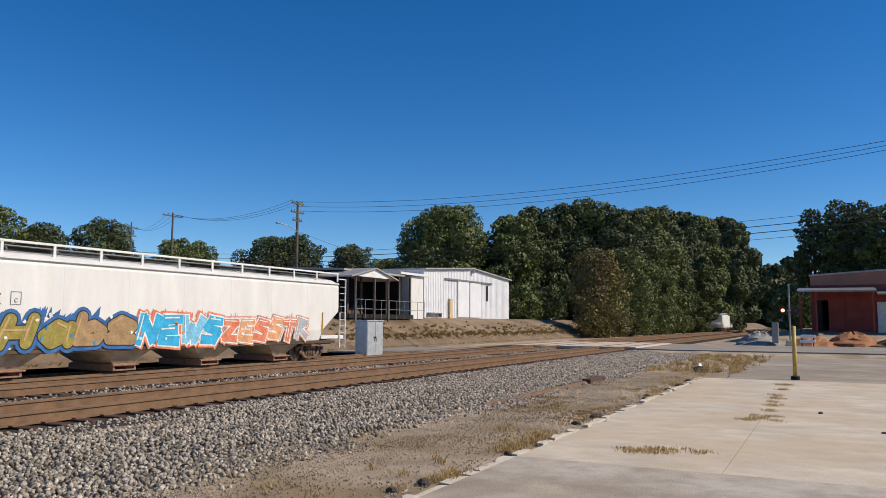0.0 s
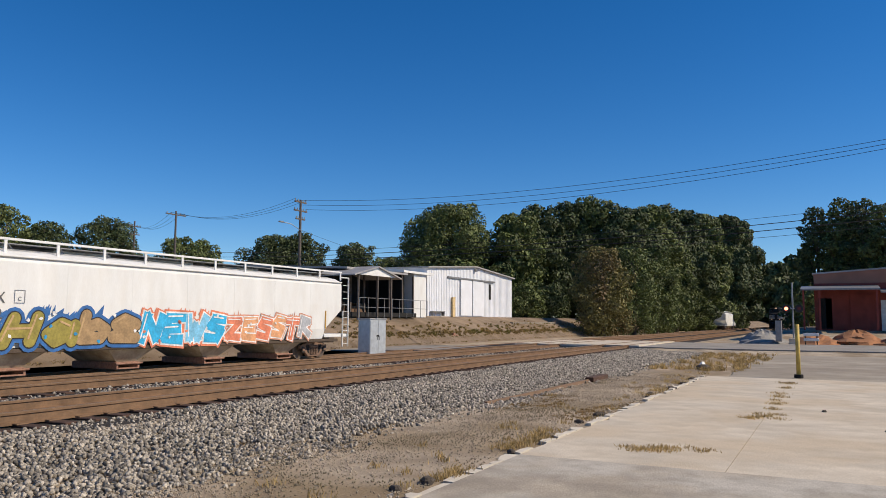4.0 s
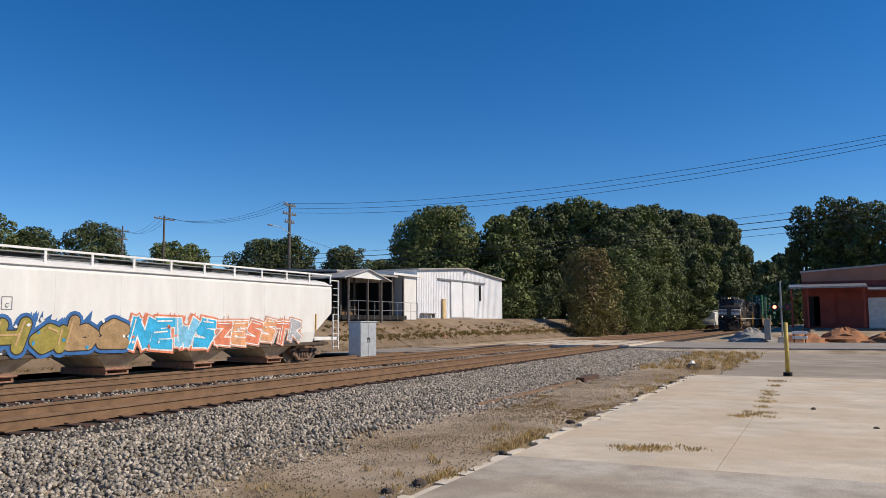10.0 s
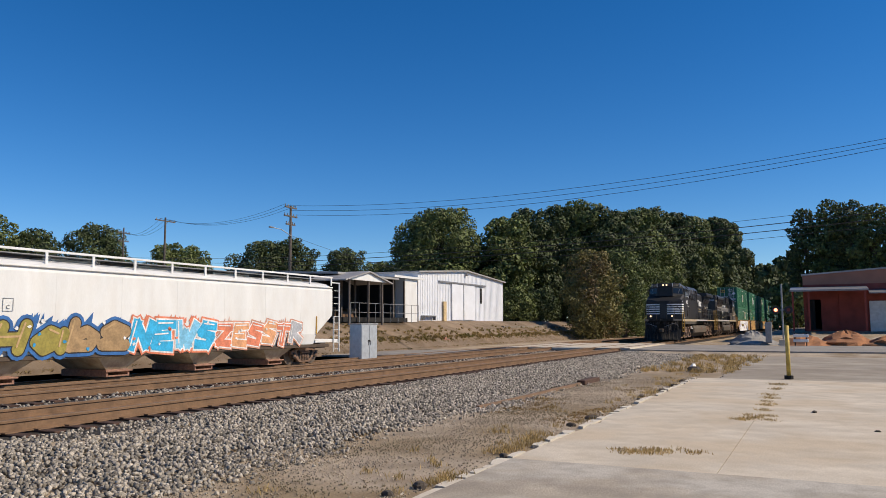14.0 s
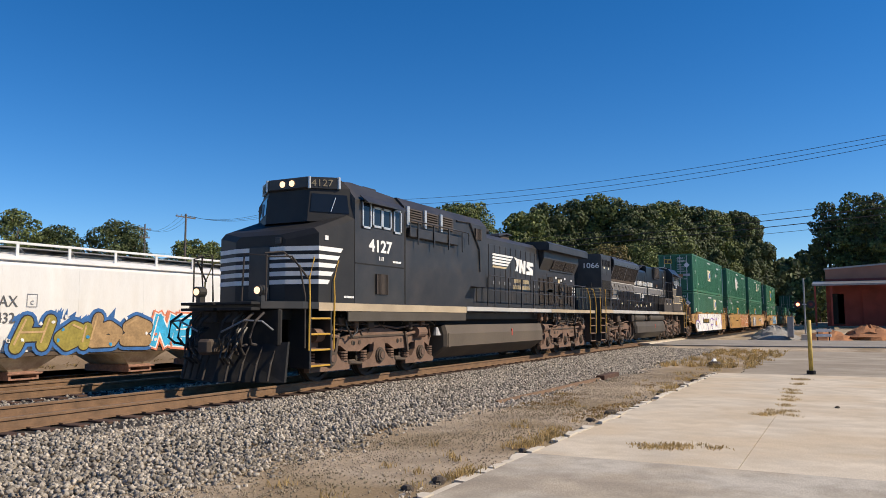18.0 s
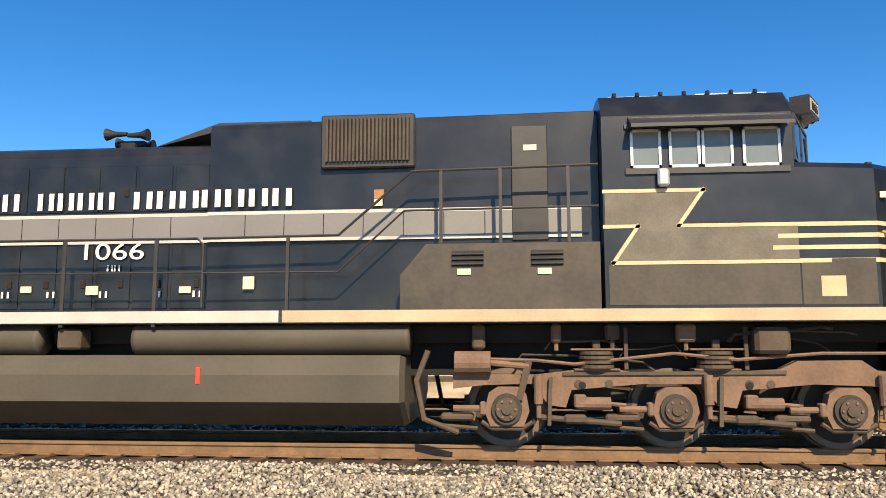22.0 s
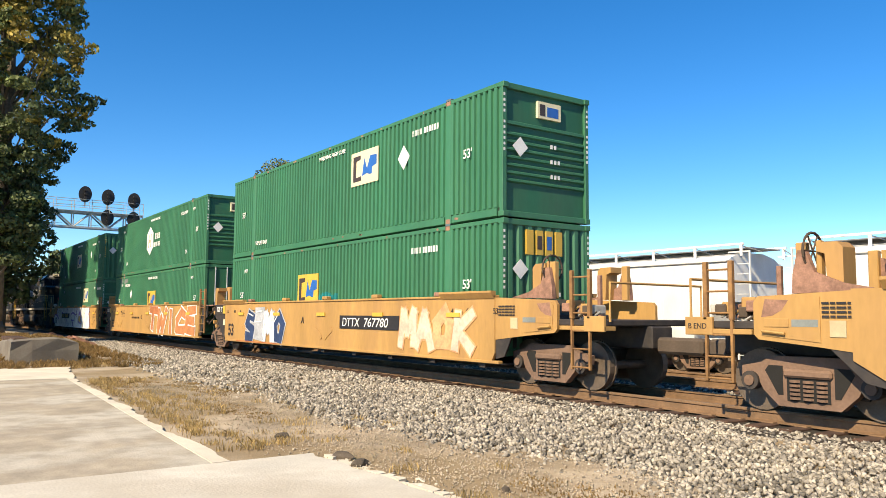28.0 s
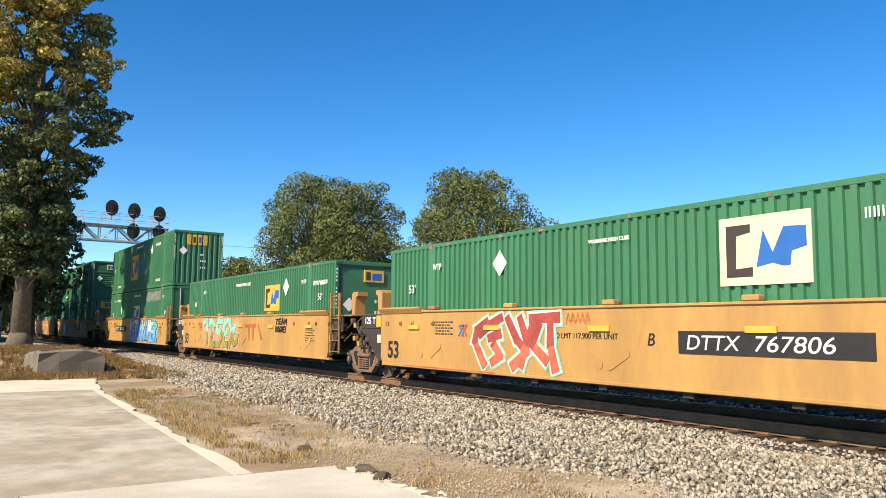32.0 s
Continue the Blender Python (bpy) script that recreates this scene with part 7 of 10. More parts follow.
def container(tone="green", marks=(), door_right=False, flap=False, end="bars", plate="logo_w"):
    """A 53-foot domestic container: frame, ribbed sides, roof, ends, castings at the 40-foot posts."""
    c = thing("shipping_container", "green ribbed steel container stacked on a rail car", "container", "containers on the train")
    m = M[tone]
    fr = G()
    for s in (-1, 1):
        fr.box(0, CL, s * (CW - 0.07), s * CW, CH - 0.10, CH, 0.012)
    part("top_rail", fr, m, c)
    for s in (-1, 1):
        for a, b in ((0.2, 1.83), (2.13, 14.0), (14.3, 15.95)):
            part("bottom_rail", G().prism([(s * (CW - 0.10), 0.0), (s * CW, 0.02), (s * CW, 0.17), (s * (CW - 0.06), 0.22), (s * (CW - 0.12), 0.22)], a, b), m, c)
        for a, b in ((0.10, 1.88), (2.08, 14.05), (14.25, 16.05)):
            part("side_sheet", corrugated(a, b, s * (CW - 0.006), 0.2, CH - 0.09, s), m, c, "ribbed green side sheet")
        for x, w in ((0, 0.11), (1.87, 0.22), (14.04, 0.22), (CL - 0.11, 0.11)):
            p = part("post", G().box(x, x + w, s * (CW - 0.12), s * CW, 0.0, CH, 0.01), m, c)
            if w > 0.2:
                part("lift_casting", G().box(x + 0.02, x + w - 0.02, s * (CW - 0.16), s * (CW + 0.012), CH - 0.02, CH + 0.05, 0.012), M["castgrey"], p)
            for z in (0.0, CH - 0.12):
                part("corner_casting", G().box(x + w / 2 - 0.09, x + w / 2 + 0.09, s * (CW - 0.15), s * (CW + 0.004), z, z + 0.12, 0.01), m if (x == 0 or x > 15) else M["castcol"], p)
    rr = random.Random(len(marks) * 7 + int(flap) + 3 * int(door_right))
    for k in range(16):
        x, z, q = rr.uniform(0.3, 15.8), rr.choice((0.1, 0.12, CH - 0.06, CH - 0.05)), rr.uniform(0.03, 0.12)
        part("rust_mark", G().prism([(x - q, z), (x - q * 0.3, z + 0.03), (x + q, z + 0.01), (x + q * 0.5, z - 0.03), (x - q * 0.4, z - 0.025)], -CW - 0.003, -CW + 0.004, "y"), M["castcol"], c)
    part("roof", G().box(0.02, CL - 0.02, -CW + 0.04, CW - 0.04, CH - 0.03, CH - 0.012), m, c)
    part("floor", G().box(0.1, CL - 0.1, -CW + 0.05, CW - 0.05, 0.06, 0.2), M["dark"], c)
    for e, x in ((0, 0.0), (1, CL)):
        sx = -1 if e == 0 else 1
        if (e == 1) == door_right:
            for s in (-1, 1):
                d = part("door", G().box(x - sx * 0.06, x - sx * 0.02, s * 0.01, s * (CW - 0.1), 0.15, CH - 0.14, 0.01), M["greenD"], c, "green container door")
                for y in (0.35, 0.85):
                    part("lock_rod", G().tube([(x + sx * 0.015, s * y, 0.08), (x + sx * 0.015, s * y, CH - 0.1)], 0.024, 8), M["galv"], d, "galvanised lock rod")
                    part("rod_handle", G().box(x, x + sx * 0.04, s * y - 0.25 * s, s * y, 0.95, 1.0), M["galv"], d)
        else:
            ew = part("end_wall", G().box(x - sx * 0.10, x - sx * 0.07, -CW + 0.1, CW - 0.1, 0.12, CH - 0.1), M["greenD"], c)
            kind = end if e == 1 else "bars"
            if kind == "ribs":
                for k in range(9):
                    y0 = -CW + 0.14 + 0.278 * k
                    part("end_rib", G().prism([(x - sx * 0.07, y0), (x - sx * 0.012, y0 + 0.05), (x - sx * 0.012, y0 + 0.15), (x - sx * 0.07, y0 + 0.20)], 0.14, CH - 0.13, "z"), m, ew)
            elif kind == "bars":
                for k in range(7 if flap or e == 0 else 5):
                    z = 0.75 + k * 0.17
                    part("end_rib", G().prism([(x - sx * 0.07, z), (x - sx * 0.02, z + 0.03), (x - sx * 0.02, z + 0.07), (x - sx * 0.07, z + 0.10)], -CW + 0.14, CW - 0.14, "y"), m, ew)
                part("end_rib", G().box(x - sx * 0.07, x - sx * 0.02, -CW + 0.14, CW - 0.14, 2.02, 2.10, 0.01), m, ew)
            else:
                part("end_panel", G().box(x - sx * 0.07, x - sx * 0.055, -CW + 0.22, CW - 0.22, 0.25, CH - 0.22, 0.004), m, ew)
            if plate:
                w0, w1, z0, z1 = (-0.62, 0.52, 2.18, 2.72) if plate == "logo_y" and kind == "ribs" else (-0.28, 0.42, 2.28, 2.66)
                n_ = 4 if z1 > 2.7 else 1
                for k in range(n_):
                    ya, yb = w0 + (w1 - w0) * k / n_, w0 + (w1 - w0) * (k + (0.72 if n_ > 1 else 1)) / n_
                    pl = part("end_plate", G().box(x - sx * 0.07, x - sx * 0.006, ya, yb, z0, z1), M[plate], c, "logo plate on the container end")
                    if n_ == 1:
                        part("plate_mark", G().box(x - sx * 0.006, x - sx * 0.002, ya + 0.06, ya + 0.22, z0 + 0.06, z1 - 0.06), M["logo_d"], pl)
                        part("plate_mark", G().box(x - sx * 0.006, x - sx * 0.002, ya + 0.28, ya + 0.62, z0 + 0.06, z1 - 0.10), M["logo_b"], pl)
                    elif k in (1, 2):
                        part("plate_mark", G().box(x - sx * 0.006, x - sx * 0.002, ya + 0.03, yb - 0.04, z0 + 0.12, z1 - 0.12), M["logo_d" if k == 1 else "logo_b"], pl)
            diamond(c, -0.80, 1.85 if kind == "ribs" else 1.55, 0.22, x - sx * 0.004)
            g = G()
            for k in range(3):
                for q in range(3 if k else 2):
                    g.box(x - sx * 0.012, x - sx * 0.006, 0.10 + 0.11 * q, 0.165 + 0.11 * q, 1.62 - 0.34 * k, 1.71 - 0.34 * k)
            tagged(part("lettering", g, M["signwhite"], c), kind="stuff")
            g = G()
            for k in range(11):
                if k != 4:
                    g.box(x, x + sx * 0.004, -CW + 0.03, -CW + 0.075, 2.62 - 0.12 * k, 2.68 - 0.12 * k)
                    g.box(x, x + sx * 0.004, CW - 0.075, CW - 0.03, 2.62 - 0.12 * k, 2.68 - 0.12 * k)
            tagged(part("upright_lettering", g, M["signwhite"] if plate != "logo_w" or kind != "ribs" else M["logo_y"], c), kind="stuff")
        for z in (0.0, CH - 0.13):
            part("end_beam", G().box(x - sx * 0.1, x, -CW + 0.05, CW - 0.05, z, z + 0.13, 0.01), m, c)
    y = -CW - 0.004
    for mk in marks:
        k, *a = mk
        if k == "logo":
            logo_plate(c, *a)
        elif k == "diamond":
            diamond(c, *a)
        elif k == "text":
            letters("marking", a[0], M["signwhite"], c, a[1], y, a[2], a[3], bold=0.002, sx=a[4] if len(a) > 4 else 1.0)
        elif k == "bars":
            g = G()
            bars(g, a[0], y + 0.002, a[1], a[3], a[2], 0.28)
            tagged(part("lettering", g, M["signwhite"], c), kind="stuff")
        elif k == "hex":
            hx, hz = a
            g = G().prism([(hx, hz + 0.72), (hx + 0.56, hz + 0.38), (hx + 0.56, hz - 0.38), (hx, hz - 0.72), (hx - 0.56, hz - 0.38), (hx - 0.56, hz + 0.38)], y - 0.004, y + 0.02, "y")
            p = part("hexagon_logo", g, M["signwhite"], c, "white hexagon logo")
            part("logo_mark", G().box(hx - 0.26, hx - 0.13, y - 0.008, y - 0.004, hz - 0.34, hz + 0.34).box(hx + 0.13, hx + 0.26, y - 0.008, y - 0.004, hz - 0.34, hz + 0.34).box(hx - 0.1, hx + 0.1, y - 0.008, y - 0.004, hz - 0.08, hz + 0.06), PAINT["pink"], p)
            g = G()
            bars(g, hx + 0.95, y + 0.002, hz + 0.02, (0.07, 0.07, -0.02, 0.07, 0.07, -0.02, 0.07, 0.10), 0.30, 0.17)
            bars(g, hx + 0.72, y + 0.002, hz - 0.36, (0.10, 0.08, 0.07, -0.02, 0.08, 0.08, -0.02, 0.07, 0.07, 0.07), 0.24, 0.2)
            tagged(part("logo_lettering", g, M["signwhite"], c), kind="stuff")
        elif k == "door":
            door_marks(c, a[0])
        elif k == "patch":
            x0, x1, z0, z1, mm = a
            p = 11.97 / 58
            k0, k1 = round((x0 - 2.08) / p), round((x1 - 2.08) / p)
            rr = random.Random(x0)
            for q in range(k0, k1):
                part("paint_patch", corrugated(2.08 + q * p, 2.08 + (q + 1) * p, -CW + 0.001, z0 + rr.uniform(-0.05, 0.06), z1 + rr.uniform(-0.08, 0.04), -1), M[mm], c, "uneven repair paint on a rib")
    return c


M["castcol"] = mat("worn_casting", (0.30, 0.16, 0.11), 0.8, var=0.3, scale=8)
TXT53 = (("text", "53'", 0.88, 1.45, 0.29), ("text", "53'", 14.74, 1.45, 0.29))
HC = lambda x, z=2.58, q=0.165: ("text", "WARNING HIGH CUBE", x, z, q)
NUM = lambda x, z=2.36: ("bars", x, z, 0.145, (0.075, 0.075, 0.075, 0.075, -0.02, 0.07, 0.07, 0.07, 0.07, 0.07, 0.07))
SER = lambda t, x, z=2.38: ("text", t, x, z, 0.205, 0.9)
ARR = lambda t, x, z, q=0.19: ("text", t, x, z, q, 0.8)


def blade(g, pts, w, y, t=0.003, step=0.00025):
    """A flat-ended painted stroke that widens as it goes, for blocky letters."""
    k = len(g.f) // 6
    for (x0, z0), (x1, z1) in zip(pts, pts[1:]):
        d = Vector((x1 - x0, z1 - z0))
        if d.length < 1e-6:
            continue
        d.normalize()
        e, a, b = 0.38 * w, 0.46 * w, 0.56 * w
        yy = y - step * (k % 26)
        g.prism([(x0 - d.x * e - d.y * a, z0 - d.y * e + d.x * a), (x0 - d.x * e + d.y * a, z0 - d.y * e - d.x * a), (x1 + d.x * e + d.y * b, z1 + d.y * e - d.x * b), (x1 + d.x * e - d.y * b, z1 + d.y * e + d.x * b)], yy - t, yy, "y")
        k += 1
    return g


def smoothed(pts, n=5):
    """A rounder line through the same points."""
    out = []
    for i in range(len(pts) - 1):
        a, b, c, d = (Vector(pts[j]) for j in (max(i - 1, 0), i, i + 1, min(i + 2, len(pts) - 1)))
        for k in range(n):
            t = k / n
            p = 0.5 * (2 * b + (c - a) * t + (2 * a - 5 * b + 4 * c - d) * t * t + (3 * b - a - 3 * c + d) * t ** 3)
            out.append((p.x, p.y))
    return out + [tuple(pts[-1])]


def sprayed(parent, lines, y, layers, low=None):
    """Sprayed lines laid over one another in widening coats; the last may change colour below a height."""
    for k, (name, w) in enumerate(layers):
        g = G()
        for pl in lines:
            blade(g, pl, w, y - 0.0066 * k)
        tagged(part("spray_paint", g, PAINT[name], parent), kind="stuff")
    if low:
        name, w, zm = low
        g = G()
        for pl in lines:
            for (xa, za), (xb, zb) in zip(pl, pl[1:]):
                if min(za, zb) >= zm:
                    continue
                if za > zm:
                    xa, za = xa + (xb - xa) * (zm - za) / (zb - za), zm
                elif zb > zm:
                    xb, zb = xb + (xa - xb) * (zm - zb) / (za - zb), zm
                blade(g, [(xa, za), (xb, zb)], w, y - 0.0066 * len(layers))
        tagged(part("spray_paint", g, PAINT[name], parent), kind="stuff")


def graffiti(parent, word, x0, z0, w, h, y, line, fill, hi=None, lean=0.0, lw=0.3, cloud=None, low=None, bubble=False):
    """Sprayed letter-like forms: a cloud behind, a wide outline, a fill, thin highlights and drips."""
    n = len(word)
    rr = random.Random(x0)
    cell = w / n
    for k, shape in enumerate(word):
        dz = rr.uniform(-0.05, 0.05) * h
        pts = [[(x0 + k * cell + (px * 0.84 + pz * lean + rr.uniform(-0.04, 0.04)) * cell + lw * 0.5, z0 + dz + lw * 0.55 + pz * (h - lw * 1.1) + rr.uniform(-0.03, 0.03) * h) for px, pz in pl] for pl in shape]
        eps = 0.00012 * (k % 2)
        for layer, (mm, ww, dy) in enumerate(((cloud, lw * 1.75, 0.0), (line, lw * 1.34, 0.0066), (fill[k % len(fill)], lw, 0.0132), (hi, lw * 0.16, 0.026))):
            if mm is None:
                continue
            g = G()
            for pl in pts:
                q = pl if layer < 3 else [(a - lw * 0.14, b + lw * 0.2) for a, b in pl[:2]]
                (blade if lw > 0.1 and layer < 3 and not bubble else stroke)(g, q, ww if layer != 1 or not bubble else lw * 1.2, y - dy - eps)
            if g.v:
                tagged(part("spray_paint", g, PAINT[mm], parent), kind="stuff")
        if low:
            zm, g = z0 + 0.45 * h, G()
            for pl in pts:
                for (xa, za), (xb, zb) in zip(pl, pl[1:]):
                    if min(za, zb) < zm:
                        if za > zm:
                            xa, za = xa + (xb - xa) * (zm - za) / (zb - za), zm
                        if zb > zm:
                            xb, zb = xb + (xa - xb) * (zm - zb) / (za - zb), zm
                        blade(g, [(xa, za), (xb, zb)], lw * 0.9, y - 0.0185 - eps)
            if g.v:
                tagged(part("spray_paint", g, PAINT[low], parent), kind="stuff")


GL = {
    "T": [[(0.0, 0.98), (1, 0.95)], [(0.5, 0.98), (0.45, 0)]], "W": [[(0, 1), (0.2, 0), (0.5, 0.62), (0.75, 0), (1, 1)]], "I": [[(0.4, 1), (0.5, 0)]],
    "C": [[(0.95, 0.85), (0.5, 1), (0.05, 0.6), (0.15, 0.12), (0.95, 0.08)]], "E": [[(0.9, 1), (0.1, 0.95), (0.05, 0.05), (0.95, 0)], [(0.05, 0.5), (0.75, 0.52)]],
    "H": [[(0.15, 1), (0.0, 0)], [(0.85, 1), (0.75, 0)], [(0.1, 0.45), (0.8, 0.5)]], "A": [[(0, 0), (0.45, 1), (0.95, 0)], [(0.2, 0.35), (0.75, 0.35)]],
    "B": [[(0.1, 0), (0.1, 1), (0.8, 0.85), (0.2, 0.5), (0.9, 0.3), (0.1, 0)]], "S": [[(0.9, 0.9), (0.3, 1), (0.1, 0.65), (0.85, 0.4), (0.7, 0.02), (0.05, 0.1)]],
    "Z": [[(0.05, 0.95), (0.9, 0.9), (0.1, 0.1), (0.95, 0.05)]], "O": [[(0.5, 1), (0.05, 0.6), (0.2, 0.05), (0.8, 0.05), (0.95, 0.6), (0.5, 1)]], "R": [[(0.1, 0), (0.1, 1), (0.85, 0.8), (0.15, 0.5), (0.95, 0)]],
    "K": [[(0.1, 1), (0.1, 0)], [(0.9, 1), (0.15, 0.5), (0.95, 0)]], "M": [[(0.0, 0), (0.15, 1), (0.5, 0.4), (0.85, 1), (1, 0)]], "N": [[(0.05, 0), (0.15, 1), (0.8, 0.05), (0.95, 1)]],
    "a": [[(0.85, 0.55), (0.45, 0.75), (0.05, 0.35), (0.4, 0.0), (0.85, 0.3)], [(0.9, 0.75), (0.95, 0.0)]], "b": [[(0.1, 1.1), (0.1, 0.0), (0.75, 0.05), (0.95, 0.4), (0.55, 0.68), (0.15, 0.5)]],
    "2": [[(0.05, 0.7), (0.4, 0.98), (0.85, 0.75), (0.1, 0.08), (1.0, 0.05)]], "1": [[(0.15, 0.8), (0.5, 1.0), (0.45, 0.0)]], "U": [[(0.05, 1), (0.1, 0.25), (0.45, 0.0), (0.8, 0.25), (0.95, 1)]], "L": [[(0.55, 1), (0.2, 0.1), (0.9, 0.0)]],
}


def well_truck(car, x):
    t = part("truck", G().box(x - 0.25, x + 0.25, -1.0, 1.0, 0.45, 0.75, 0.04), M["wheel"], car, "two-axle freight truck, brown with rust")
    for dx in (-0.89, 0.89):
        for s in (-1, 1):
            w = part("wheel", G().wheel(0, s * 0.68, s * 0.82, 0, 0.46, 22).wheel(0, s * 0.65, s * 0.69, 0, 0.485, 22).box(-0.02, 0.02, s * 0.82, s * 0.835, 0.18, 0.36), M["wheel"], t, "rusty steel wheel")
            w.location = (x + dx, 0, 0.46)
            if car.name.startswith("well_car"):
                turning(w, x + dx, 0.46)
        part("axle", G().tube([(x + dx, -0.95, 0.46), (x + dx, 0.95, 0.46)], 0.08, 8), M["wheel"], t)
    for s in (-1, 1):
        prof = [(x - 1.10, 0.66), (x - 1.08, 0.50), (x - 0.78, 0.50), (x - 0.70, 0.34), (x - 0.46, 0.12), (x + 0.46, 0.12), (x + 0.70, 0.34), (x + 0.78, 0.50), (x + 1.08, 0.50), (x + 1.10, 0.66), (x + 0.72, 0.74), (x + 0.56, 0.84), (x - 0.56, 0.84), (x - 0.72, 0.74)]
        f = part("side_frame", G().prism(prof, s * 0.96, s * 1.10, "y"), M["dust"], t, "cast side frame brown with dust")
        for d in (-1, 1):
            part("frame_window", G().prism([(x + d * 0.66, 0.62), (x + d * 0.46, 0.28), (x + d * 0.38, 0.28), (x + d * 0.38, 0.70), (x + d * 0.60, 0.70)], s * 1.10, s * 1.106, "y"), M["dark"], t)
            part("bearing", G().wheel(x + d * 0.89, s * 1.0, s * 1.15, 0.46, 0.14, 14), M["castend"], t)
            part("bearing_cap", G().wheel(x + d * 0.89, s * 1.15, s * 1.175, 0.46, 0.08, 12), M["dust"], t)
        part("spring_pocket", G().box(x - 0.32, x + 0.32, s * 1.10, s * 1.107, 0.20, 0.66), M["dark"], t)
        for d in (-0.2, 0.0, 0.2):
            sp = G()
            for k in range(5):
                sp.tube([(x + d, s * 1.08, 0.23 + 0.06 * k), (x + d, s * 1.08, 0.265 + 0.06 * k)], 0.085, 10)
            part("coil_spring", sp, M["dust"], t)
        part("bolster_end", G().box(x - 0.36, x + 0.36, s * 1.06, s * 1.16, 0.54, 0.66, 0.03), M["dust"], t)
        part("brake_beam", G().tube([(x - 0.75, s * 0.9, 0.3), (x - 0.1, s * 0.9, 0.34), (x + 0.75, s * 0.9, 0.3)], 0.035, 6), M["castend"], t)


def ladder(car, x, y, z0, z1, w=0.45):
    l = part("ladder", G().box(x, x + 0.045, y - 0.03, y + 0.03, z0, z1, 0.008).box(x + w, x + w + 0.045, y - 0.03, y + 0.03, z0, z1, 0.008), M["castrust"], car, "rust-browned end ladder")
    n = int((z1 - z0) / 0.33)
    for k in range(n + 1):
        z = z0 + 0.05 + 0.33 * k
        part("rung", G().tube([(x, y, z), (x + w, y, z)], 0.018, 6), M["castrust"], l)
    for q in (x, x + w):
        part("side_post", G().box(q - 0.015, q + 0.06, y - 0.04, y + 0.04, z1 - 0.9, z1, 0.01), M["castrust"], l)


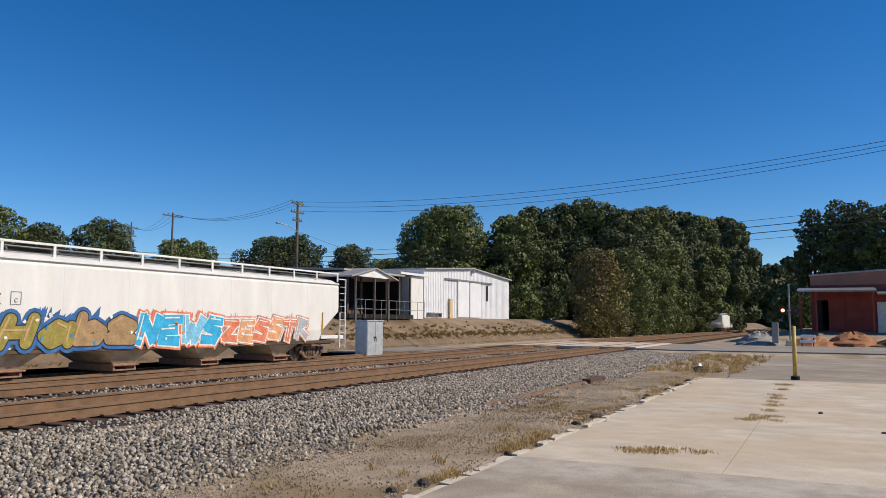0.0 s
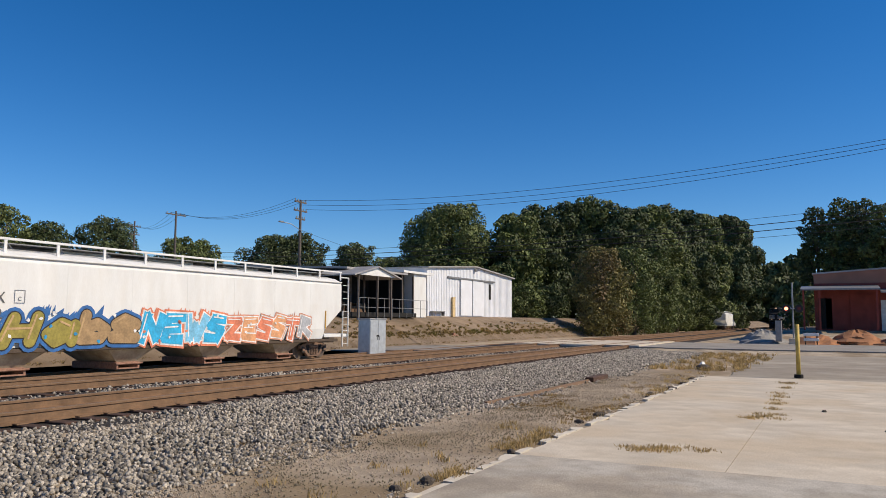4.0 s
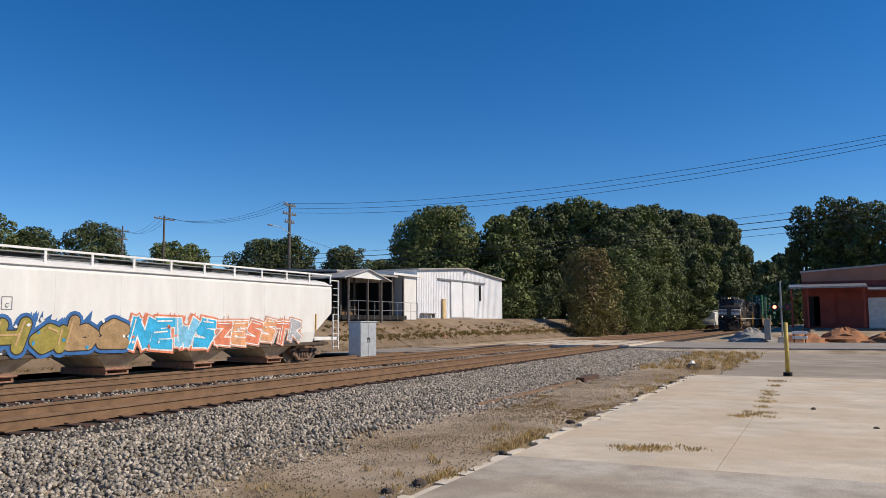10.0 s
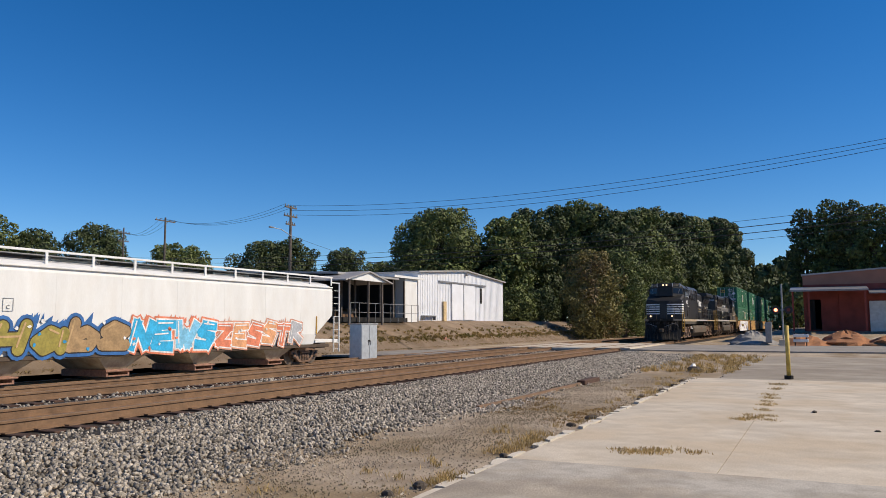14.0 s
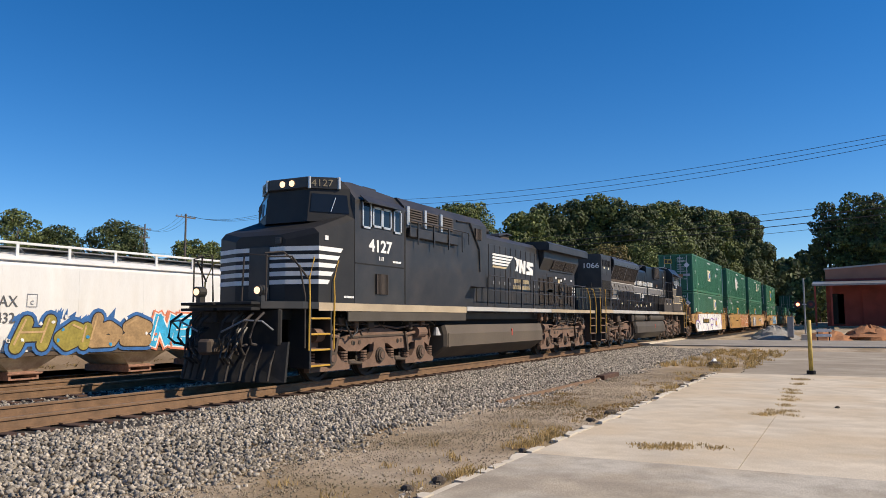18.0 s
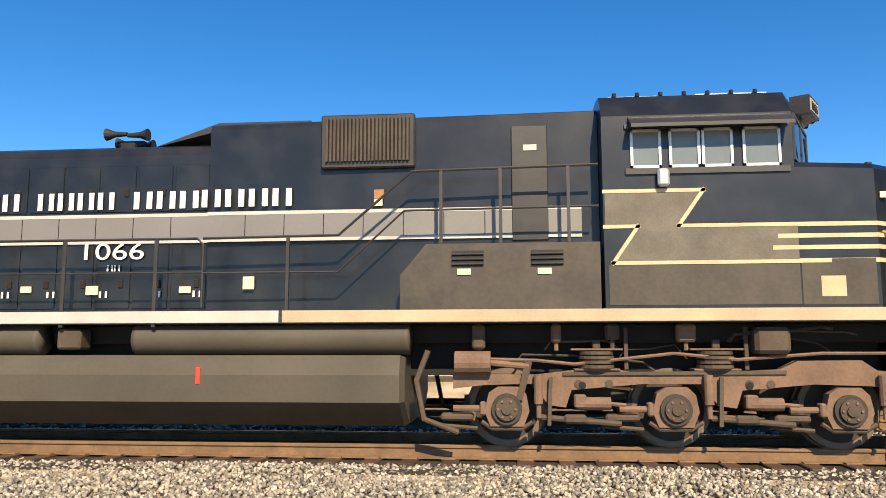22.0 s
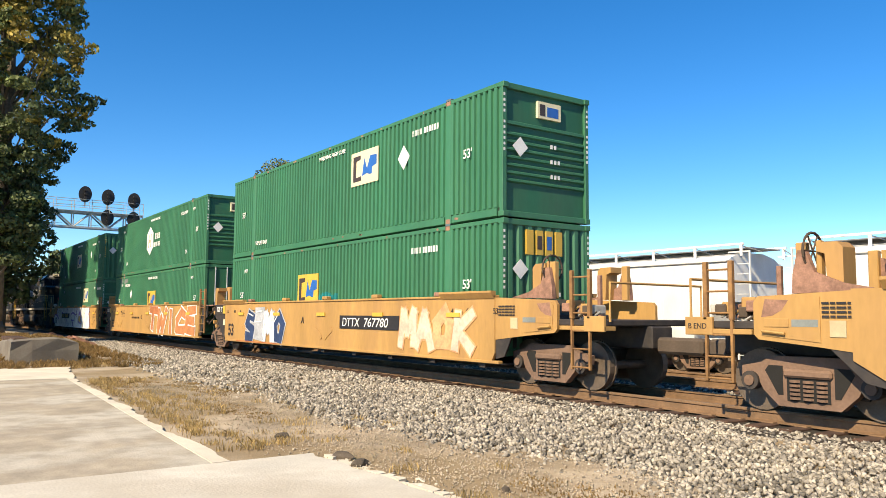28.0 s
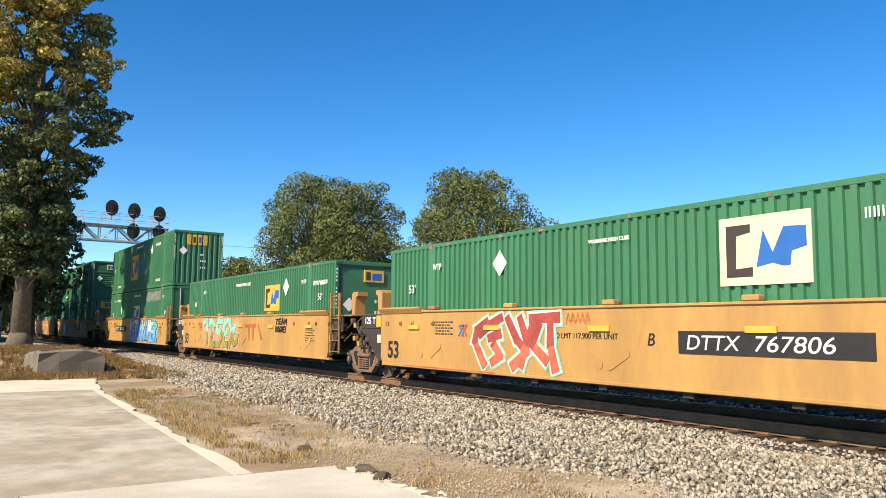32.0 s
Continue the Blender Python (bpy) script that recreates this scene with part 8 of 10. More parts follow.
def well_car(left, right, number="", letter="", colour="orange"):
    """One unit of an articulated well car; ends 'draw' (coupler) or 'joint'."""
    W = thing("well_car", "yellow articulated well car unit with sprayed graffiti", "rail car", "well cars of the train")
    m = M[colour]
    zt, zb = 1.78, 0.42
    for s in (-1, 1):
        y = s * 1.47
        part("side_sill", G().prism(([(-0.62, zt), (-0.62, 0.84), (0.1, zb)] if left == "draw" else [(-0.2, zt), (-0.2, 0.62), (-0.08, zb)]) + [(15.98, zb), (16.1, 0.62), (16.1, zt)], y, y - s * 0.06, "y"), m, W, "long side sill in wagon yellow")
        part("top_chord", G().box(-0.2, 16.1, y + s * 0.035, y - s * 0.14, zt, zt + 0.05, 0.01), m, W)
        part("bottom_chord", G().box(-0.1, 16.25, y + s * 0.025, y - s * 0.10, zb - 0.02, zb + 0.045, 0.01), m, W)
        for a, b in ((-0.2, 1.9), (14.2, 16.1)):
            part("end_ledge", G().prism([(y + s * 0.11, zt + 0.14), (y + s * 0.11, zt + 0.1), (y + s * 0.02, zt - 0.02), (y - s * 0.03, zt + 0.05), (y - s * 0.03, zt + 0.14)], a, b), m, W)
        for x in (0.9, 2.2, 5.2, 8.1, 11.0, 13.9, 15.2):
            part("lift_pad", G().box(x, x + 0.30, y + s * 0.05, y - s * 0.12, zt + 0.05, zt + 0.15, 0.02), M["castcol"] if x in (2.2, 13.9) else m, W)
        for x in (13.8, 14.55) if letter == "B1" and s < 0 else (1.66, 2.48, 7.8, 8.45, 13.8, 14.55):
            d = 0.18 if x in (1.66, 7.8, 13.8) else -0.18
            u, n_ = (0.86, -0.5) if d > 0 else (0.86, 0.5), 8
            ring = [(x + u[0] * a_ - u[1] * b_, 0.86 + u[1] * a_ + u[0] * b_) for a_, b_ in [(0.22 + 0.085 * math.cos(k * math.pi / n_ - math.pi / 2), 0.085 * math.sin(k * math.pi / n_ - math.pi / 2)) for k in range(n_ + 1)] + [(-0.22 - 0.085 * math.cos(k * math.pi / n_ - math.pi / 2), -0.085 * math.sin(k * math.pi / n_ - math.pi / 2)) for k in range(n_ + 1)]]
            part("rib_pad", G().prism(ring, y + s * 0.014, y, "y"), m, W, "slanting flat oval pad")
        for x in (14.4,) if letter == "B1" and s < 0 else (1.25, 4.5, 7.75, 11.05, 14.4):
            part("reflector", G().box(x, x + 0.52, y + s * 0.042, y, 1.36, 1.46), M["logo_y"], W, "bright yellow reflector strip")
    if letter != "B1":
        part("warning_strip", G().box(1.1, 4.9, -1.497, -1.494, 0.425, 0.46), PAINT["rust"], W, "rust-red strip of warning text")
    if right == "joint":
        for z in (1.36, 0.94):
            part("reflector", G().box(16.14, 16.36, -1.452, -1.44, z, z + 0.24), M["logo_y"], W, "yellow reflector square")
    part("well_floor", G().box(-0.1, 16.25, -1.4, 1.4, 0.38, 0.41), M["castend"], W)
    for k in range(9):
        part("cross_member", G().box(0.3 + 1.9 * k, 0.5 + 1.9 * k, -1.4, 1.4, 0.30, 0.38), M["castend"], W)
    for e, kind, x, d in ((0, left, -0.2, -1), (1, right, 16.1, 1)):
        part("end_bulkhead", G().prism([(x, 0.75), (x, zt), (x - d * 0.12, zt), (x - d * 0.12, 0.6)], -1.42, 1.42, "y"), M["castend"], W)
        part("end_slope", G().prism([(x, 0.75), (x + d * 0.95, 1.20), (x + d * 1.15, 1.20), (x + d * 1.15, 1.42), (x, zt)], -0.72, 0.72, "y"), M["castend"], W, "dark sloping end casting")
        for yy in (-1.44, 1.40):
            part("end_web", G().prism([(x, 0.50), (x + d * 0.28, 0.56), (x + d * (0.62 if d > 0 else 0.95), 1.18), (x + d * (0.95 if d > 0 else 1.2), 1.28), (x + d * (0.95 if d > 0 else 1.2), 1.70), (x, zt - 0.02)], yy, yy + 0.04, "y"), M["castend"], W, "black sloping end web")
        if kind != "draw":
            part("end_grating", G().box(x, x + d * 1.35, -1.35, 1.35, 1.72, 1.77, 0.01), M["castcol"], W, "rusty grating over the articulated joint")
        for yy in (-1.05, 0.85):
            part("guide", G().prism([(x + d * 0.72, zt - 0.02), (x + d * 0.72, 2.38), (x + d * 0.80, 2.46), (x + d * 1.10, 2.46), (x + d * 1.10, 2.34), (x + d * 0.98, 2.30), (x + d * 0.94, zt - 0.02)], yy, yy + 0.34, "y"), m, W, "yellow container guide")
        if kind == "draw":
            xe = x + d * 3.05
            part("end_platform", G().box(x + d * 0.1, xe, -1.4, 1.4, 1.22, 1.34, 0.02), M["castend"], W)
            for yy in (-1.45, 1.38):
                part("end_side", G().prism([(x, 0.9), (x + d * 0.9, 1.0), (x + d * 1.78, 1.08), (x + d * 1.85, 1.15), (x + d * 1.85, 1.62), (x + d * 1.78, 1.70), (x, zt)], yy, yy + 0.07, "y"), m, W, "yellow end side plate")
                o = yy - 0.012 if yy < 0 else yy + 0.07
                part("raised_panel", G().prism([(x + d * 0.85, 1.06), (x + d * 1.72, 1.14), (x + d * 1.76, 1.60), (x + d * 1.70, 1.66), (x + d * 0.85, 1.68)], o, o + 0.012, "y"), m, W)
                if yy < 0:
                    g = G()
                    for k in range(4):
                        bars(g, x + (d * 0.82 if d < 0 else 0.12), o - 0.004, 1.58 - 0.06 * k, (0.10, 0.07, 0.13, 0.09, 0.06), 0.028, 0.6, 0.003)
                    tagged(part("data_lettering", g, PAINT["black"], W), kind="stuff")
                    part("rust_patch", G().prism([(x + d * 1.72, 1.40), (x + d * 1.66, 1.66), (x + d * 1.30, 1.64), (x + d * 1.40, 1.50), (x + d * 1.55, 1.42)], o - 0.002, o + 0.004, "y"), M["castcol"], W, "rust-red worn patch")
                part("inspection_cover", G().box(x + d * 1.3, x + d * 1.68, o - 0.012, o + 0.024, 1.26, 1.38, 0.006), m, W)
                part("data_plate", G().box(x + d * 0.88, x + d * 1.26, o - 0.004, o + 0.016, 1.27, 1.37), M["patch"], W)
                part("handle_bar", G().tube([(x + d * 1.7, o - 0.03, 1.2), (x + d * 1.35, o - 0.03, 1.17)], 0.022, 6), m, W)
                part("label_plate", G().box(x + d * 0.5, x + d * 0.72, o - 0.001, o + 0.014, 1.14, 1.36), M["cream"], W)
                part("side_gusset", G().prism([(x + d * 0.2, zt), (x + d * 1.42, zt - 0.04), (x + d * 1.40, 2.02), (x + d * 1.32, 2.36), (x + d * 1.20, 2.36), (x + d * 1.08, 2.04), (x + d * 0.7, 1.88)], yy * 0.80, yy * 0.80 + 0.09, "y"), M["castcol"], W, "worn sloping bulkhead gusset")
                part("guide_post", G().box(x + d * 1.24, x + d * 1.40, yy * 0.74, yy * 0.74 + 0.12, 1.74, 2.48, 0.015), m, W)
            for k in range(8):
                rr = random.Random(k + 5)
                xx, zz, w_ = x + d * (1.95 + 0.09 * k), 1.36 + 0.30 * rr.random(), 0.06 + 0.07 * rr.random()
                part("valve", G().box(xx - w_, xx + w_, -1.25 - 0.1 * rr.random(), -1.0, zz - 0.07, zz + 0.1, 0.02).tube([(xx, -1.2, zz), (xx + 0.1, -1.3, zz - 0.1), (xx + 0.22, -1.28, zz - 0.02)], 0.02, 6), M[("castcol", "orange", "grime", "rubble")[k % 4]], W)
            part("grab_post", G().box(x + d * 1.98, x + d * 2.06, -0.5, -0.42, 1.3, 2.2, 0.01), M["castcol"], W)
            part("end_step", G().box(x + d * 1.9, xe, -1.44, -1.15, 1.14, 1.22, 0.01), m, W)
            part("end_sill", G().box(xe - d * 0.5, xe, -1.46, -1.40, 1.12, 1.40, 0.01), m, W, "yellow end sill plate")
            if d < 0:
                letters("marking", "B END", PAINT["black"], W, xe + 0.06, -1.462, 1.22, 0.12)
            part("draft_sill", G().box(x, xe + d * 0.1, -0.3, 0.3, 0.80, 1.22, 0.03), M["castend"], W)
            part("knuckle", G().box(xe + d * 0.1, xe + d * (1.1 if d > 0 else 0.5), -0.2, 0.14, 0.72, 1.02, 0.05), M["grime"], W)
            ladder(W, xe - d * 0.4 - (0.45 if d > 0 else 0.05), -1.42, 0.42, 2.25)
            part("end_rail", G().tube([(xe, -1.3, 1.3), (xe, -1.3, 2.0), (xe, 1.3, 2.0), (xe, 1.3, 1.3)], 0.025, 6), m, W)
            bw_ = G().tube([(x + d * 1.2, -0.95 + 0.27 * math.cos(k * math.pi / 9), 2.35 + 0.27 * math.sin(k * math.pi / 9)) for k in range(19)], 0.02, 6)
            for k in range(3):
                bw_.tube([(x + d * 1.2, -0.95 + 0.26 * math.cos(k * math.pi / 3), 2.35 + 0.26 * math.sin(k * math.pi / 3)), (x + d * 1.2, -0.95 - 0.26 * math.cos(k * math.pi / 3), 2.35 - 0.26 * math.sin(k * math.pi / 3))], 0.014, 6)
            part("brake_wheel", bw_, M["grime"], W, "hand-brake wheel")
            part("brake_stand", G().box(x + d * 1.06, x + d * 1.14, -1.0, -0.86, 1.34, 2.5, 0.02), m, W)
            well_truck(W, x + d * 1.25)
        else:
            if e == 1:
                rj = random.Random(int(len(letter) * 7 + 3))
                for k in range(12):
                    xx, zz = 16.7 + 1.7 * rj.random(), rj.uniform(0.85, 1.6)
                    part("brake_hose", G().tube([(xx, -1.25, zz), (xx + 0.15, -1.3, zz - 0.15), (xx + 0.35, -1.3, zz - 0.05), (xx + 0.45, -1.2, zz + 0.1)], 0.022, 6), M["castend" if k % 2 else "grime"], W)
                    part("bracket", G().box(xx - 0.06, xx + 0.06, -1.34, -1.2, zz - 0.08, zz + 0.06, 0.015), M["orange" if k % 3 == 0 else "grime"], W)
                well_truck(W, 17.78)
                ladder(W, 16.32, -1.50, 0.62, 2.42, 0.58)
            else:
                part("number_panel", G().box(-1.35, -0.22, -1.46, -1.44, 1.38, 1.76), M["castend"], W)
                letters("marking", "125", M["signwhite"], W, -1.17, -1.461, 1.50, 0.25, bold=0.006)
                letters("marking", "T", M["signwhite"], W, -0.70, -1.461, 1.50, 0.25, bold=0.006)
                part("reflector", G().box(-0.48, -0.24, -1.468, -1.46, 1.42, 1.72), M["logo_y"], W)
                part("label_plate", G().box(-0.42, -0.24, -1.462, -1.44, 0.98, 1.20), M["logo_w"], W)
    y = -1.472
    letters("marking", "53", PAINT["black"], W, 0.18, y - (0.012 if letter == "B1" else 0), 0.62, 0.60, bold=0.016, label="large black 53")
    for t_, x in (("53", 0.05), ("48", 0.75), ("45", 1.35), ("40", 2.3), ("40", 13.3), ("45", 14.55), ("48", 15.1), ("53", 16.05)):
        letters("marking", t_, PAINT["black"], W, x, y, 1.44, 0.17)
    for x in (1.95, 15.1):
        g = G()
        for k in range(5):
            bars(g, x + 0.55 if x < 5 else 14.35, y + 0.001, 1.52 - 0.07 * k if x < 5 else 1.28 - 0.085 * k, (0.12, 0.07, 0.15, 0.10, 0.06, 0.12)[k % 2:], 0.03, 0.9, 0.002)
        tagged(part("data_lettering", g, PAINT["black"], W), kind="stuff")
    if number:
        bx, style = {"B6": 9.8, "A3": 9.2, "A4": 3.1}.get(letter, 3.0), "w"
        if letter == "B1":
            style = "y"
        part("number_field", G().box(bx, bx + 3.15, y - 0.020, y, 1.02, 1.38), PAINT["black"], W)
        lm = M["signwhite"] if style == "w" else M["logo_y"]
        letters("marking", "DTTX", lm, W, bx + 0.14, y - 0.0205, 1.085, 0.33, shear=0.16, sx=1.12, label="reporting mark")
        letters("marking", number, lm, W, bx + 1.36, y - 0.0205, 1.085, 0.33, shear=0.16, sx=1.28, label="car number")
    if letter:
        letters("marking", letter[0], PAINT["black"], W, {"B6": 9.12, "C2": 6.75}.get(letter, 6.62), y - 0.008, 1.13, 0.30, shear=0.2)
    return W


def consist(k, s0, left, right, number, letter, top, bottom):
    w = rolling(well_car(left, right, number, letter), s0)
    if bottom:
        rolling(bottom, s0, z=Z_WELL)
    if top:
        rolling(top, s0, z=Z_WELL + CH + 0.035)
    return w


y_w = -1.476
# first unit: white panel with purple drawing
u = consist(1, 294.30, "draw", "joint", "766899", "B1",
            container("green", (("logo", 7.28, 1.10, 1.49, 0.93, "logo_w"), HC(7.25), *TXT53, NUM(12.46), ("diamond", 12.15, 1.77, 0.22), ARR("DA", 2.36, 0.56, 0.24), ARR("DA", 13.5, 0.56, 0.24), ARR("WTP", 1.35, 2.42), ARR("WTP", 14.25, 2.42), ("door", "EMHU 262844")), False, False, "ribs"),
            container("greenP", (("logo", 10.15, 1.60, 1.49, 0.93, "logo_w"), HC(7.25), *TXT53, ARR("WTP", 2.36, 2.38), ARR("WTP", 13.55, 2.42), SER("EMHU 643812", 14.5, 2.36), ("door", "EMHU 643812")), False, True))
o = 0.15
g = G().prism([(x + o, z) for x, z in ((-0.60, 0.80), (-0.70, 0.95), (-0.62, 1.08), (-0.45, 1.18), (0.04, 1.28), (0.62, 1.22), (0.63, 1.6), (0.72, 1.77), (12.95, 1.77), (13.1, 1.56), (13.05, 1.36), (13.25, 1.06), (13.25, 0.75), (13.36, 0.44), (0.12, 0.44))], y_w - 0.003, y_w, "y")
part("white_panel", g, PAINT["white"], u, "wide white sprayed panel")
part("white_panel", G().box(0.1, 13.4, -1.4985, -1.494, 0.40, 0.465), PAINT["white"], u)
for pl, ww in (([(-0.58, 0.62), (-0.71, 0.93), (-0.46, 1.17), (0.04, 1.27), (0.75, 1.18), (1.2, 1.04), (1.41, 0.95)], 0.09), ([(0.90, 1.74), (0.66, 1.58), (0.70, 1.3), (1.0, 1.14), (1.41, 0.98)], 0.10), ([(2.87, 1.4), (3.1, 1.36), (3.28, 1.18)], 0.16),
               ([(5.12, 1.74), (4.97, 1.48), (4.53, 1.25)], 0.06), ([(4.53, 1.01), (4.98, 0.87), (5.3, 0.6), (5.4, 0.47)], 0.06),
               ([(6.58, 1.26), (7.11, 1.41), (7.75, 1.39), (8.3, 1.29), (8.64, 1.32), (8.74, 1.5), (8.78, 1.74)], 0.10), ([(8.02, 1.36), (8.0, 1.1), (7.99, 0.87)], 0.07), ([(8.0, 0.85), (7.6, 0.91), (7.25, 0.88), (6.85, 0.94)], 0.08), ([(6.9, 0.9), (7.3, 0.74), (7.42, 0.56), (7.75, 0.47)], 0.09), ([(7.2, 0.84), (7.45, 0.66)], 0.18),
               ([(9.42, 0.91), (9.55, 1.25), (9.72, 1.42), (9.88, 1.46), (10.12, 1.35), (10.3, 1.02), (10.42, 0.75), (10.26, 0.69), (9.9, 0.76), (9.56, 0.82), (9.42, 0.91)], 0.10), ([(9.72, 1.36), (9.9, 1.40), (10.1, 1.26)], 0.16),
               ([(13.0, 1.74), (13.14, 1.56), (13.02, 1.40), (13.2, 1.1), (13.28, 0.8), (13.36, 0.48)], 0.10), ([(12.98, 1.36), (13.12, 1.22), (13.2, 1.0)], 0.16)):
    part("spray_paint", stroke(G(), smoothed([(x + o, z) for x, z in pl]), ww, y_w - 0.008), PAINT["purple"], u)
part("spray_paint", G().prism([(x + o, z) for x, z in smoothed([(9.5, 0.93), (9.62, 1.12), (9.9, 1.22), (10.15, 1.1), (10.3, 0.92), (10.34, 0.76), (9.9, 0.80), (9.5, 0.93)])[:-1]], y_w - 0.0145, y_w - 0.003, "y"), M["logo_y"], u, "dull gold oval")
for x, z, w in ((0.82, 1.62, 0.3), (1.5, 1.6, 0.35), (1.2, 1.42, 0.25), (5.0, 1.68, 0.9), (9.0, 1.66, 0.7), (8.6, 1.30, 0.9), (8.7, 1.16, 0.6), (11.4, 1.66, 0.25), (11.35, 1.38, 0.4)):
    g = G()
    bars(g, x + o, y_w - 0.004, z, (0.12, 0.07, 0.15, 0.10)[:max(2, int(w * 4))], 0.05, 0.5, 0.003)
    tagged(part("data_lettering", g, M["rustnote"] if x > 8 else M["castcol"], u), kind="stuff")
# second unit
u = consist(2, 314.03, "joint", "joint", "", "C2",
            container("green", (("hex", 7.25, 1.60), HC(7.3), *TXT53, SER("HGIU 647844", 12.47), ARR("DA", 13.34, 0.58, 0.24), ARR("DA", 2.4, 0.58, 0.24), ARR("WTP", 14.28, 2.42), ARR("WTP", 1.5, 2.42)), False, True),
            container("green", (("logo", 7.17, 1.06, 1.45, 0.93, "logo_y"), HC(7.2), *TXT53, SER("EMHU 270860", 2.34, 2.33), ("diamond", 3.74, 1.91, 0.22), ARR("WTP", 1.5, 2.36), ARR("WTP", 14.28, 2.36), ("patch", 1.2, 3.0, 2.56, 2.78, "patch")), True))
letters("marking", "LD LMT 118,200 PER UNIT", PAINT["black"], u, 4.8, -1.476, 1.14, 0.14)
graffiti(u, [GL[c] for c in "TWICE"], 8.2, 0.46, 7.5, 1.30, y_w, "white", ("brick2", "brick", "brick", "brick", "brick"), None, 0.12, 0.36)
# third unit
u = consist(3, 333.48, "joint", "draw", "767780", "A3",
            container("green", (*TXT53, ("logo", 9.4, 1.50, 1.5, 0.95, "logo_w"), HC(7.3), ARR("TOP LIFT ONLY", 2.25, 0.35, 0.19), NUM(12.6), ("diamond", 12.2, 1.9)), False, True),
            container("green", (*TXT53, ARR("WTP", 1.25, 2.35), ("logo", 5.95, 1.15, 1.45, 0.95, "logo_y"), ("patch", 7.4, 8.6, 1.0, 1.5, "teal"), NUM(12.6)), False, False, "ribs", "logo_y"))
graffiti(u, [GL[c] for c in "SEMO"], 1.9, 0.46, 3.3, 1.1, y_w, "silver", ("navy", "silver", "white"), "white", 0.1, 0.3)
graffiti(u, [GL[c] for c in "MAOK"], 12.3, 0.60, 3.0, 1.0, y_w, "peach", ("pale", "pale", "peach"), None, 0.1, 0.24)
# fourth unit: blue letters
u = consist(4, 357.6, "draw", "joint", "767806", "A4",
            container("green", (*TXT53[:1], ("logo", 6.17, 0.69, 1.78, 1.50, "logo_y"), ("patch", 8.0, 9.95, 1.15, 1.85, "teal"), HC(7.4), ("diamond", 11.41, 2.24, 0.24), NUM(12.24), ARR("TOP LIFT ONLY", 12.49, 0.35, 0.19), ARR("TOP LIFT ONLY", 2.17, 0.35, 0.19)), False, False, "ribs", "logo_y"),
            container("green", (*TXT53, ("logo", 7.33, 1.10, 1.49, 0.93, "logo_w"), HC(7.28), SER("EMHU 265542", 2.29), ("diamond", 3.69, 1.84, 0.22), ARR("WTP", 1.5, 2.36), ARR("WTP", 14.3, 2.36), ("patch", 10.5, 13.9, 2.23, 2.76, "patch")), True))
rr = random.Random(9)
for x0, x1 in ((7.4, 10.5), (10.6, 14.1)):
    top = [(x0 + (x1 - x0) * i / 12, 1.72 - rr.uniform(0, 0.16)) for i in range(13)]
    bot = [(x0 + (x1 - x0) * i / 12 + 0.15, 0.46 + rr.uniform(0, 0.1)) for i in range(13)]
    tagged(part("spray_paint", G().prism(top + bot[::-1], y_w + 0.001, y_w + 0.004, "y"), PAINT["blue"], u), kind="stuff")
graffiti(u, [GL[c] for c in "RETOR"], 7.4, 0.48, 3.1, 1.22, y_w, "black", ("sky", "sky", "white", "blue", "sky"), "white", 0.12, 0.20, None, "blue")
graffiti(u, [GL[c] for c in "KOMER"], 10.55, 0.48, 3.5, 1.22, y_w, "black", ("sky", "blue", "white", "sky", "teal"), "white", 0.12, 0.22, None, "blue")
# fifth unit: single container, green-gold letters
u = consist(5, 377.12, "joint", "joint", "", "C5", None,
            container("green", (("text", "53'", 1.0, 1.74, 0.29), ("text", "53'", 14.9, 1.72, 0.29), HC(6.85, 2.45), ("logo", 10.15, 1.42, 1.47, 0.94, "logo_y"), ("diamond", 12.2, 2.24, 0.27), ARR("WTP", 2.35, 2.27, 0.22), SER("EMHU 686574", 14.5, 2.2), ARR("WTP", 13.55, 2.27, 0.22)), False, False, "panel", "logo_y"))
rr = random.Random(4)
top = [(2.85 + 0.36 * i, 1.76 - rr.uniform(0, 0.1)) for i in range(15)]
bot = [(3.0 + 0.35 * i, 0.44 + rr.uniform(0, 0.1)) for i in range(15)]
tagged(part("spray_paint", G().prism(top + bot[::-1], y_w + 0.001, y_w + 0.004, "y"), PAINT["peach2"], u), kind="stuff")
sprayed(u, [[(3.2, 1.5), (3.5, 1.64), (3.74, 1.62), (3.66, 0.62)], [(4.0, 1.46), (4.42, 1.60), (4.70, 1.48), (4.5, 1.12), (4.2, 0.64), (4.75, 0.62)], [(5.8, 1.60), (5.2, 1.60), (5.08, 1.25), (5.6, 1.15), (5.70, 0.9), (5.4, 0.64), (4.98, 0.64)],
            [(6.55, 1.62), (6.2, 1.56), (5.98, 1.1), (6.1, 0.66), (6.5, 0.64)], [(6.05, 1.12), (6.45, 1.15)], [(6.85, 1.60), (6.95, 1.15), (7.3, 0.68)], [(7.48, 1.42), (7.1, 1.05), (6.78, 0.66)], [(7.3, 0.70), (7.66, 0.78), (7.72, 1.02)]],
        y_w, (("white", 0.33), ("maroon", 0.29), ("mint", 0.24)), ("olive", 0.24, 1.08))
g = G()
g.box(8.5, 9.72, y_w - 0.004, y_w, 1.36, 1.5)
for x in (8.92, 9.38):
    g.box(x, x + 0.16, y_w - 0.004, y_w, 0.88, 1.36)
g.prism([(9.88, 1.5), (10.06, 1.5), (10.50, 0.90), (10.32, 0.90)], y_w - 0.004, y_w, "y")
part("faded_logo", g, PAINT["rust"], u, "faded red-brown company mark")
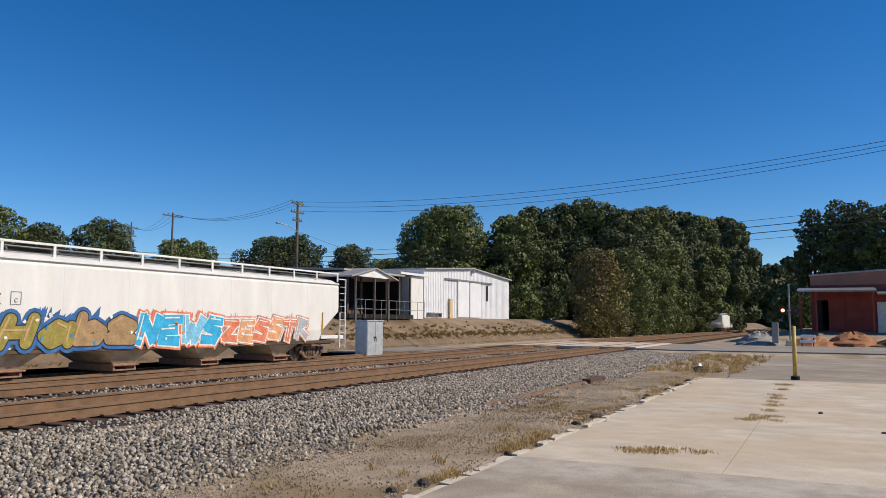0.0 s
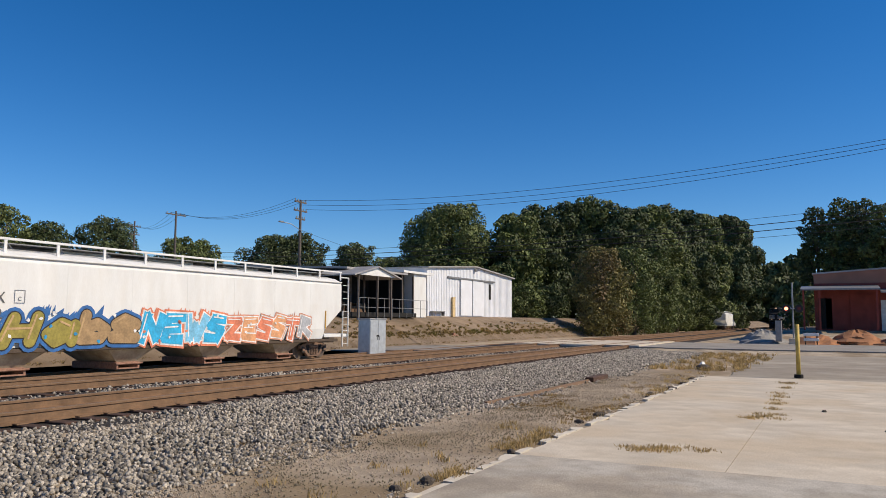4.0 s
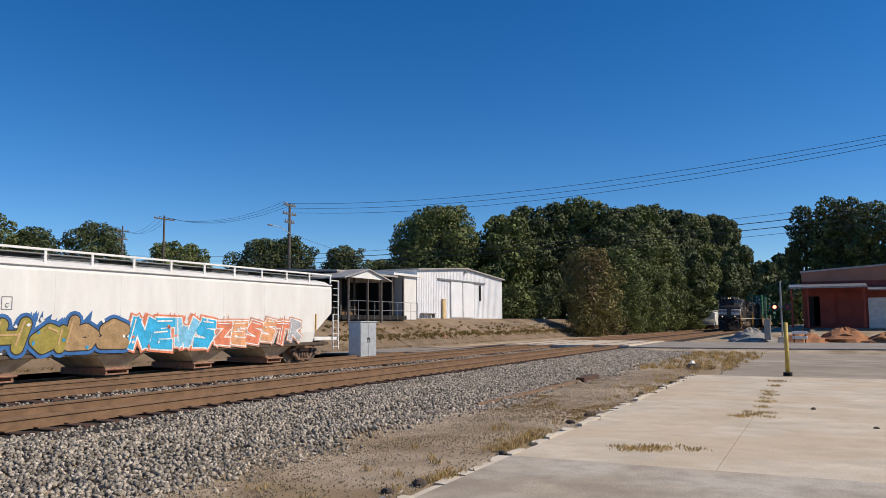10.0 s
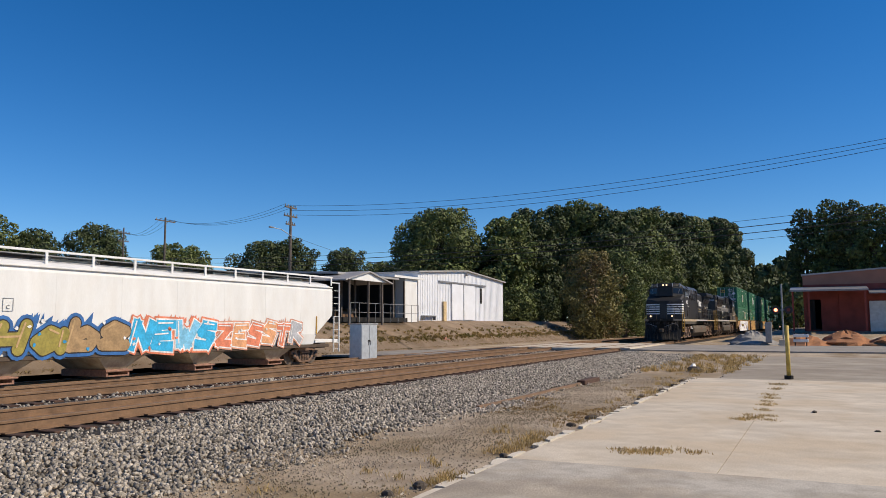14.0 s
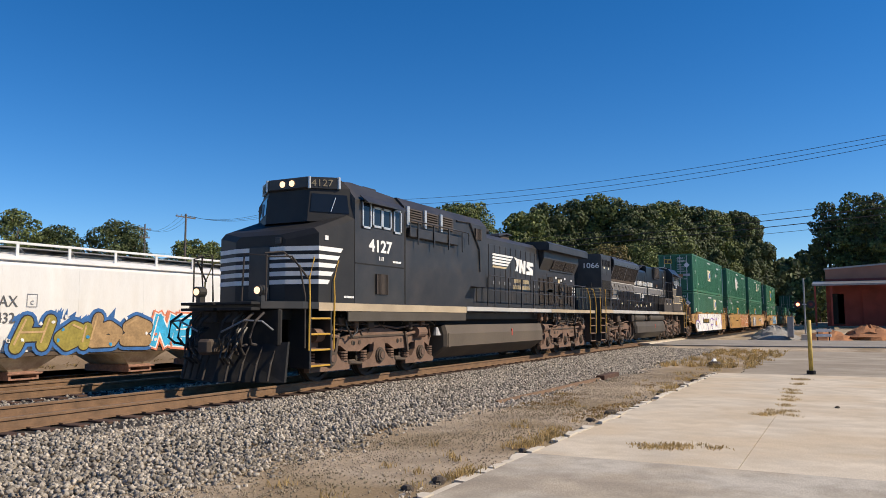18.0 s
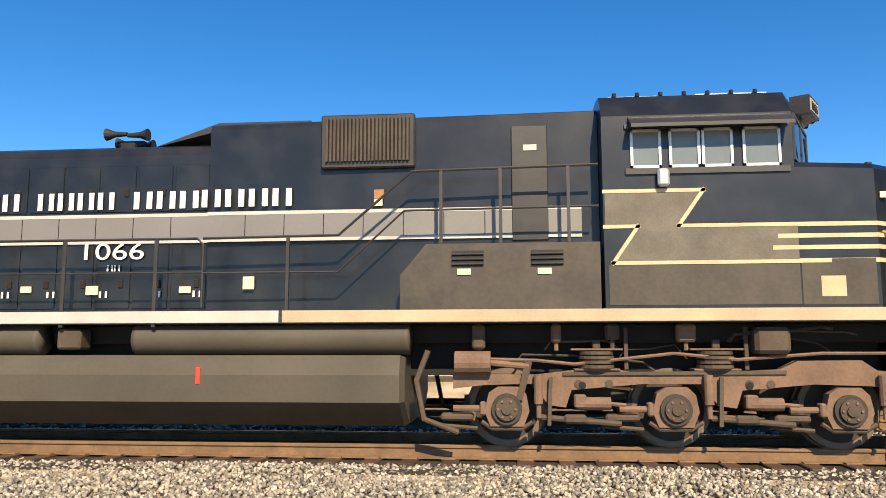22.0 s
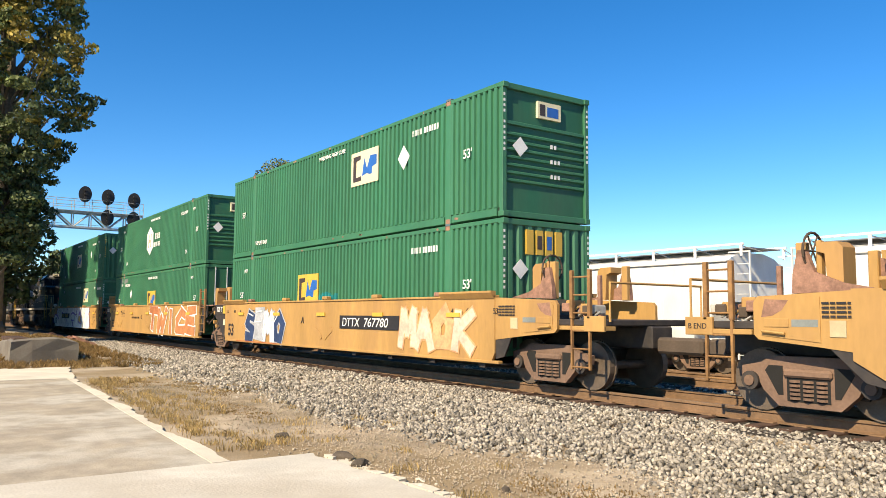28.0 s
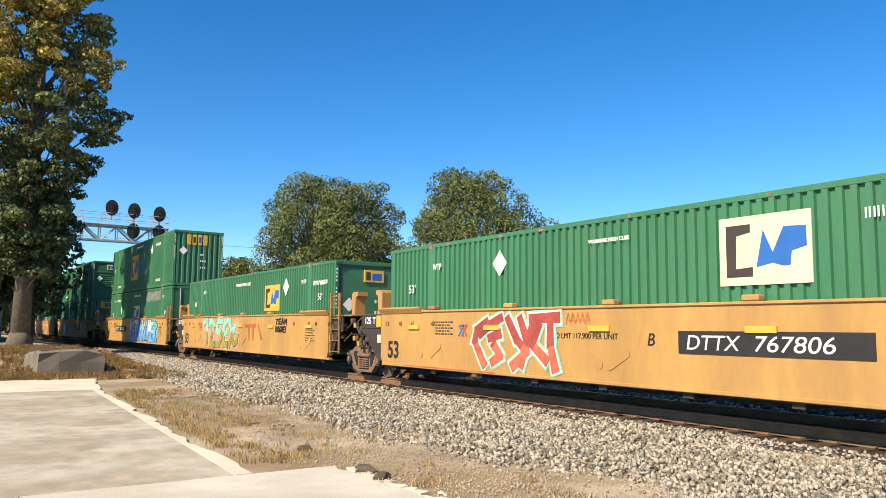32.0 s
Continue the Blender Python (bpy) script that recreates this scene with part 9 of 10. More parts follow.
GL["G"] = [[(0.9, 0.85), (0.5, 1.0), (0.08, 0.6), (0.25, 0.08), (0.7, 0.0), (0.92, 0.4), (0.55, 0.45)]]
GL["!"] = [[(0.4, 1.0), (0.32, 0.35)], [(0.3, 0.06), (0.31, 0.0)]]
for k in range(2):
    graffiti(u, [GL[c] for c in ("TEAM", "ROGUE!")[k]], 11.75, 1.46 - 0.26 * k, 1.05, 0.22, y_w, "black", ("black",), None, 0.1, 0.036)
# sixth unit: single container, red letters
u = consist(6, 396.76, "joint", "draw", "767806", "B6", None,
            container("green", (("text", "53'", 0.95, 1.74, 0.29), HC(7.57, 2.46, 0.10), ("logo", 10.5, 1.53, 1.54, 1.06, "logo_w"), ("diamond", 4.82, 2.27, 0.25), ARR("WTP", 2.1, 2.27, 0.22), NUM(12.8)), False, False, "panel", "logo_y"))
sprayed(u, [[(4.6, 1.54), (4.23, 1.35), (4.15, 1.1), (4.5, 0.62)], [(5.1, 1.62), (4.75, 1.48), (4.35, 1.28)], [(4.7, 1.19), (5.05, 1.28)], [(4.8, 0.68), (5.08, 0.82), (4.85, 1.05)], [(5.34, 1.60), (5.63, 1.18), (5.95, 0.92), (5.5, 0.62)], [(5.75, 1.60), (6.0, 1.08)],
            [(6.15, 1.5), (5.76, 0.66)], [(6.1, 1.60), (6.9, 1.62)], [(6.68, 1.5), (6.68, 1.08), (6.82, 0.62)], [(6.34, 1.46), (6.12, 1.08), (6.55, 0.78)]], y_w, (("mint", 0.34), ("paleline", 0.27), ("red", 0.20)), ("brick3", 0.20, 0.98))
for x, mm in ((3.5, "navy2"), (3.62, "red")):
    tagged(part("spray_paint", blade(G(), [(x, 1.22), (x + 0.2, 1.46), (x + 0.19, 1.45), (x + 0.02, 1.44), (x + 0.2, 1.22)], 0.04, y_w), PAINT[mm], u), kind="stuff")
for k in range(5):
    x = 7.12 + 0.13 * k
    tagged(part("spray_paint", stroke(G(), [(x, 1.50 + 0.03 * (k % 2)), (x + 0.06, 1.70), (x + 0.12, 1.52), (x + 0.02, 1.60)], 0.022, y_w), PAINT["rust"], u), kind="stuff")
letters("marking", "LD LMT 117,900 PER UNIT", PAINT["black"], u, 6.75, y_w - 0.002, 1.22, 0.15)
# seventh unit follows out of the far woods
consist(7, 420.75, "draw", "joint", "", "", container("greenD", TXT53, False), container("green", TXT53, True))


# ---- covered hoppers on the siding ----
def hopper(full=True):
    """A white four-bay covered hopper, 23.6 m long; x from 0 to its right-hand end."""
    h = thing("covered_hopper", "white four-bay covered hopper wagon on the siding", "rail car", "hopper wagons on the siding")
    L_ = 23.6
    def ring(x, low=0.92):
        pr = [(-1.05, low), (-1.50, low + 0.06), (-1.60, max(1.5, low + 0.1)), (-1.62, 2.7), (-1.61, 3.72), (-1.56, 3.90), (-1.20, 4.08), (-0.55, 4.22)]
        return [(x, y, z) for y, z in pr] + [(x, -y, z) for y, z in pr[::-1]]
    part("body", G().loft([ring(0.95, 2.35), ring(2.35, 1.32), ring(2.45, 0.94), ring(L_ - 2.45, 0.94), ring(L_ - 2.35, 1.32), ring(L_ - 0.95, 2.35)]), M["white"], h, "white steel hopper body with sloping ends")
    for s in (-1, 1):
        part("eave_strip", G().box(0.95, L_ - 0.95, s * 1.55, s * 1.66, 3.86, 3.93, 0.015), M["white"], h)
        for k in range(1, 8):
            x = 0.95 + (L_ - 1.9) * k / 8
            part("weld_seam", G().prism([(s * (a + o), z) for a, z, o in ((1.60, 1.5, 0.004), (1.62, 2.7, 0.004), (1.61, 3.72, 0.004), (1.61, 3.72, -0.02), (1.60, 1.5, -0.02))], x, x + 0.02), M["white"], h)
    for s in (0, 1):
        f = lambda x: x if s == 0 else L_ - x
        part("end_platform", G().box(f(0.1), f(2.2), -1.45, 1.45, 1.05, 1.22, 0.02), M["white"], h)
        part("end_sill", G().box(f(0.0), f(2.8), -0.3, 0.3, 0.75, 1.10, 0.03), M["grime"], h)
        part("knuckle", G().box(f(-0.55), f(0.0), -0.17, 0.17, 0.72, 1.0, 0.04), M["grime"], h)
        for y in (-1.5, 1.5):
            l = part("ladder", G().box(f(0.12), f(0.17), y - 0.03, y + 0.03, 0.55, 4.2).box(f(0.62), f(0.67), y - 0.03, y + 0.03, 0.55, 2.4), M["white"], h)
            for k in range(10):
                part("rung", G().tube([(f(0.14), y, 0.7 + 0.34 * k), (f(0.64), y, 0.7 + 0.34 * k)], 0.014, 6), M["white"], l)
            part("end_post", G().box(f(0.12), f(0.95), y - 0.02, y + 0.02, 4.15, 4.2), M["white"], h)
    for s in (-1, 1):
        part("side_sill", G().box(1.2, L_ - 1.2, s * 1.44, s * 1.60, 0.84, 0.98, 0.02), M["grime"], h, "rust-stained side sill")
        rw = part("roof_walk_rail", G().box(0.5, L_ - 0.5, s * 1.26, s * 1.32, 4.42, 4.50, 0.01), M["white"], h, "white rail of the roof walkway")
        for k in range(13):
            x = 0.6 + (L_ - 1.2) * k / 12
            part("walk_post", G().box(x - 0.05, x + 0.05, s * 1.27, s * 1.31, 4.02, 4.42), M["white"], rw)
            part("walk_brace", G().tube([(x, s * 1.28, 4.40), (x + 0.5, s * 0.9, 4.18)], 0.02, 5), M["steel"], rw)
    part("roof_walk", G().box(0.5, L_ - 0.5, -0.9, 0.9, 4.34, 4.37), M["steel"], h, "dark grating of the roof walkway")
    for k in range(5):
        part("roof_hatch", G().box(2.5 + 4.2 * k, 4.9 + 4.2 * k, -0.4, 0.4, 4.2, 4.33, 0.03), M["white"], h)
    for xc in (4.8, 9.4, 13.8, 18.5):
        b = part("bay", G().loft([[(xc - 1.15, -1.42, 0.90), (xc + 1.15, -1.42, 0.90), (xc + 1.15, 1.42, 0.90), (xc - 1.15, 1.42, 0.90)], [(xc - 0.42, -1.05, 0.36), (xc + 0.42, -1.05, 0.36), (xc + 0.42, 1.05, 0.36), (xc - 0.42, 1.05, 0.36)]]), M["baypaint"], h, "tapering rust-stained hopper bay")
        part("outlet_gate", G().box(xc - 0.5, xc + 0.5, -1.15, 1.15, 0.26, 0.36, 0.015), M["castcol"], h, "rusty outlet gate")
        part("gate_frame", G().box(xc - 0.52, xc - 0.44, -1.2, 1.2, 0.10, 0.34).box(xc + 0.44, xc + 0.52, -1.2, 1.2, 0.10, 0.34).box(xc - 0.44, xc + 0.44, -1.2, -1.12, 0.10, 0.15), M["castcol"], b)
        part("gate_shaft", G().tube([(xc - 0.6, -1.25, 0.3), (xc + 0.6, -1.25, 0.3)], 0.035, 6), M["castcol"], b)
    for x in (2.6, L_ - 2.6):
        well_truck(h, x)
    return h


M["baypaint"] = mat("dusty_bay_paint", (0.40, 0.33, 0.24), 0.85, var=0.2, scale=1.5, fine=14, dirt=0.6, dirt_col=(0.17, 0.10, 0.06))
def bars_g(x, y, z):
    g = G()
    bars(g, x, y, z, (0.12, 0.1, 0.08), 0.08, 0.4)
    return g


hop_a = hopper()
hop_a.matrix_world = pose(34.7 - 23.6, TY3, RZ3)
yh = -1.635
for word, x0, w, line, fill, hi, cloud, z0, hh in (("Hab2", 4.0, 5.3, "black", ("olive", "olive", "tan2", "tan2"), "tan", "navy2", 1.0, 1.2), ("NEWS", 9.3, 4.5, "white", ("cyan", "cyan", "sky", "cyan"), "white", "salmon", 0.98, 1.25),
                                            ("ZESSTR", 13.9, 6.0, "white", ("salmon", "peach", "salmon", "peach", "salmon", "silver"), "white", "pink", 1.02, 1.10)):
    graffiti(hop_a, [GL[c] for c in word], x0, z0, w, hh, yh, line, fill, hi, 0.15, {"H": 0.42, "N": 0.36, "Z": 0.29}[word[0]], cloud, None, word[0] == "H")
    rs = random.Random(x0)
    g = G()
    for k in range(int(w * 5)):
        x, z, q = x0 + w * rs.random(), z0 + hh * rs.uniform(0.86, 1.02), rs.uniform(0.05, 0.16)
        g.prism([(x - q, z - 0.1), (x + q * 0.8, z - 0.12), (x + q * rs.uniform(0, 1.5), z + rs.uniform(0.05, 0.24))], yh - 0.0004 * (k % 12) - 0.0006, yh, "y")
    tagged(part("spray_paint", g, PAINT[cloud], hop_a), kind="stuff")
rr = random.Random(12)
for k in range(26):
    x = 3.8 + 16.0 * rr.random()
    z = 1.05 + rr.uniform(0, 1.2)
    g = G().prism([(x + rr.uniform(0.03, 0.09) * math.cos(a), z + rr.uniform(0.03, 0.09) * math.sin(a)) for a in [i * math.pi / 4 for i in range(8)]], yh - 0.034, yh, "y")
    tagged(part("spray_paint", g, PAINT["white" if k % 3 else ("cyan2" if x < 9 else "salmon")], hop_a), kind="stuff")
M["stencil"] = mat("grey_stencil", (0.10, 0.10, 0.105), 0.7, var=0.15, scale=4)
letters("marking", "PAX", M["stencil"], hop_a, 3.35, yh, 2.42, 0.50, sx=0.9, label="grey reporting mark")
letters("marking", "0432", M["stencil"], hop_a, 3.30, yh, 1.92, 0.46, sx=0.9, label="grey wagon number")
for k in range(3):
    part("small_lettering", bars_g(4.1, yh, 1.72 - 0.15 * k), M["steel"], hop_a)
part("yellow_handle", G().box(21.2, 21.27, yh - 0.02, yh, 1.5, 2.4), M["yellow"], hop_a)
part("small_box_mark", G().box(4.5, 4.86, yh - 0.003, yh, 2.42, 2.436).box(4.5, 4.86, yh - 0.003, yh, 2.82, 2.836).box(4.5, 4.516, yh - 0.003, yh, 2.436, 2.82).box(4.844, 4.86, yh - 0.003, yh, 2.436, 2.82), M["steel"], hop_a)
letters("marking", "C", M["steel"], hop_a, 4.62, yh, 2.50, 0.18)
hop_b = hopper()
hop_b.matrix_world = pose(34.7 - 48.4, TY3, RZ3)
for x in (34.7 - 73.2, 34.7 - 98.0, 196.0):
    copy_thing(hop_b, pose(x, TY3, RZ3))


# ---- buildings, poles and line-side things ----
def warehouse():
    b = thing("warehouse", "white ribbed-steel warehouse with large sliding doors", "building")
    z0, ze, zp, x0, x1, yf, yb = 1.7, 6.95, 7.72, 71.6, 95.7, 38.0, 62.0
    xm = (x0 + x1) / 2
    part("front_wall", G().prism([(x0, z0), (x1, z0), (x1, ze), (xm, zp), (x0, ze)], yf, yf + 0.2, "y"), M["siding"], b, "white ribbed front wall")
    for k in range(60):
        x = x0 + 0.2 + k * 0.4
        top = ze + (zp - ze) * (1 - abs(x - xm) / (xm - x0)) - 0.15
        part("wall_rib", G().box(x, x + 0.07, yf - 0.035, yf, z0 + 0.2, top), M["siding"], b)
    part("side_wall", G().box(x0, x0 + 0.2, yf + 0.2, yb, z0, ze), M["siding"], b)
    part("side_wall", G().box(x1 - 0.2, x1, yf + 0.2, yb, z0, ze), M["siding"], b)
    part("back_wall", G().box(x0 + 0.2, x1 - 0.2, yb - 0.2, yb, z0, ze), M["siding"], b)
    for s in (0, 1):
        a, c = (x0 - 0.3, xm) if s == 0 else (x1 + 0.3, xm)
        part("roof_slope", G().prism([(a, ze - 0.02), (c, zp + 0.0), (c, zp + 0.14), (a, ze + 0.12)], yf - 0.35, yb + 0.3, "y"), M["roofmetal"], b)
    for k, x in enumerate((79.6, 82.9)):
        d = part("sliding_door", G().box(x, x + 3.2, yf - 0.13, yf - 0.05, z0 + 0.25, 6.1, 0.02), M["siding"], b, "tall white sliding door")
        part("door_edge", G().box(x, x + 0.1, yf - 0.15, yf - 0.13, z0 + 0.25, 6.1), M["steel"], d)
    part("door_track", G().box(76.4, 89.6, yf - 0.2, yf - 0.02, 6.12, 6.3), M["steel"], b)
    part("side_door", G().box(88.0, 88.5, yf - 0.08, yf - 0.02, 4.0, 5.9), M["dark"], b, "narrow dark opening")
    part("yellow_post", G().box(77.3, 77.9, yf - 0.3, yf - 0.1, z0 + 0.1, 4.0), mat("cream_door", (0.66, 0.48, 0.25), 0.7), b)
    part("flood_lamp", G().box(83.4, 83.8, yf - 0.4, yf - 0.04, 7.2, 7.5, 0.05), M["steel"], b)
    # white end bay and dock canopy
    part("end_bay", G().box(67.75, 70.3, yf - 0.6, yb - 10, z0, 6.05), M["white"], b, "white painted end bay")
    part("canopy_edge", G().prism([(yf - 0.9, 6.05), (yf - 0.9, 6.28), (yf + 8, 6.95), (yf + 8, 6.7)], 65.1, 71.5), M["white"], b, "white canopy edge over the dock")
    part("dock_bench", G().box(72.2, 75.0, yf - 0.5, yf - 0.05, 2.3, 2.4).box(72.3, 72.4, yf - 0.45, yf - 0.1, 1.9, 2.3).box(74.8, 74.9, yf - 0.45, yf - 0.1, 1.9, 2.3), M["steel"], b)
    s = thing("open_shed", "dark open timber shed with a small white gable", "shed")
    part("roof", G().prism([(36.6, 5.75), (36.6, 5.92), (56, 6.7), (56, 6.5)], 54.5, 65.05), M["roofmetal"], s)
    # Walls and floor near-black: the shed's inner shade is put into their colour.
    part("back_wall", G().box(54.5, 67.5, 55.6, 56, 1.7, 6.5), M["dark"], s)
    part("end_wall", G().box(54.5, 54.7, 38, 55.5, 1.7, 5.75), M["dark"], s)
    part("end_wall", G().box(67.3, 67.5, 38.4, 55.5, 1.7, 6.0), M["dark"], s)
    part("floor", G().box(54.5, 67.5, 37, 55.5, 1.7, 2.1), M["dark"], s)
    # Added partition; its black stands for the deep shade behind the posts.
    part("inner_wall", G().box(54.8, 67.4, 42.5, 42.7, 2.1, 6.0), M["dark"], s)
    for x in (56.0, 58.2, 60.4, 62.6, 65.0, 67.2):
        part("post", G().box(x, x + 0.16, 37.2, 37.36, 2.1, 5.75), M["wood"], s)
    for x, y in ((57.5, 40), (59, 41), (61.2, 40.5), (63.5, 41.5)):
        part("stored_board", G().box(x, x + 1.8, y, y + 0.9, 2.1, 2.9 + 0.2 * math.sin(x), 0.02), mat("stacked_timber", (0.16, 0.09, 0.05), 0.9), s)
    part("gable", G().prism([(52.9, 5.15), (59.4, 5.15), (56.2, 5.88)], 34.6, 34.7, "y"), M["white"], s, "small white gable")
    for a, c in ((52.4, 56.2), (60.0, 56.2)):
        part("porch_roof", G().prism([(a, 5.03), (c, 5.89), (c, 6.0), (a, 5.14)], 34.4, 38.5, "y"), M["roofmetal"], s)
    for x in (53.4, 56.4, 58.7):
        part("porch_post", G().box(x, x + 0.14, 34.7, 34.84, 1.4, 5.15), M["wood"], s)
    f = thing("railing", "grey pipe railing in front of the shed", "railing")
    for k in range(10):
        x = 55 + 1.35 * k
        part("post", G().tube([(x, 35.6, 1.6), (x, 35.6, 3.3)], 0.03, 6), M["steel"], f)
    for z in (2.5, 3.3):
        part("rail", G().tube([(55, 35.6, z), (67.2, 35.6, z)], 0.025, 6), M["steel"], f)


def red_building():
    b = thing("red_building", "low red-painted brick building with a porch roof", "building")
    part("wall", G().box(80, 110, -26, 1.45, 0.4, 5.0), M["redbrick"], b, "dull red painted wall")
    part("parapet", G().prism([(-26, 5.0), (1.45, 5.0), (1.45, 5.85), (-26, 7.6)], 80, 110, "x"), M["redroof"], b, "pale red sloping parapet")
    part("coping", G().prism([(-26, 7.6), (1.55, 5.85), (1.55, 5.99), (-26, 7.74)], 79.9, 110.1, "x"), M["roofmetal"], b)
    part("porch_roof", G().prism([(76.6, 4.25), (80, 4.62), (80, 4.78), (76.6, 4.40)], -3.8, 2.5, "y"), M["steel"], b, "grey metal porch roof")
    part("porch_roof", G().prism([(77.6, 4.0), (80, 4.3), (80, 4.42), (77.6, 4.12)], -14, -3.9, "y"), M["steel"], b)
    for y in (2.2, 0.9, -3.6):
        part("porch_post", G().box(76.8, 76.95, y, y + 0.15, 0.7, 4.3), M["redbrick"], b)
    for y in (-1.2, -3.2):
        part("panel", G().box(79.9, 79.99, y, y + 1.7, 0.9, 4.0), M["redbrick"], b)
    part("dark_door", G().box(79.9, 79.99, 0.0, 1.1, 0.8, 3.6), M["dark"], b)
    d = part("shutter_door", G().box(79.85, 79.95, -6.6, -3.95, 0.6, 3.4), M["galv"], b, "grey roller shutter")
    for k in range(9):
        part("shutter_slat", G().box(79.82, 79.85, -6.55, -4.0, 0.7 + 0.3 * k, 0.92 + 0.3 * k), M["galv"], d)


def pole(x, y, top, arms, z=None):
    z = gz(x, y) if z is None else z
    p = thing("utility_pole", "weathered wooden utility pole with crossarms", "utility pole", "utility poles")
    part("pole", G().tube([(x, y, z - 0.3), (x, y, top)], 0.17, 10, 0.11), M["wood"], p)
    for dz, w in arms:
        a = part("crossarm", G().box(x - w, x + w, y - 0.06, y + 0.06, top - dz, top - dz + 0.13), M["wood"], p)
        for k in (-0.9, -0.45, 0.45, 0.9):
            part("insulator", G().tube([(x + k * w, y, top - dz + 0.13), (x + k * w, y, top - dz + 0.33)], 0.05, 8), M["steel"], a)
    return p


def wire(a, b, sag, r=0.015):
    n = 14
    a, b = Vector(a), Vector(b)
    pts = []
    for k in range(n + 1):
        t = k / n
        q = a.lerp(b, t)
        pts.append((q.x, q.y, q.z - sag * 4 * t * (1 - t)))
    w = part("overhead_wire", G().tube(pts, r, 5), M["wire"])
    tagged(w, "thin dark overhead power line", "wire", "overhead wires")


def town_lines():
    A, B, C = (59.6, 45.5, 12.9), (69.4, 72.0, 14.7), (85.7, 97.7, 16.8)
    pole(*A, ((0.25, 0.9), (1.1, 1.0), (1.9, 0.7)))
    pole(*B, ((0.5, 1.6),))
    pole(*C, ((0.9, 1.2), (2.2, 1.0)))
    lamp = thing("street_lamp", "grey street lamp arm on a pole", "street lamp")
    part("arm", G().tube([(59.6, 45.3, 9.9), (58.6, 45.8, 10.5), (57.8, 46.1, 10.6)], 0.035, 6), M["steel"], lamp)
    part("lamp_head", G().box(57.2, 57.8, 46.0, 46.25, 10.55, 10.68, 0.04), M["steel"], lamp)
    for k, o in enumerate((-0.8, 0.0, 0.8)):
        wire((A[0] + o, A[1], A[2] + 0.1), (B[0] + o, B[1], B[2] - 0.2), 1.2)
        wire((B[0] + o, B[1], B[2] - 0.2), (C[0] + o, C[1], C[2] - 0.6), 1.2)
        wire((A[0] + o, A[1], A[2] - 0.1 - 0.35 * k), (47.0, -9.0 + o, 12.0 - 0.32 * k), 1.4)
    for k in range(4):
        wire((59.6, 45.4, 7.9 - 0.42 * k), (66.0, -14.0, 11.0 - 0.55 * k), 0.7, 0.03 if k in (1, 2) else 0.016)
        wire((59.6, 45.4, 7.9 - 0.42 * k), (30.0, 70.0, 8.6 - 0.4 * k), 0.8)
    wire((59.6, 45.4, 10.0), (71.0, 38.2, 6.9), 0.3)
    wire((-72, 4.0, 9.2), (-60, 60, 9.5), 0.8)


def signal_bridge():
    """Cantilever signal mast across the two main tracks."""
    b = thing("signal_bridge", "galvanised cantilever signal bridge with round black signals", "railway signal")
    X, y0, y1, zb, zt = -68.0, 4.4, 16.4, 8.35, 9.55
    for dx in (-0.45, 0.45):
        for dy in (-0.35, 0.35):
            part("mast_leg", G().box(X + dx - 0.06, X + dx + 0.06, 4.8 + dy - 0.06, 4.8 + dy + 0.06, -0.4, zt), M["galv"], b)
        for z in (zb, zt):
            part("chord", G().box(X + dx - 0.06, X + dx + 0.06, y0, y1, z - 0.07, z + 0.07), M["galv"], b)
        n = 9
        for k in range(n):
            a, c = y0 + (y1 - y0) * k / n, y0 + (y1 - y0) * (k + 1) / n
            part("brace", G().tube([(X + dx, a, zb if k % 2 else zt), (X + dx, c, zt if k % 2 else zb)], 0.07, 6), M["galv"], b)
            part("upright", G().box(X + dx - 0.04, X + dx + 0.04, c - 0.04, c + 0.04, zb, zt), M["galv"], b)
            part("rail_post", G().tube([(X + dx * 1.5, c, zt), (X + dx * 1.5, c, zt + 1.05)], 0.025, 5), M["galv"], b)
        for z in (zt + 0.55, zt + 1.05):
            part("walk_rail", G().tube([(X + dx * 1.5, y0, z), (X + dx * 1.5, y1, z)], 0.025, 5), M["galv"], b)
    part("walkway", G().box(X - 0.7, X + 0.7, y0, y1, zt + 0.07, zt + 0.11), M["galv"], b)
    for y, z in ((11.85, 11.05), (13.6, 10.95), (15.65, 10.85), (13.6, 9.25), (15.65, 9.25)):
        pts = [(y + 0.50 * math.cos(a), z + 0.66 * math.sin(a)) for a in [k * math.pi / 10 for k in range(20)]]
        s = part("signal_head", G().prism(pts, X + 0.5, X + 0.6, "x"), M["wire"], b, "round black signal target")
        for dz in (-0.3, 0.0, 0.3):
            part("lens_hood", G().tube([(X + 0.6, y, z + dz), (X + 0.85, y, z + dz)], 0.11, 10), M["wire"], s)
        part("signal_post", G().box(X + 0.4, X + 0.5, y - 0.06, y + 0.06, z - 1.0, z), M["galv"], s)


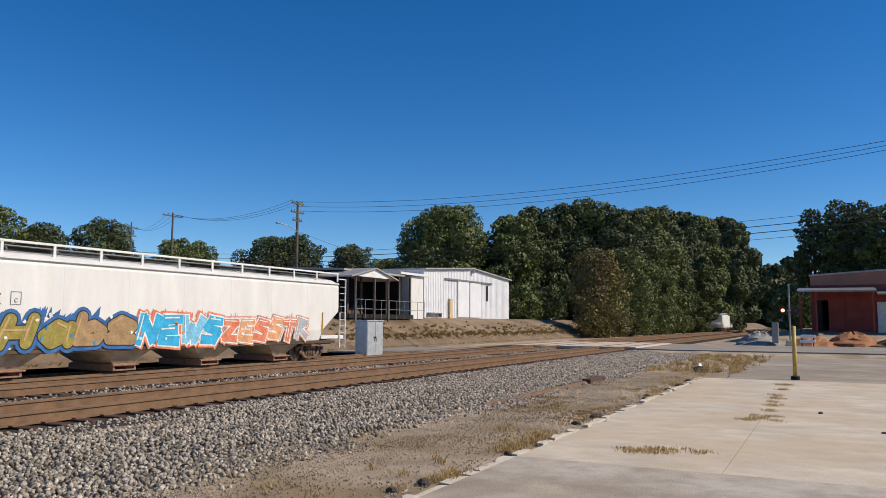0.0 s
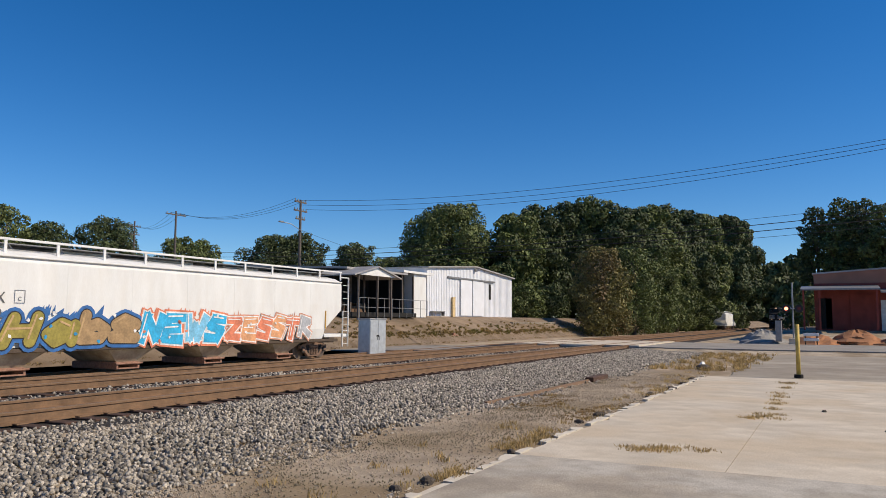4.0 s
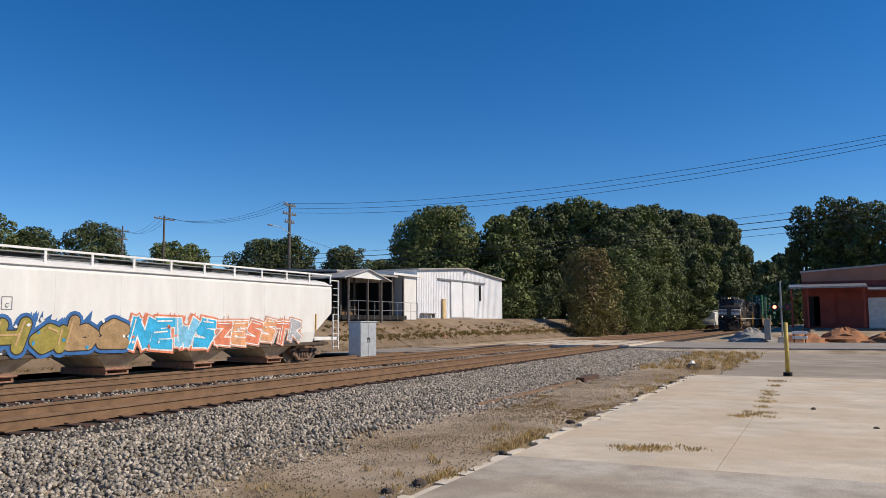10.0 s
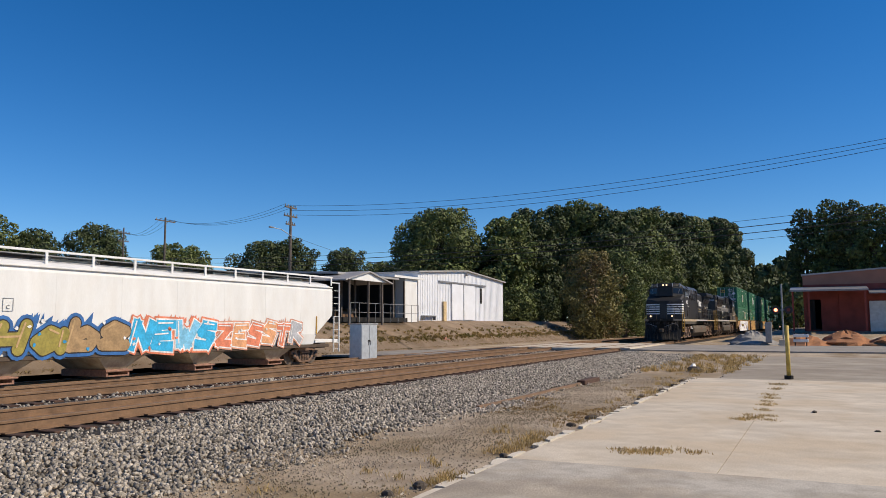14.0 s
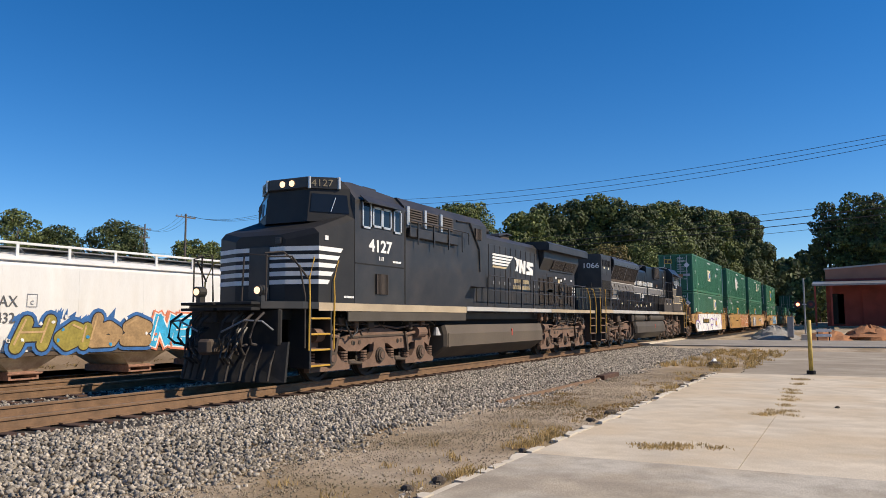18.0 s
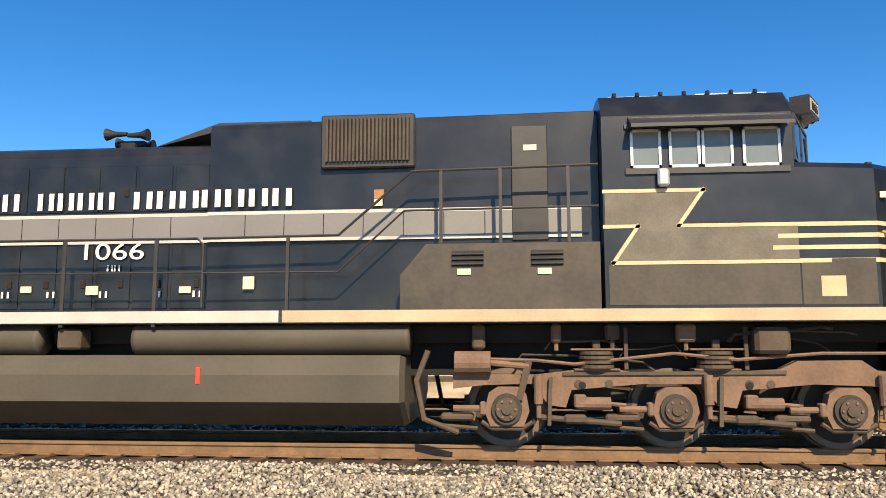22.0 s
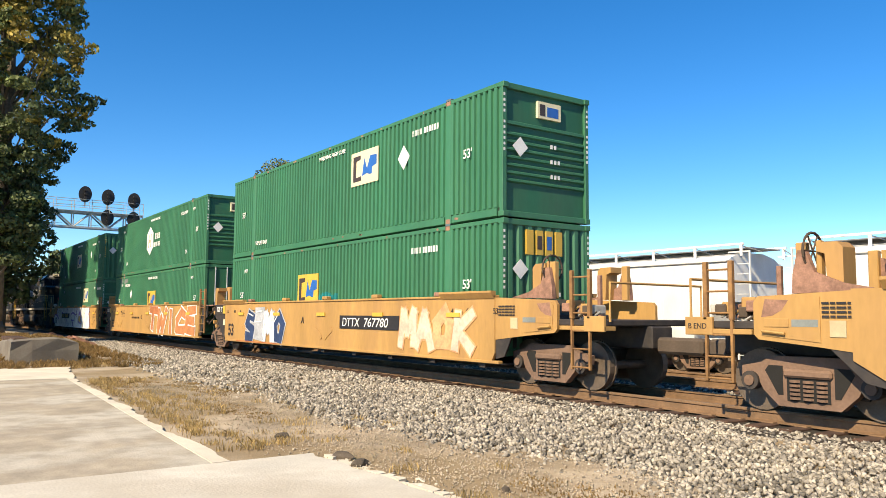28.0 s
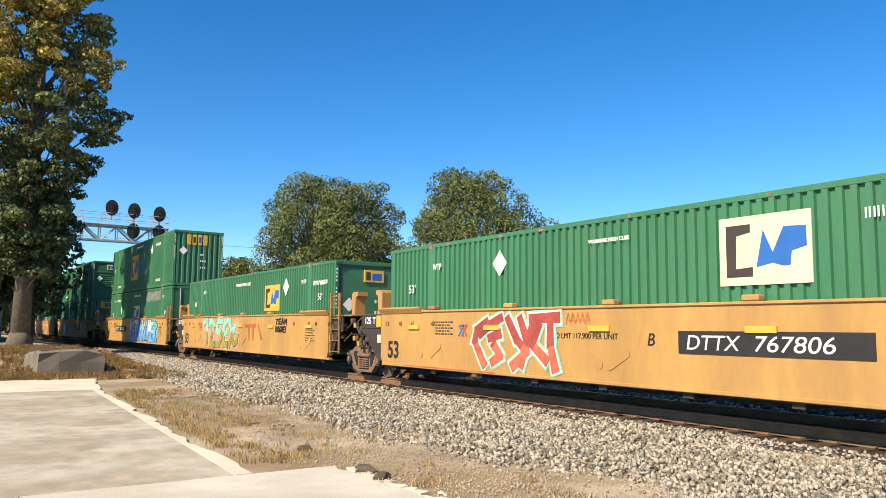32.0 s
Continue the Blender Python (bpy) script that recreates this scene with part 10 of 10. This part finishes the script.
def crossing():
    r = thing("crossing_road", "pale worn asphalt road over the level crossing", "road", kind="structure")
    ys = [-60, -20, -6, 0, 4, 8.2, 9.6, 10.3]
    v, f = [], []
    for y in ys:
        z = -0.08 if y > 9 else gz(52, y) + 0.05
        v += [(45.6 + 0.35 * min(0, y) * -0.0, y, z), (57.5, y, z)]
    f = [(2 * i, 2 * i + 1, 2 * i + 3, 2 * i + 2) for i in range(len(ys) - 1)]
    g = G()
    g.add(v + [(x, y, z - 0.4) for x, y, z in v], f + [(2 * i, 2 * i + 2, 2 * i + 2 + 2 * len(ys), 2 * i + 2 * len(ys)) for i in range(len(ys) - 1)] + [(2 * i + 1, 2 * i + 3, 2 * i + 3 + 2 * len(ys), 2 * i + 1 + 2 * len(ys)) for i in range(len(ys) - 1)])
    part("carriageway", g, M["road"], r)
    for a, c in ((10.2, 10.8), (11.0, 12.3), (12.5, 15.0), (15.2, 16.5), (16.7, 18.0)):
        part("crossing_panel", G().box(45.8, 57.2, a, c, -0.16, -0.012, 0.01), M["concrete"], r, "concrete crossing panel between the rails")
    g = G()
    g.prism([(18.0, -0.02), (23.5, -0.55), (33.0, -0.74), (33.0, -1.0), (18.0, -0.6)], 45.8, 57.2)
    part("far_approach", g, M["road"], r)
    part("frontage_road", G().box(-90, 62, 28.2, 32.4, -1.1, -0.80), M["road"], r, "pale gravel frontage road beyond the siding")
    part("yard_strip", G().box(-90, 45.8, 18.9, 22.6, -1.1, -0.855), mat("pale_yard", (0.42, 0.40, 0.37), 0.9, var=0.15, scale=0.5, bump=0.3), r)
    m = thing("crossing_signal", "level-crossing signal mast with red lamps and cantilever lights", "railway signal")
    x, y = 60.2, 2.5
    part("mast", G().tube([(x, y, 0), (x, y, 4.2)], 0.06, 10), M["steel"], m)
    part("base", G().box(x - 0.3, x + 0.3, y - 0.3, y + 0.3, -0.2, 0.25, 0.03), M["concrete"], m)
    for s in (-1, 1):
        l = part("lamp", G().tube([(x - 0.14, y + s * 0.42, 2.35), (x - 0.05, y + s * 0.42, 2.35)], 0.28, 16), M["wire"], m, "round black lamp target")
        part("lens", G().tube([(x - 0.17, y + s * 0.42, 2.35), (x - 0.14, y + s * 0.42, 2.35)], 0.12, 12), M["redglow"] if s > 0 else mat("dark_red_lens", (0.2, 0.02, 0.02), 0.3), l)
    part("lamp_arm", G().box(x - 0.05, x + 0.02, y - 0.5, y + 0.5, 2.32, 2.38), M["galv"], m)
    c = thing("signal_case", "stubby silver control case beside the crossing", "box")
    part("case", G().box(64.5, 65.1, 3.5, 3.95, -0.1, 1.5, 0.03), M["steel"], c)
    p = thing("bollard", "leaning yellow steel bollard at the pad's edge", "bollard", m=pose(26.0, 0.98, SLAB, 0, -1.5, 0))
    part("pipe", G().tube([(0, 0, -0.05), (0, 0, 1.62)], 0.062, 14), mat("faded_yellow", (0.62, 0.44, 0.10), 0.7, dirt=0.3), p, smooth=True)
    part("collar", G().tube([(0, 0, 0), (0, 0, 0.10)], 0.13, 12), M["dark"], p)
    b = thing("barrier", "low white barrier beside the road", "barrier")
    part("rail", G().box(61.2, 61.35, 0.9, 1.9, 0.40, 0.62, 0.02).box(61.2, 61.35, 0.9, 1.9, 0.05, 0.25, 0.02), M["signwhite"], b)
    for y in (1.0, 1.75):
        part("leg", G().box(61.22, 61.33, y, y + 0.08, -0.3, 0.7), M["dark"], b)


def relay_box():
    b = thing("relay_cabinet", "pale grey steel relay cabinet with two doors", "cabinet", m=pose(40.85, 25.5, -0.93, 0, 0, -8) @ Matrix.Diagonal((0.80, 0.85, 1.0, 1)))
    part("body", G().box(-0.95, 0.95, -0.55, 0.55, 0.12, 2.35, 0.02), M["galv"], b)
    part("roof", G().box(-1.02, 1.02, -0.62, 0.62, 2.35, 2.42, 0.02), M["galv"], b)
    part("plinth", G().box(-0.9, 0.9, -0.5, 0.5, -0.05, 0.12), M["dark"], b)
    for s in (-1, 1):
        d = part("door", G().box(s * 0.02, s * 0.92, -0.58, -0.55, 0.2, 2.3, 0.01), M["galv"], b)
        part("handle", G().box(s * 0.1, s * 0.14, -0.62, -0.58, 1.1, 1.35), M["steel"], d)
    part("label_plate", G().box(-0.2, 0.12, -0.585, -0.58, 1.3, 1.42), M["dark"], b)


def rough_heap(name, label, x, y, r, h, material, seed, n=260):
    rng = random.Random(seed)
    z = gz(x, y)
    g = G()
    rings = []
    for k in range(7):
        q = 1 - k / 6.5
        rings.append([(x + r * q * math.cos(a) * rng.uniform(0.8, 1.15), y + r * 0.8 * q * math.sin(a) * rng.uniform(0.8, 1.15), z - 0.1 + h * (1 - q ** 1.4) * rng.uniform(0.85, 1.1)) for a in [i * math.pi / 9 for i in range(18)]])
    part_ob = part(name, g.loft(rings), material)
    tagged(part_ob, label, "mound")


def clutter():
    rough_heap("stone_mound", "grey mound of broken stone by the crossing", 66.5, 5.0, 2.6, 1.15, M["rubble"], 1)
    for k, (x, y, r, h) in enumerate(((66.0, 1.2, 2.6, 0.9), (67.5, -1.6, 3.0, 1.1), (66, -4.4, 2.6, 0.8))):
        rough_heap("clay_mound", "mound of bare red clay beside the road", x, y, r, h, M["redclay"], 5 + k)
    rough_heap("brick_rubble", "low heap of broken red-brown brick by the line", -43.0, 7.2, 1.5, 0.45, M["brick"], 41)
    rough_heap("brick_rubble", "low heap of broken red-brown brick by the line", -50.5, 7.4, 1.6, 0.5, M["brick"], 42)
    t = thing("discarded_rail", "rusty discarded rail lying on the ballast", "rail")
    part("rail", G().loft([[(x, y + a, -0.335 + z) for a, z in ((-0.07, -0.02), (0.07, -0.02), (0.05, 0.02), (0.03, 0.075), (-0.03, 0.075), (-0.05, 0.02))] for x, y in ((14.6, 6.38), (16.5, 6.33), (18.6, 6.30), (20.4, 6.29), (22.0, 6.26))]), M["rail"], t)
    tt = thing("old_timber", "rotten timber piece by the pad's edge", "timber")
    part("timber", G().box(21.6, 23.2, 6.1, 6.35, -0.34, -0.2, 0.02), M["tie"], tt)
    rng = random.Random(8)
    for k, (x, y, s) in enumerate(((9.5, 3.78, 0.10), (14.0, 3.85, 0.14), (18.6, 3.9, 0.12), (17.9, 3.8, 0.08), (29.4, 4.2, 0.34), (30.0, 4.4, 0.25), (24.0, 3.8, 0.14), (12.9, 3.9, 0.1), (-8.4, 4.45, 0.16), (-7.9, 4.42, 0.14), (-10.3, 4.5, 0.12), (-6.0, 5.0, 0.07), (16.4, 0.2, 0.07), (13.9, -0.7, 0.05), (20.5, 3.78, 0.12), (22.2, 3.75, 0.12), (7.4, 3.9, 0.12), (6.9, 4.0, 0.1))):
        o = thing("rubble", "dark broken chunk of old asphalt by the pad", "rubble", "rubble along the pad", m=pose(x, y, SLAB - 0.03 if y > 3.6 else SLAB, 0, 0, rng.uniform(0, 180)))
        rings = [[(s * q * math.cos(a) * rng.uniform(0.7, 1.25), s * 0.6 * q * math.sin(a) * rng.uniform(0.7, 1.25), z) for a in [i * math.pi / 4 for i in range(8)]] for q, z in ((1, -0.02), (1, s * 0.25), (0.55, s * 0.5))]
        part("chunk", G().loft(rings), M["chunk"], o)
    bag = thing("plastic_bag", "crumpled white plastic bag on the verge", "litter", m=pose(31.0, 4.5, -0.3) @ Matrix.Scale(0.55, 4))
    part("bag", G().loft([[(0.4 * q * math.cos(a) * rng.uniform(0.6, 1.2), 0.25 * q * math.sin(a) * rng.uniform(0.6, 1.2), z) for a in [i * math.pi / 4 for i in range(8)]] for q, z in ((0.9, 0), (1, 0.14), (0.4, 0.3))]), M["signwhite"], bag)
    frag = G().loft([[(0.9 * math.cos(a), 0.6 * math.sin(a), z) for a in [i * math.pi / 3 for i in range(6)]] for z in (-0.3, 0.35)]).mesh("edge_fragment")
    frag.materials.append(M["concrete_w"])
    pad = bpy.data.objects["concrete_pad"]
    x = 5.4
    while x < 25.2:                                         # pale broken strip along the pad
        w = rng.uniform(0.18, 0.75)
        d0, d1, zt = rng.uniform(0.05, 0.16), rng.uniform(0.03, 0.17), SLAB + rng.uniform(-0.02, 0.012)
        if rng.random() < 0.85:
            part("edge_stone", G().prism([(x, 3.625), (x + w * 0.95, 3.625), (x + w * 0.9, 3.63 + d1), (x + w * 0.55, 3.64 + max(d0, d1)), (x + w * 0.08, 3.63 + d0)], SLAB - 0.12, zt, "z"), M["concrete_w"], pad)
        x += w
    x = -8.6
    while x < 1.0:
        w = rng.uniform(0.15, 0.55)
        d0, d1 = rng.uniform(0.02, 0.14), rng.uniform(0.02, 0.16)
        part("edge_stone", G().prism([(x, 4.31), (x + w * 0.95, 4.31), (x + w * 0.85, 4.31 + d1), (x + w * 0.5, 4.33 + max(d0, d1)), (x + w * 0.1, 4.31 + d0)], SLAB - 0.12, SLAB + rng.uniform(-0.03, 0.008), "z"), M["concrete_w"], pad)
        x += w
    for k in range(90):
        x = rng.uniform(5.5, 24) if k < 55 else rng.uniform(-8.6, -4)
        s = rng.uniform(0.012, 0.05)
        o = new("edge_fragment", frag)
        o.parent = pad
        o.matrix_basis = pose(x, (3.72 if x > 0 else 4.38) + rng.uniform(-0.03, 0.25), SLAB - 0.03, rng.uniform(-25, 25), rng.uniform(-25, 25), rng.uniform(0, 180)) @ Matrix.Diagonal((s * rng.uniform(0.6, 1.6), s, s * rng.uniform(0.4, 1.0), 1))
    blk = thing("concrete_block", "old grey concrete loading block in the grass", "concrete block")
    rk = random.Random(31)
    edge = [(-33.6, 3.1), (-32.4, 3.06), (-31.2, 3.12), (-30.2, 3.07), (-29.6, 3.1), (-29.57, 3.8), (-29.62, 4.5), (-29.6, 5.2), (-31.5, 5.24), (-33.6, 5.2)]
    topz = [0.30, 0.38, 0.42, 0.50, 0.46, 0.52, 0.55, 0.40, 0.44, 0.36]
    part("block", G().loft([[(a, b, -0.5) for a, b in edge], [(a + rk.uniform(-0.04, 0.04), b + rk.uniform(-0.04, 0.04), 0.1) for a, b in edge], [(a * 1.0 + rk.uniform(-0.05, 0.05), b + rk.uniform(-0.05, 0.05), z - 0.05) for (a, b), z in zip(edge, topz)], [(-31.6 + (a + 31.6) * 0.94, 4.15 + (b - 4.15) * 0.9, z + 0.02) for (a, b), z in zip(edge, topz)]]), mat("grey_concrete", (0.19, 0.165, 0.135), 0.9, var=0.2, scale=1.2, fine=20, bump=0.4, dirt=0.4), blk)
    part("timber", G().box(-34.5, -30.5, 3.3, 3.9, 0.36, 0.5, 0.02), M["tie"], blk)
    w = thing("concrete_wall", "low grey concrete wall behind the tree", "wall")
    part("wall", G().box(-65, -57.5, -4.4, 2.4, -0.2, 2.4, 0.05), mat("stained_concrete", (0.34, 0.30, 0.25), 0.9, var=0.15, scale=0.8, dirt=0.3), w)
    part("cap", G().box(-65.1, -57.4, -4.5, 2.5, 2.4, 2.55, 0.02), M["concrete"], w)
    for k in range(6):
        part("rail_post", G().box(-57.7, -57.6, -3.8 + 1.0 * k, -3.7 + 1.0 * k, 2.55, 3.8), M["galv"], w)
    l = thing("timber_stack", "stack of dark timbers in the grass", "timber", m=pose(-31, 0.8, -0.3))
    for k in range(6):
        part("plank", G().box(-2 + 0.2 * k, 2.2, -0.9 + 0.22 * k, -0.72 + 0.22 * k, 0.0, 0.14, 0.01), M["tie"], l)
    bw = thing("brick_wall", "crumbling low brick retaining wall on the bank", "wall", m=pose(66, 33.4, 0))
    rb = random.Random(6)
    brick_me = G().box(-0.2, 0.2, -0.15, 0.15, -0.1, 0.1, 0.01).mesh("brick")
    brick_me.materials.append(M["brick"])
    for row in range(5):
        for k in range(26 - row * 3):
            if rb.random() < 0.22 * row:
                continue
            o = new("brick", brick_me)
            o.parent = bw
            o.matrix_basis = pose(0.42 * k + 0.21 * (row % 2), rb.uniform(-0.02, 0.02), -0.75 + 0.21 * row, 0, 0, rb.uniform(-2, 2))
    dk = thing("dock_wall", "low stained concrete dock wall beside the warehouse", "wall")
    part("wall", G().box(90, 112, 35.6, 36.0, -0.6, 1.25, 0.03), mat("dock_concrete", (0.26, 0.22, 0.17), 0.9, var=0.25, scale=0.8, dirt=0.5), dk)


warehouse()
red_building()
town_lines()
signal_bridge()
crossing()
relay_box()
clutter()


def ties():
    """Timber ties with their spikes' plates, under the rails of the main tracks."""
    for name, y, x0, n in (("track_1", TY1, -46, 205), ("track_2", TY2, -12, 110)):
        tr = bpy.data.objects[name]
        me = G().box(-0.115, 0.115, -1.3, 1.3, -0.18, 0.0, 0.012).mesh("tie")
        me.materials.append(M["tie"])
        rng = random.Random(4)
        for k in range(n):
            o = new("tie", me)
            o.parent = tr
            o.matrix_basis = pose(x0 + 0.53 * k + rng.uniform(-0.02, 0.02), y + rng.uniform(-0.06, 0.06), -0.178, 0, 0, rng.uniform(-1.2, 1.2))
        pl = G().box(-0.1, 0.1, -0.17, 0.17, 0, 0.02, 0.004).mesh("tie_plate")
        pl.materials.append(M["rail"])
        for k in range(n if name == "track_1" else 0):
            o = new("tie_plate", pl)
            o.parent = tr
            o.location = (x0 + 0.53 * k, y - 0.7525, -0.18)


ties()

motions()
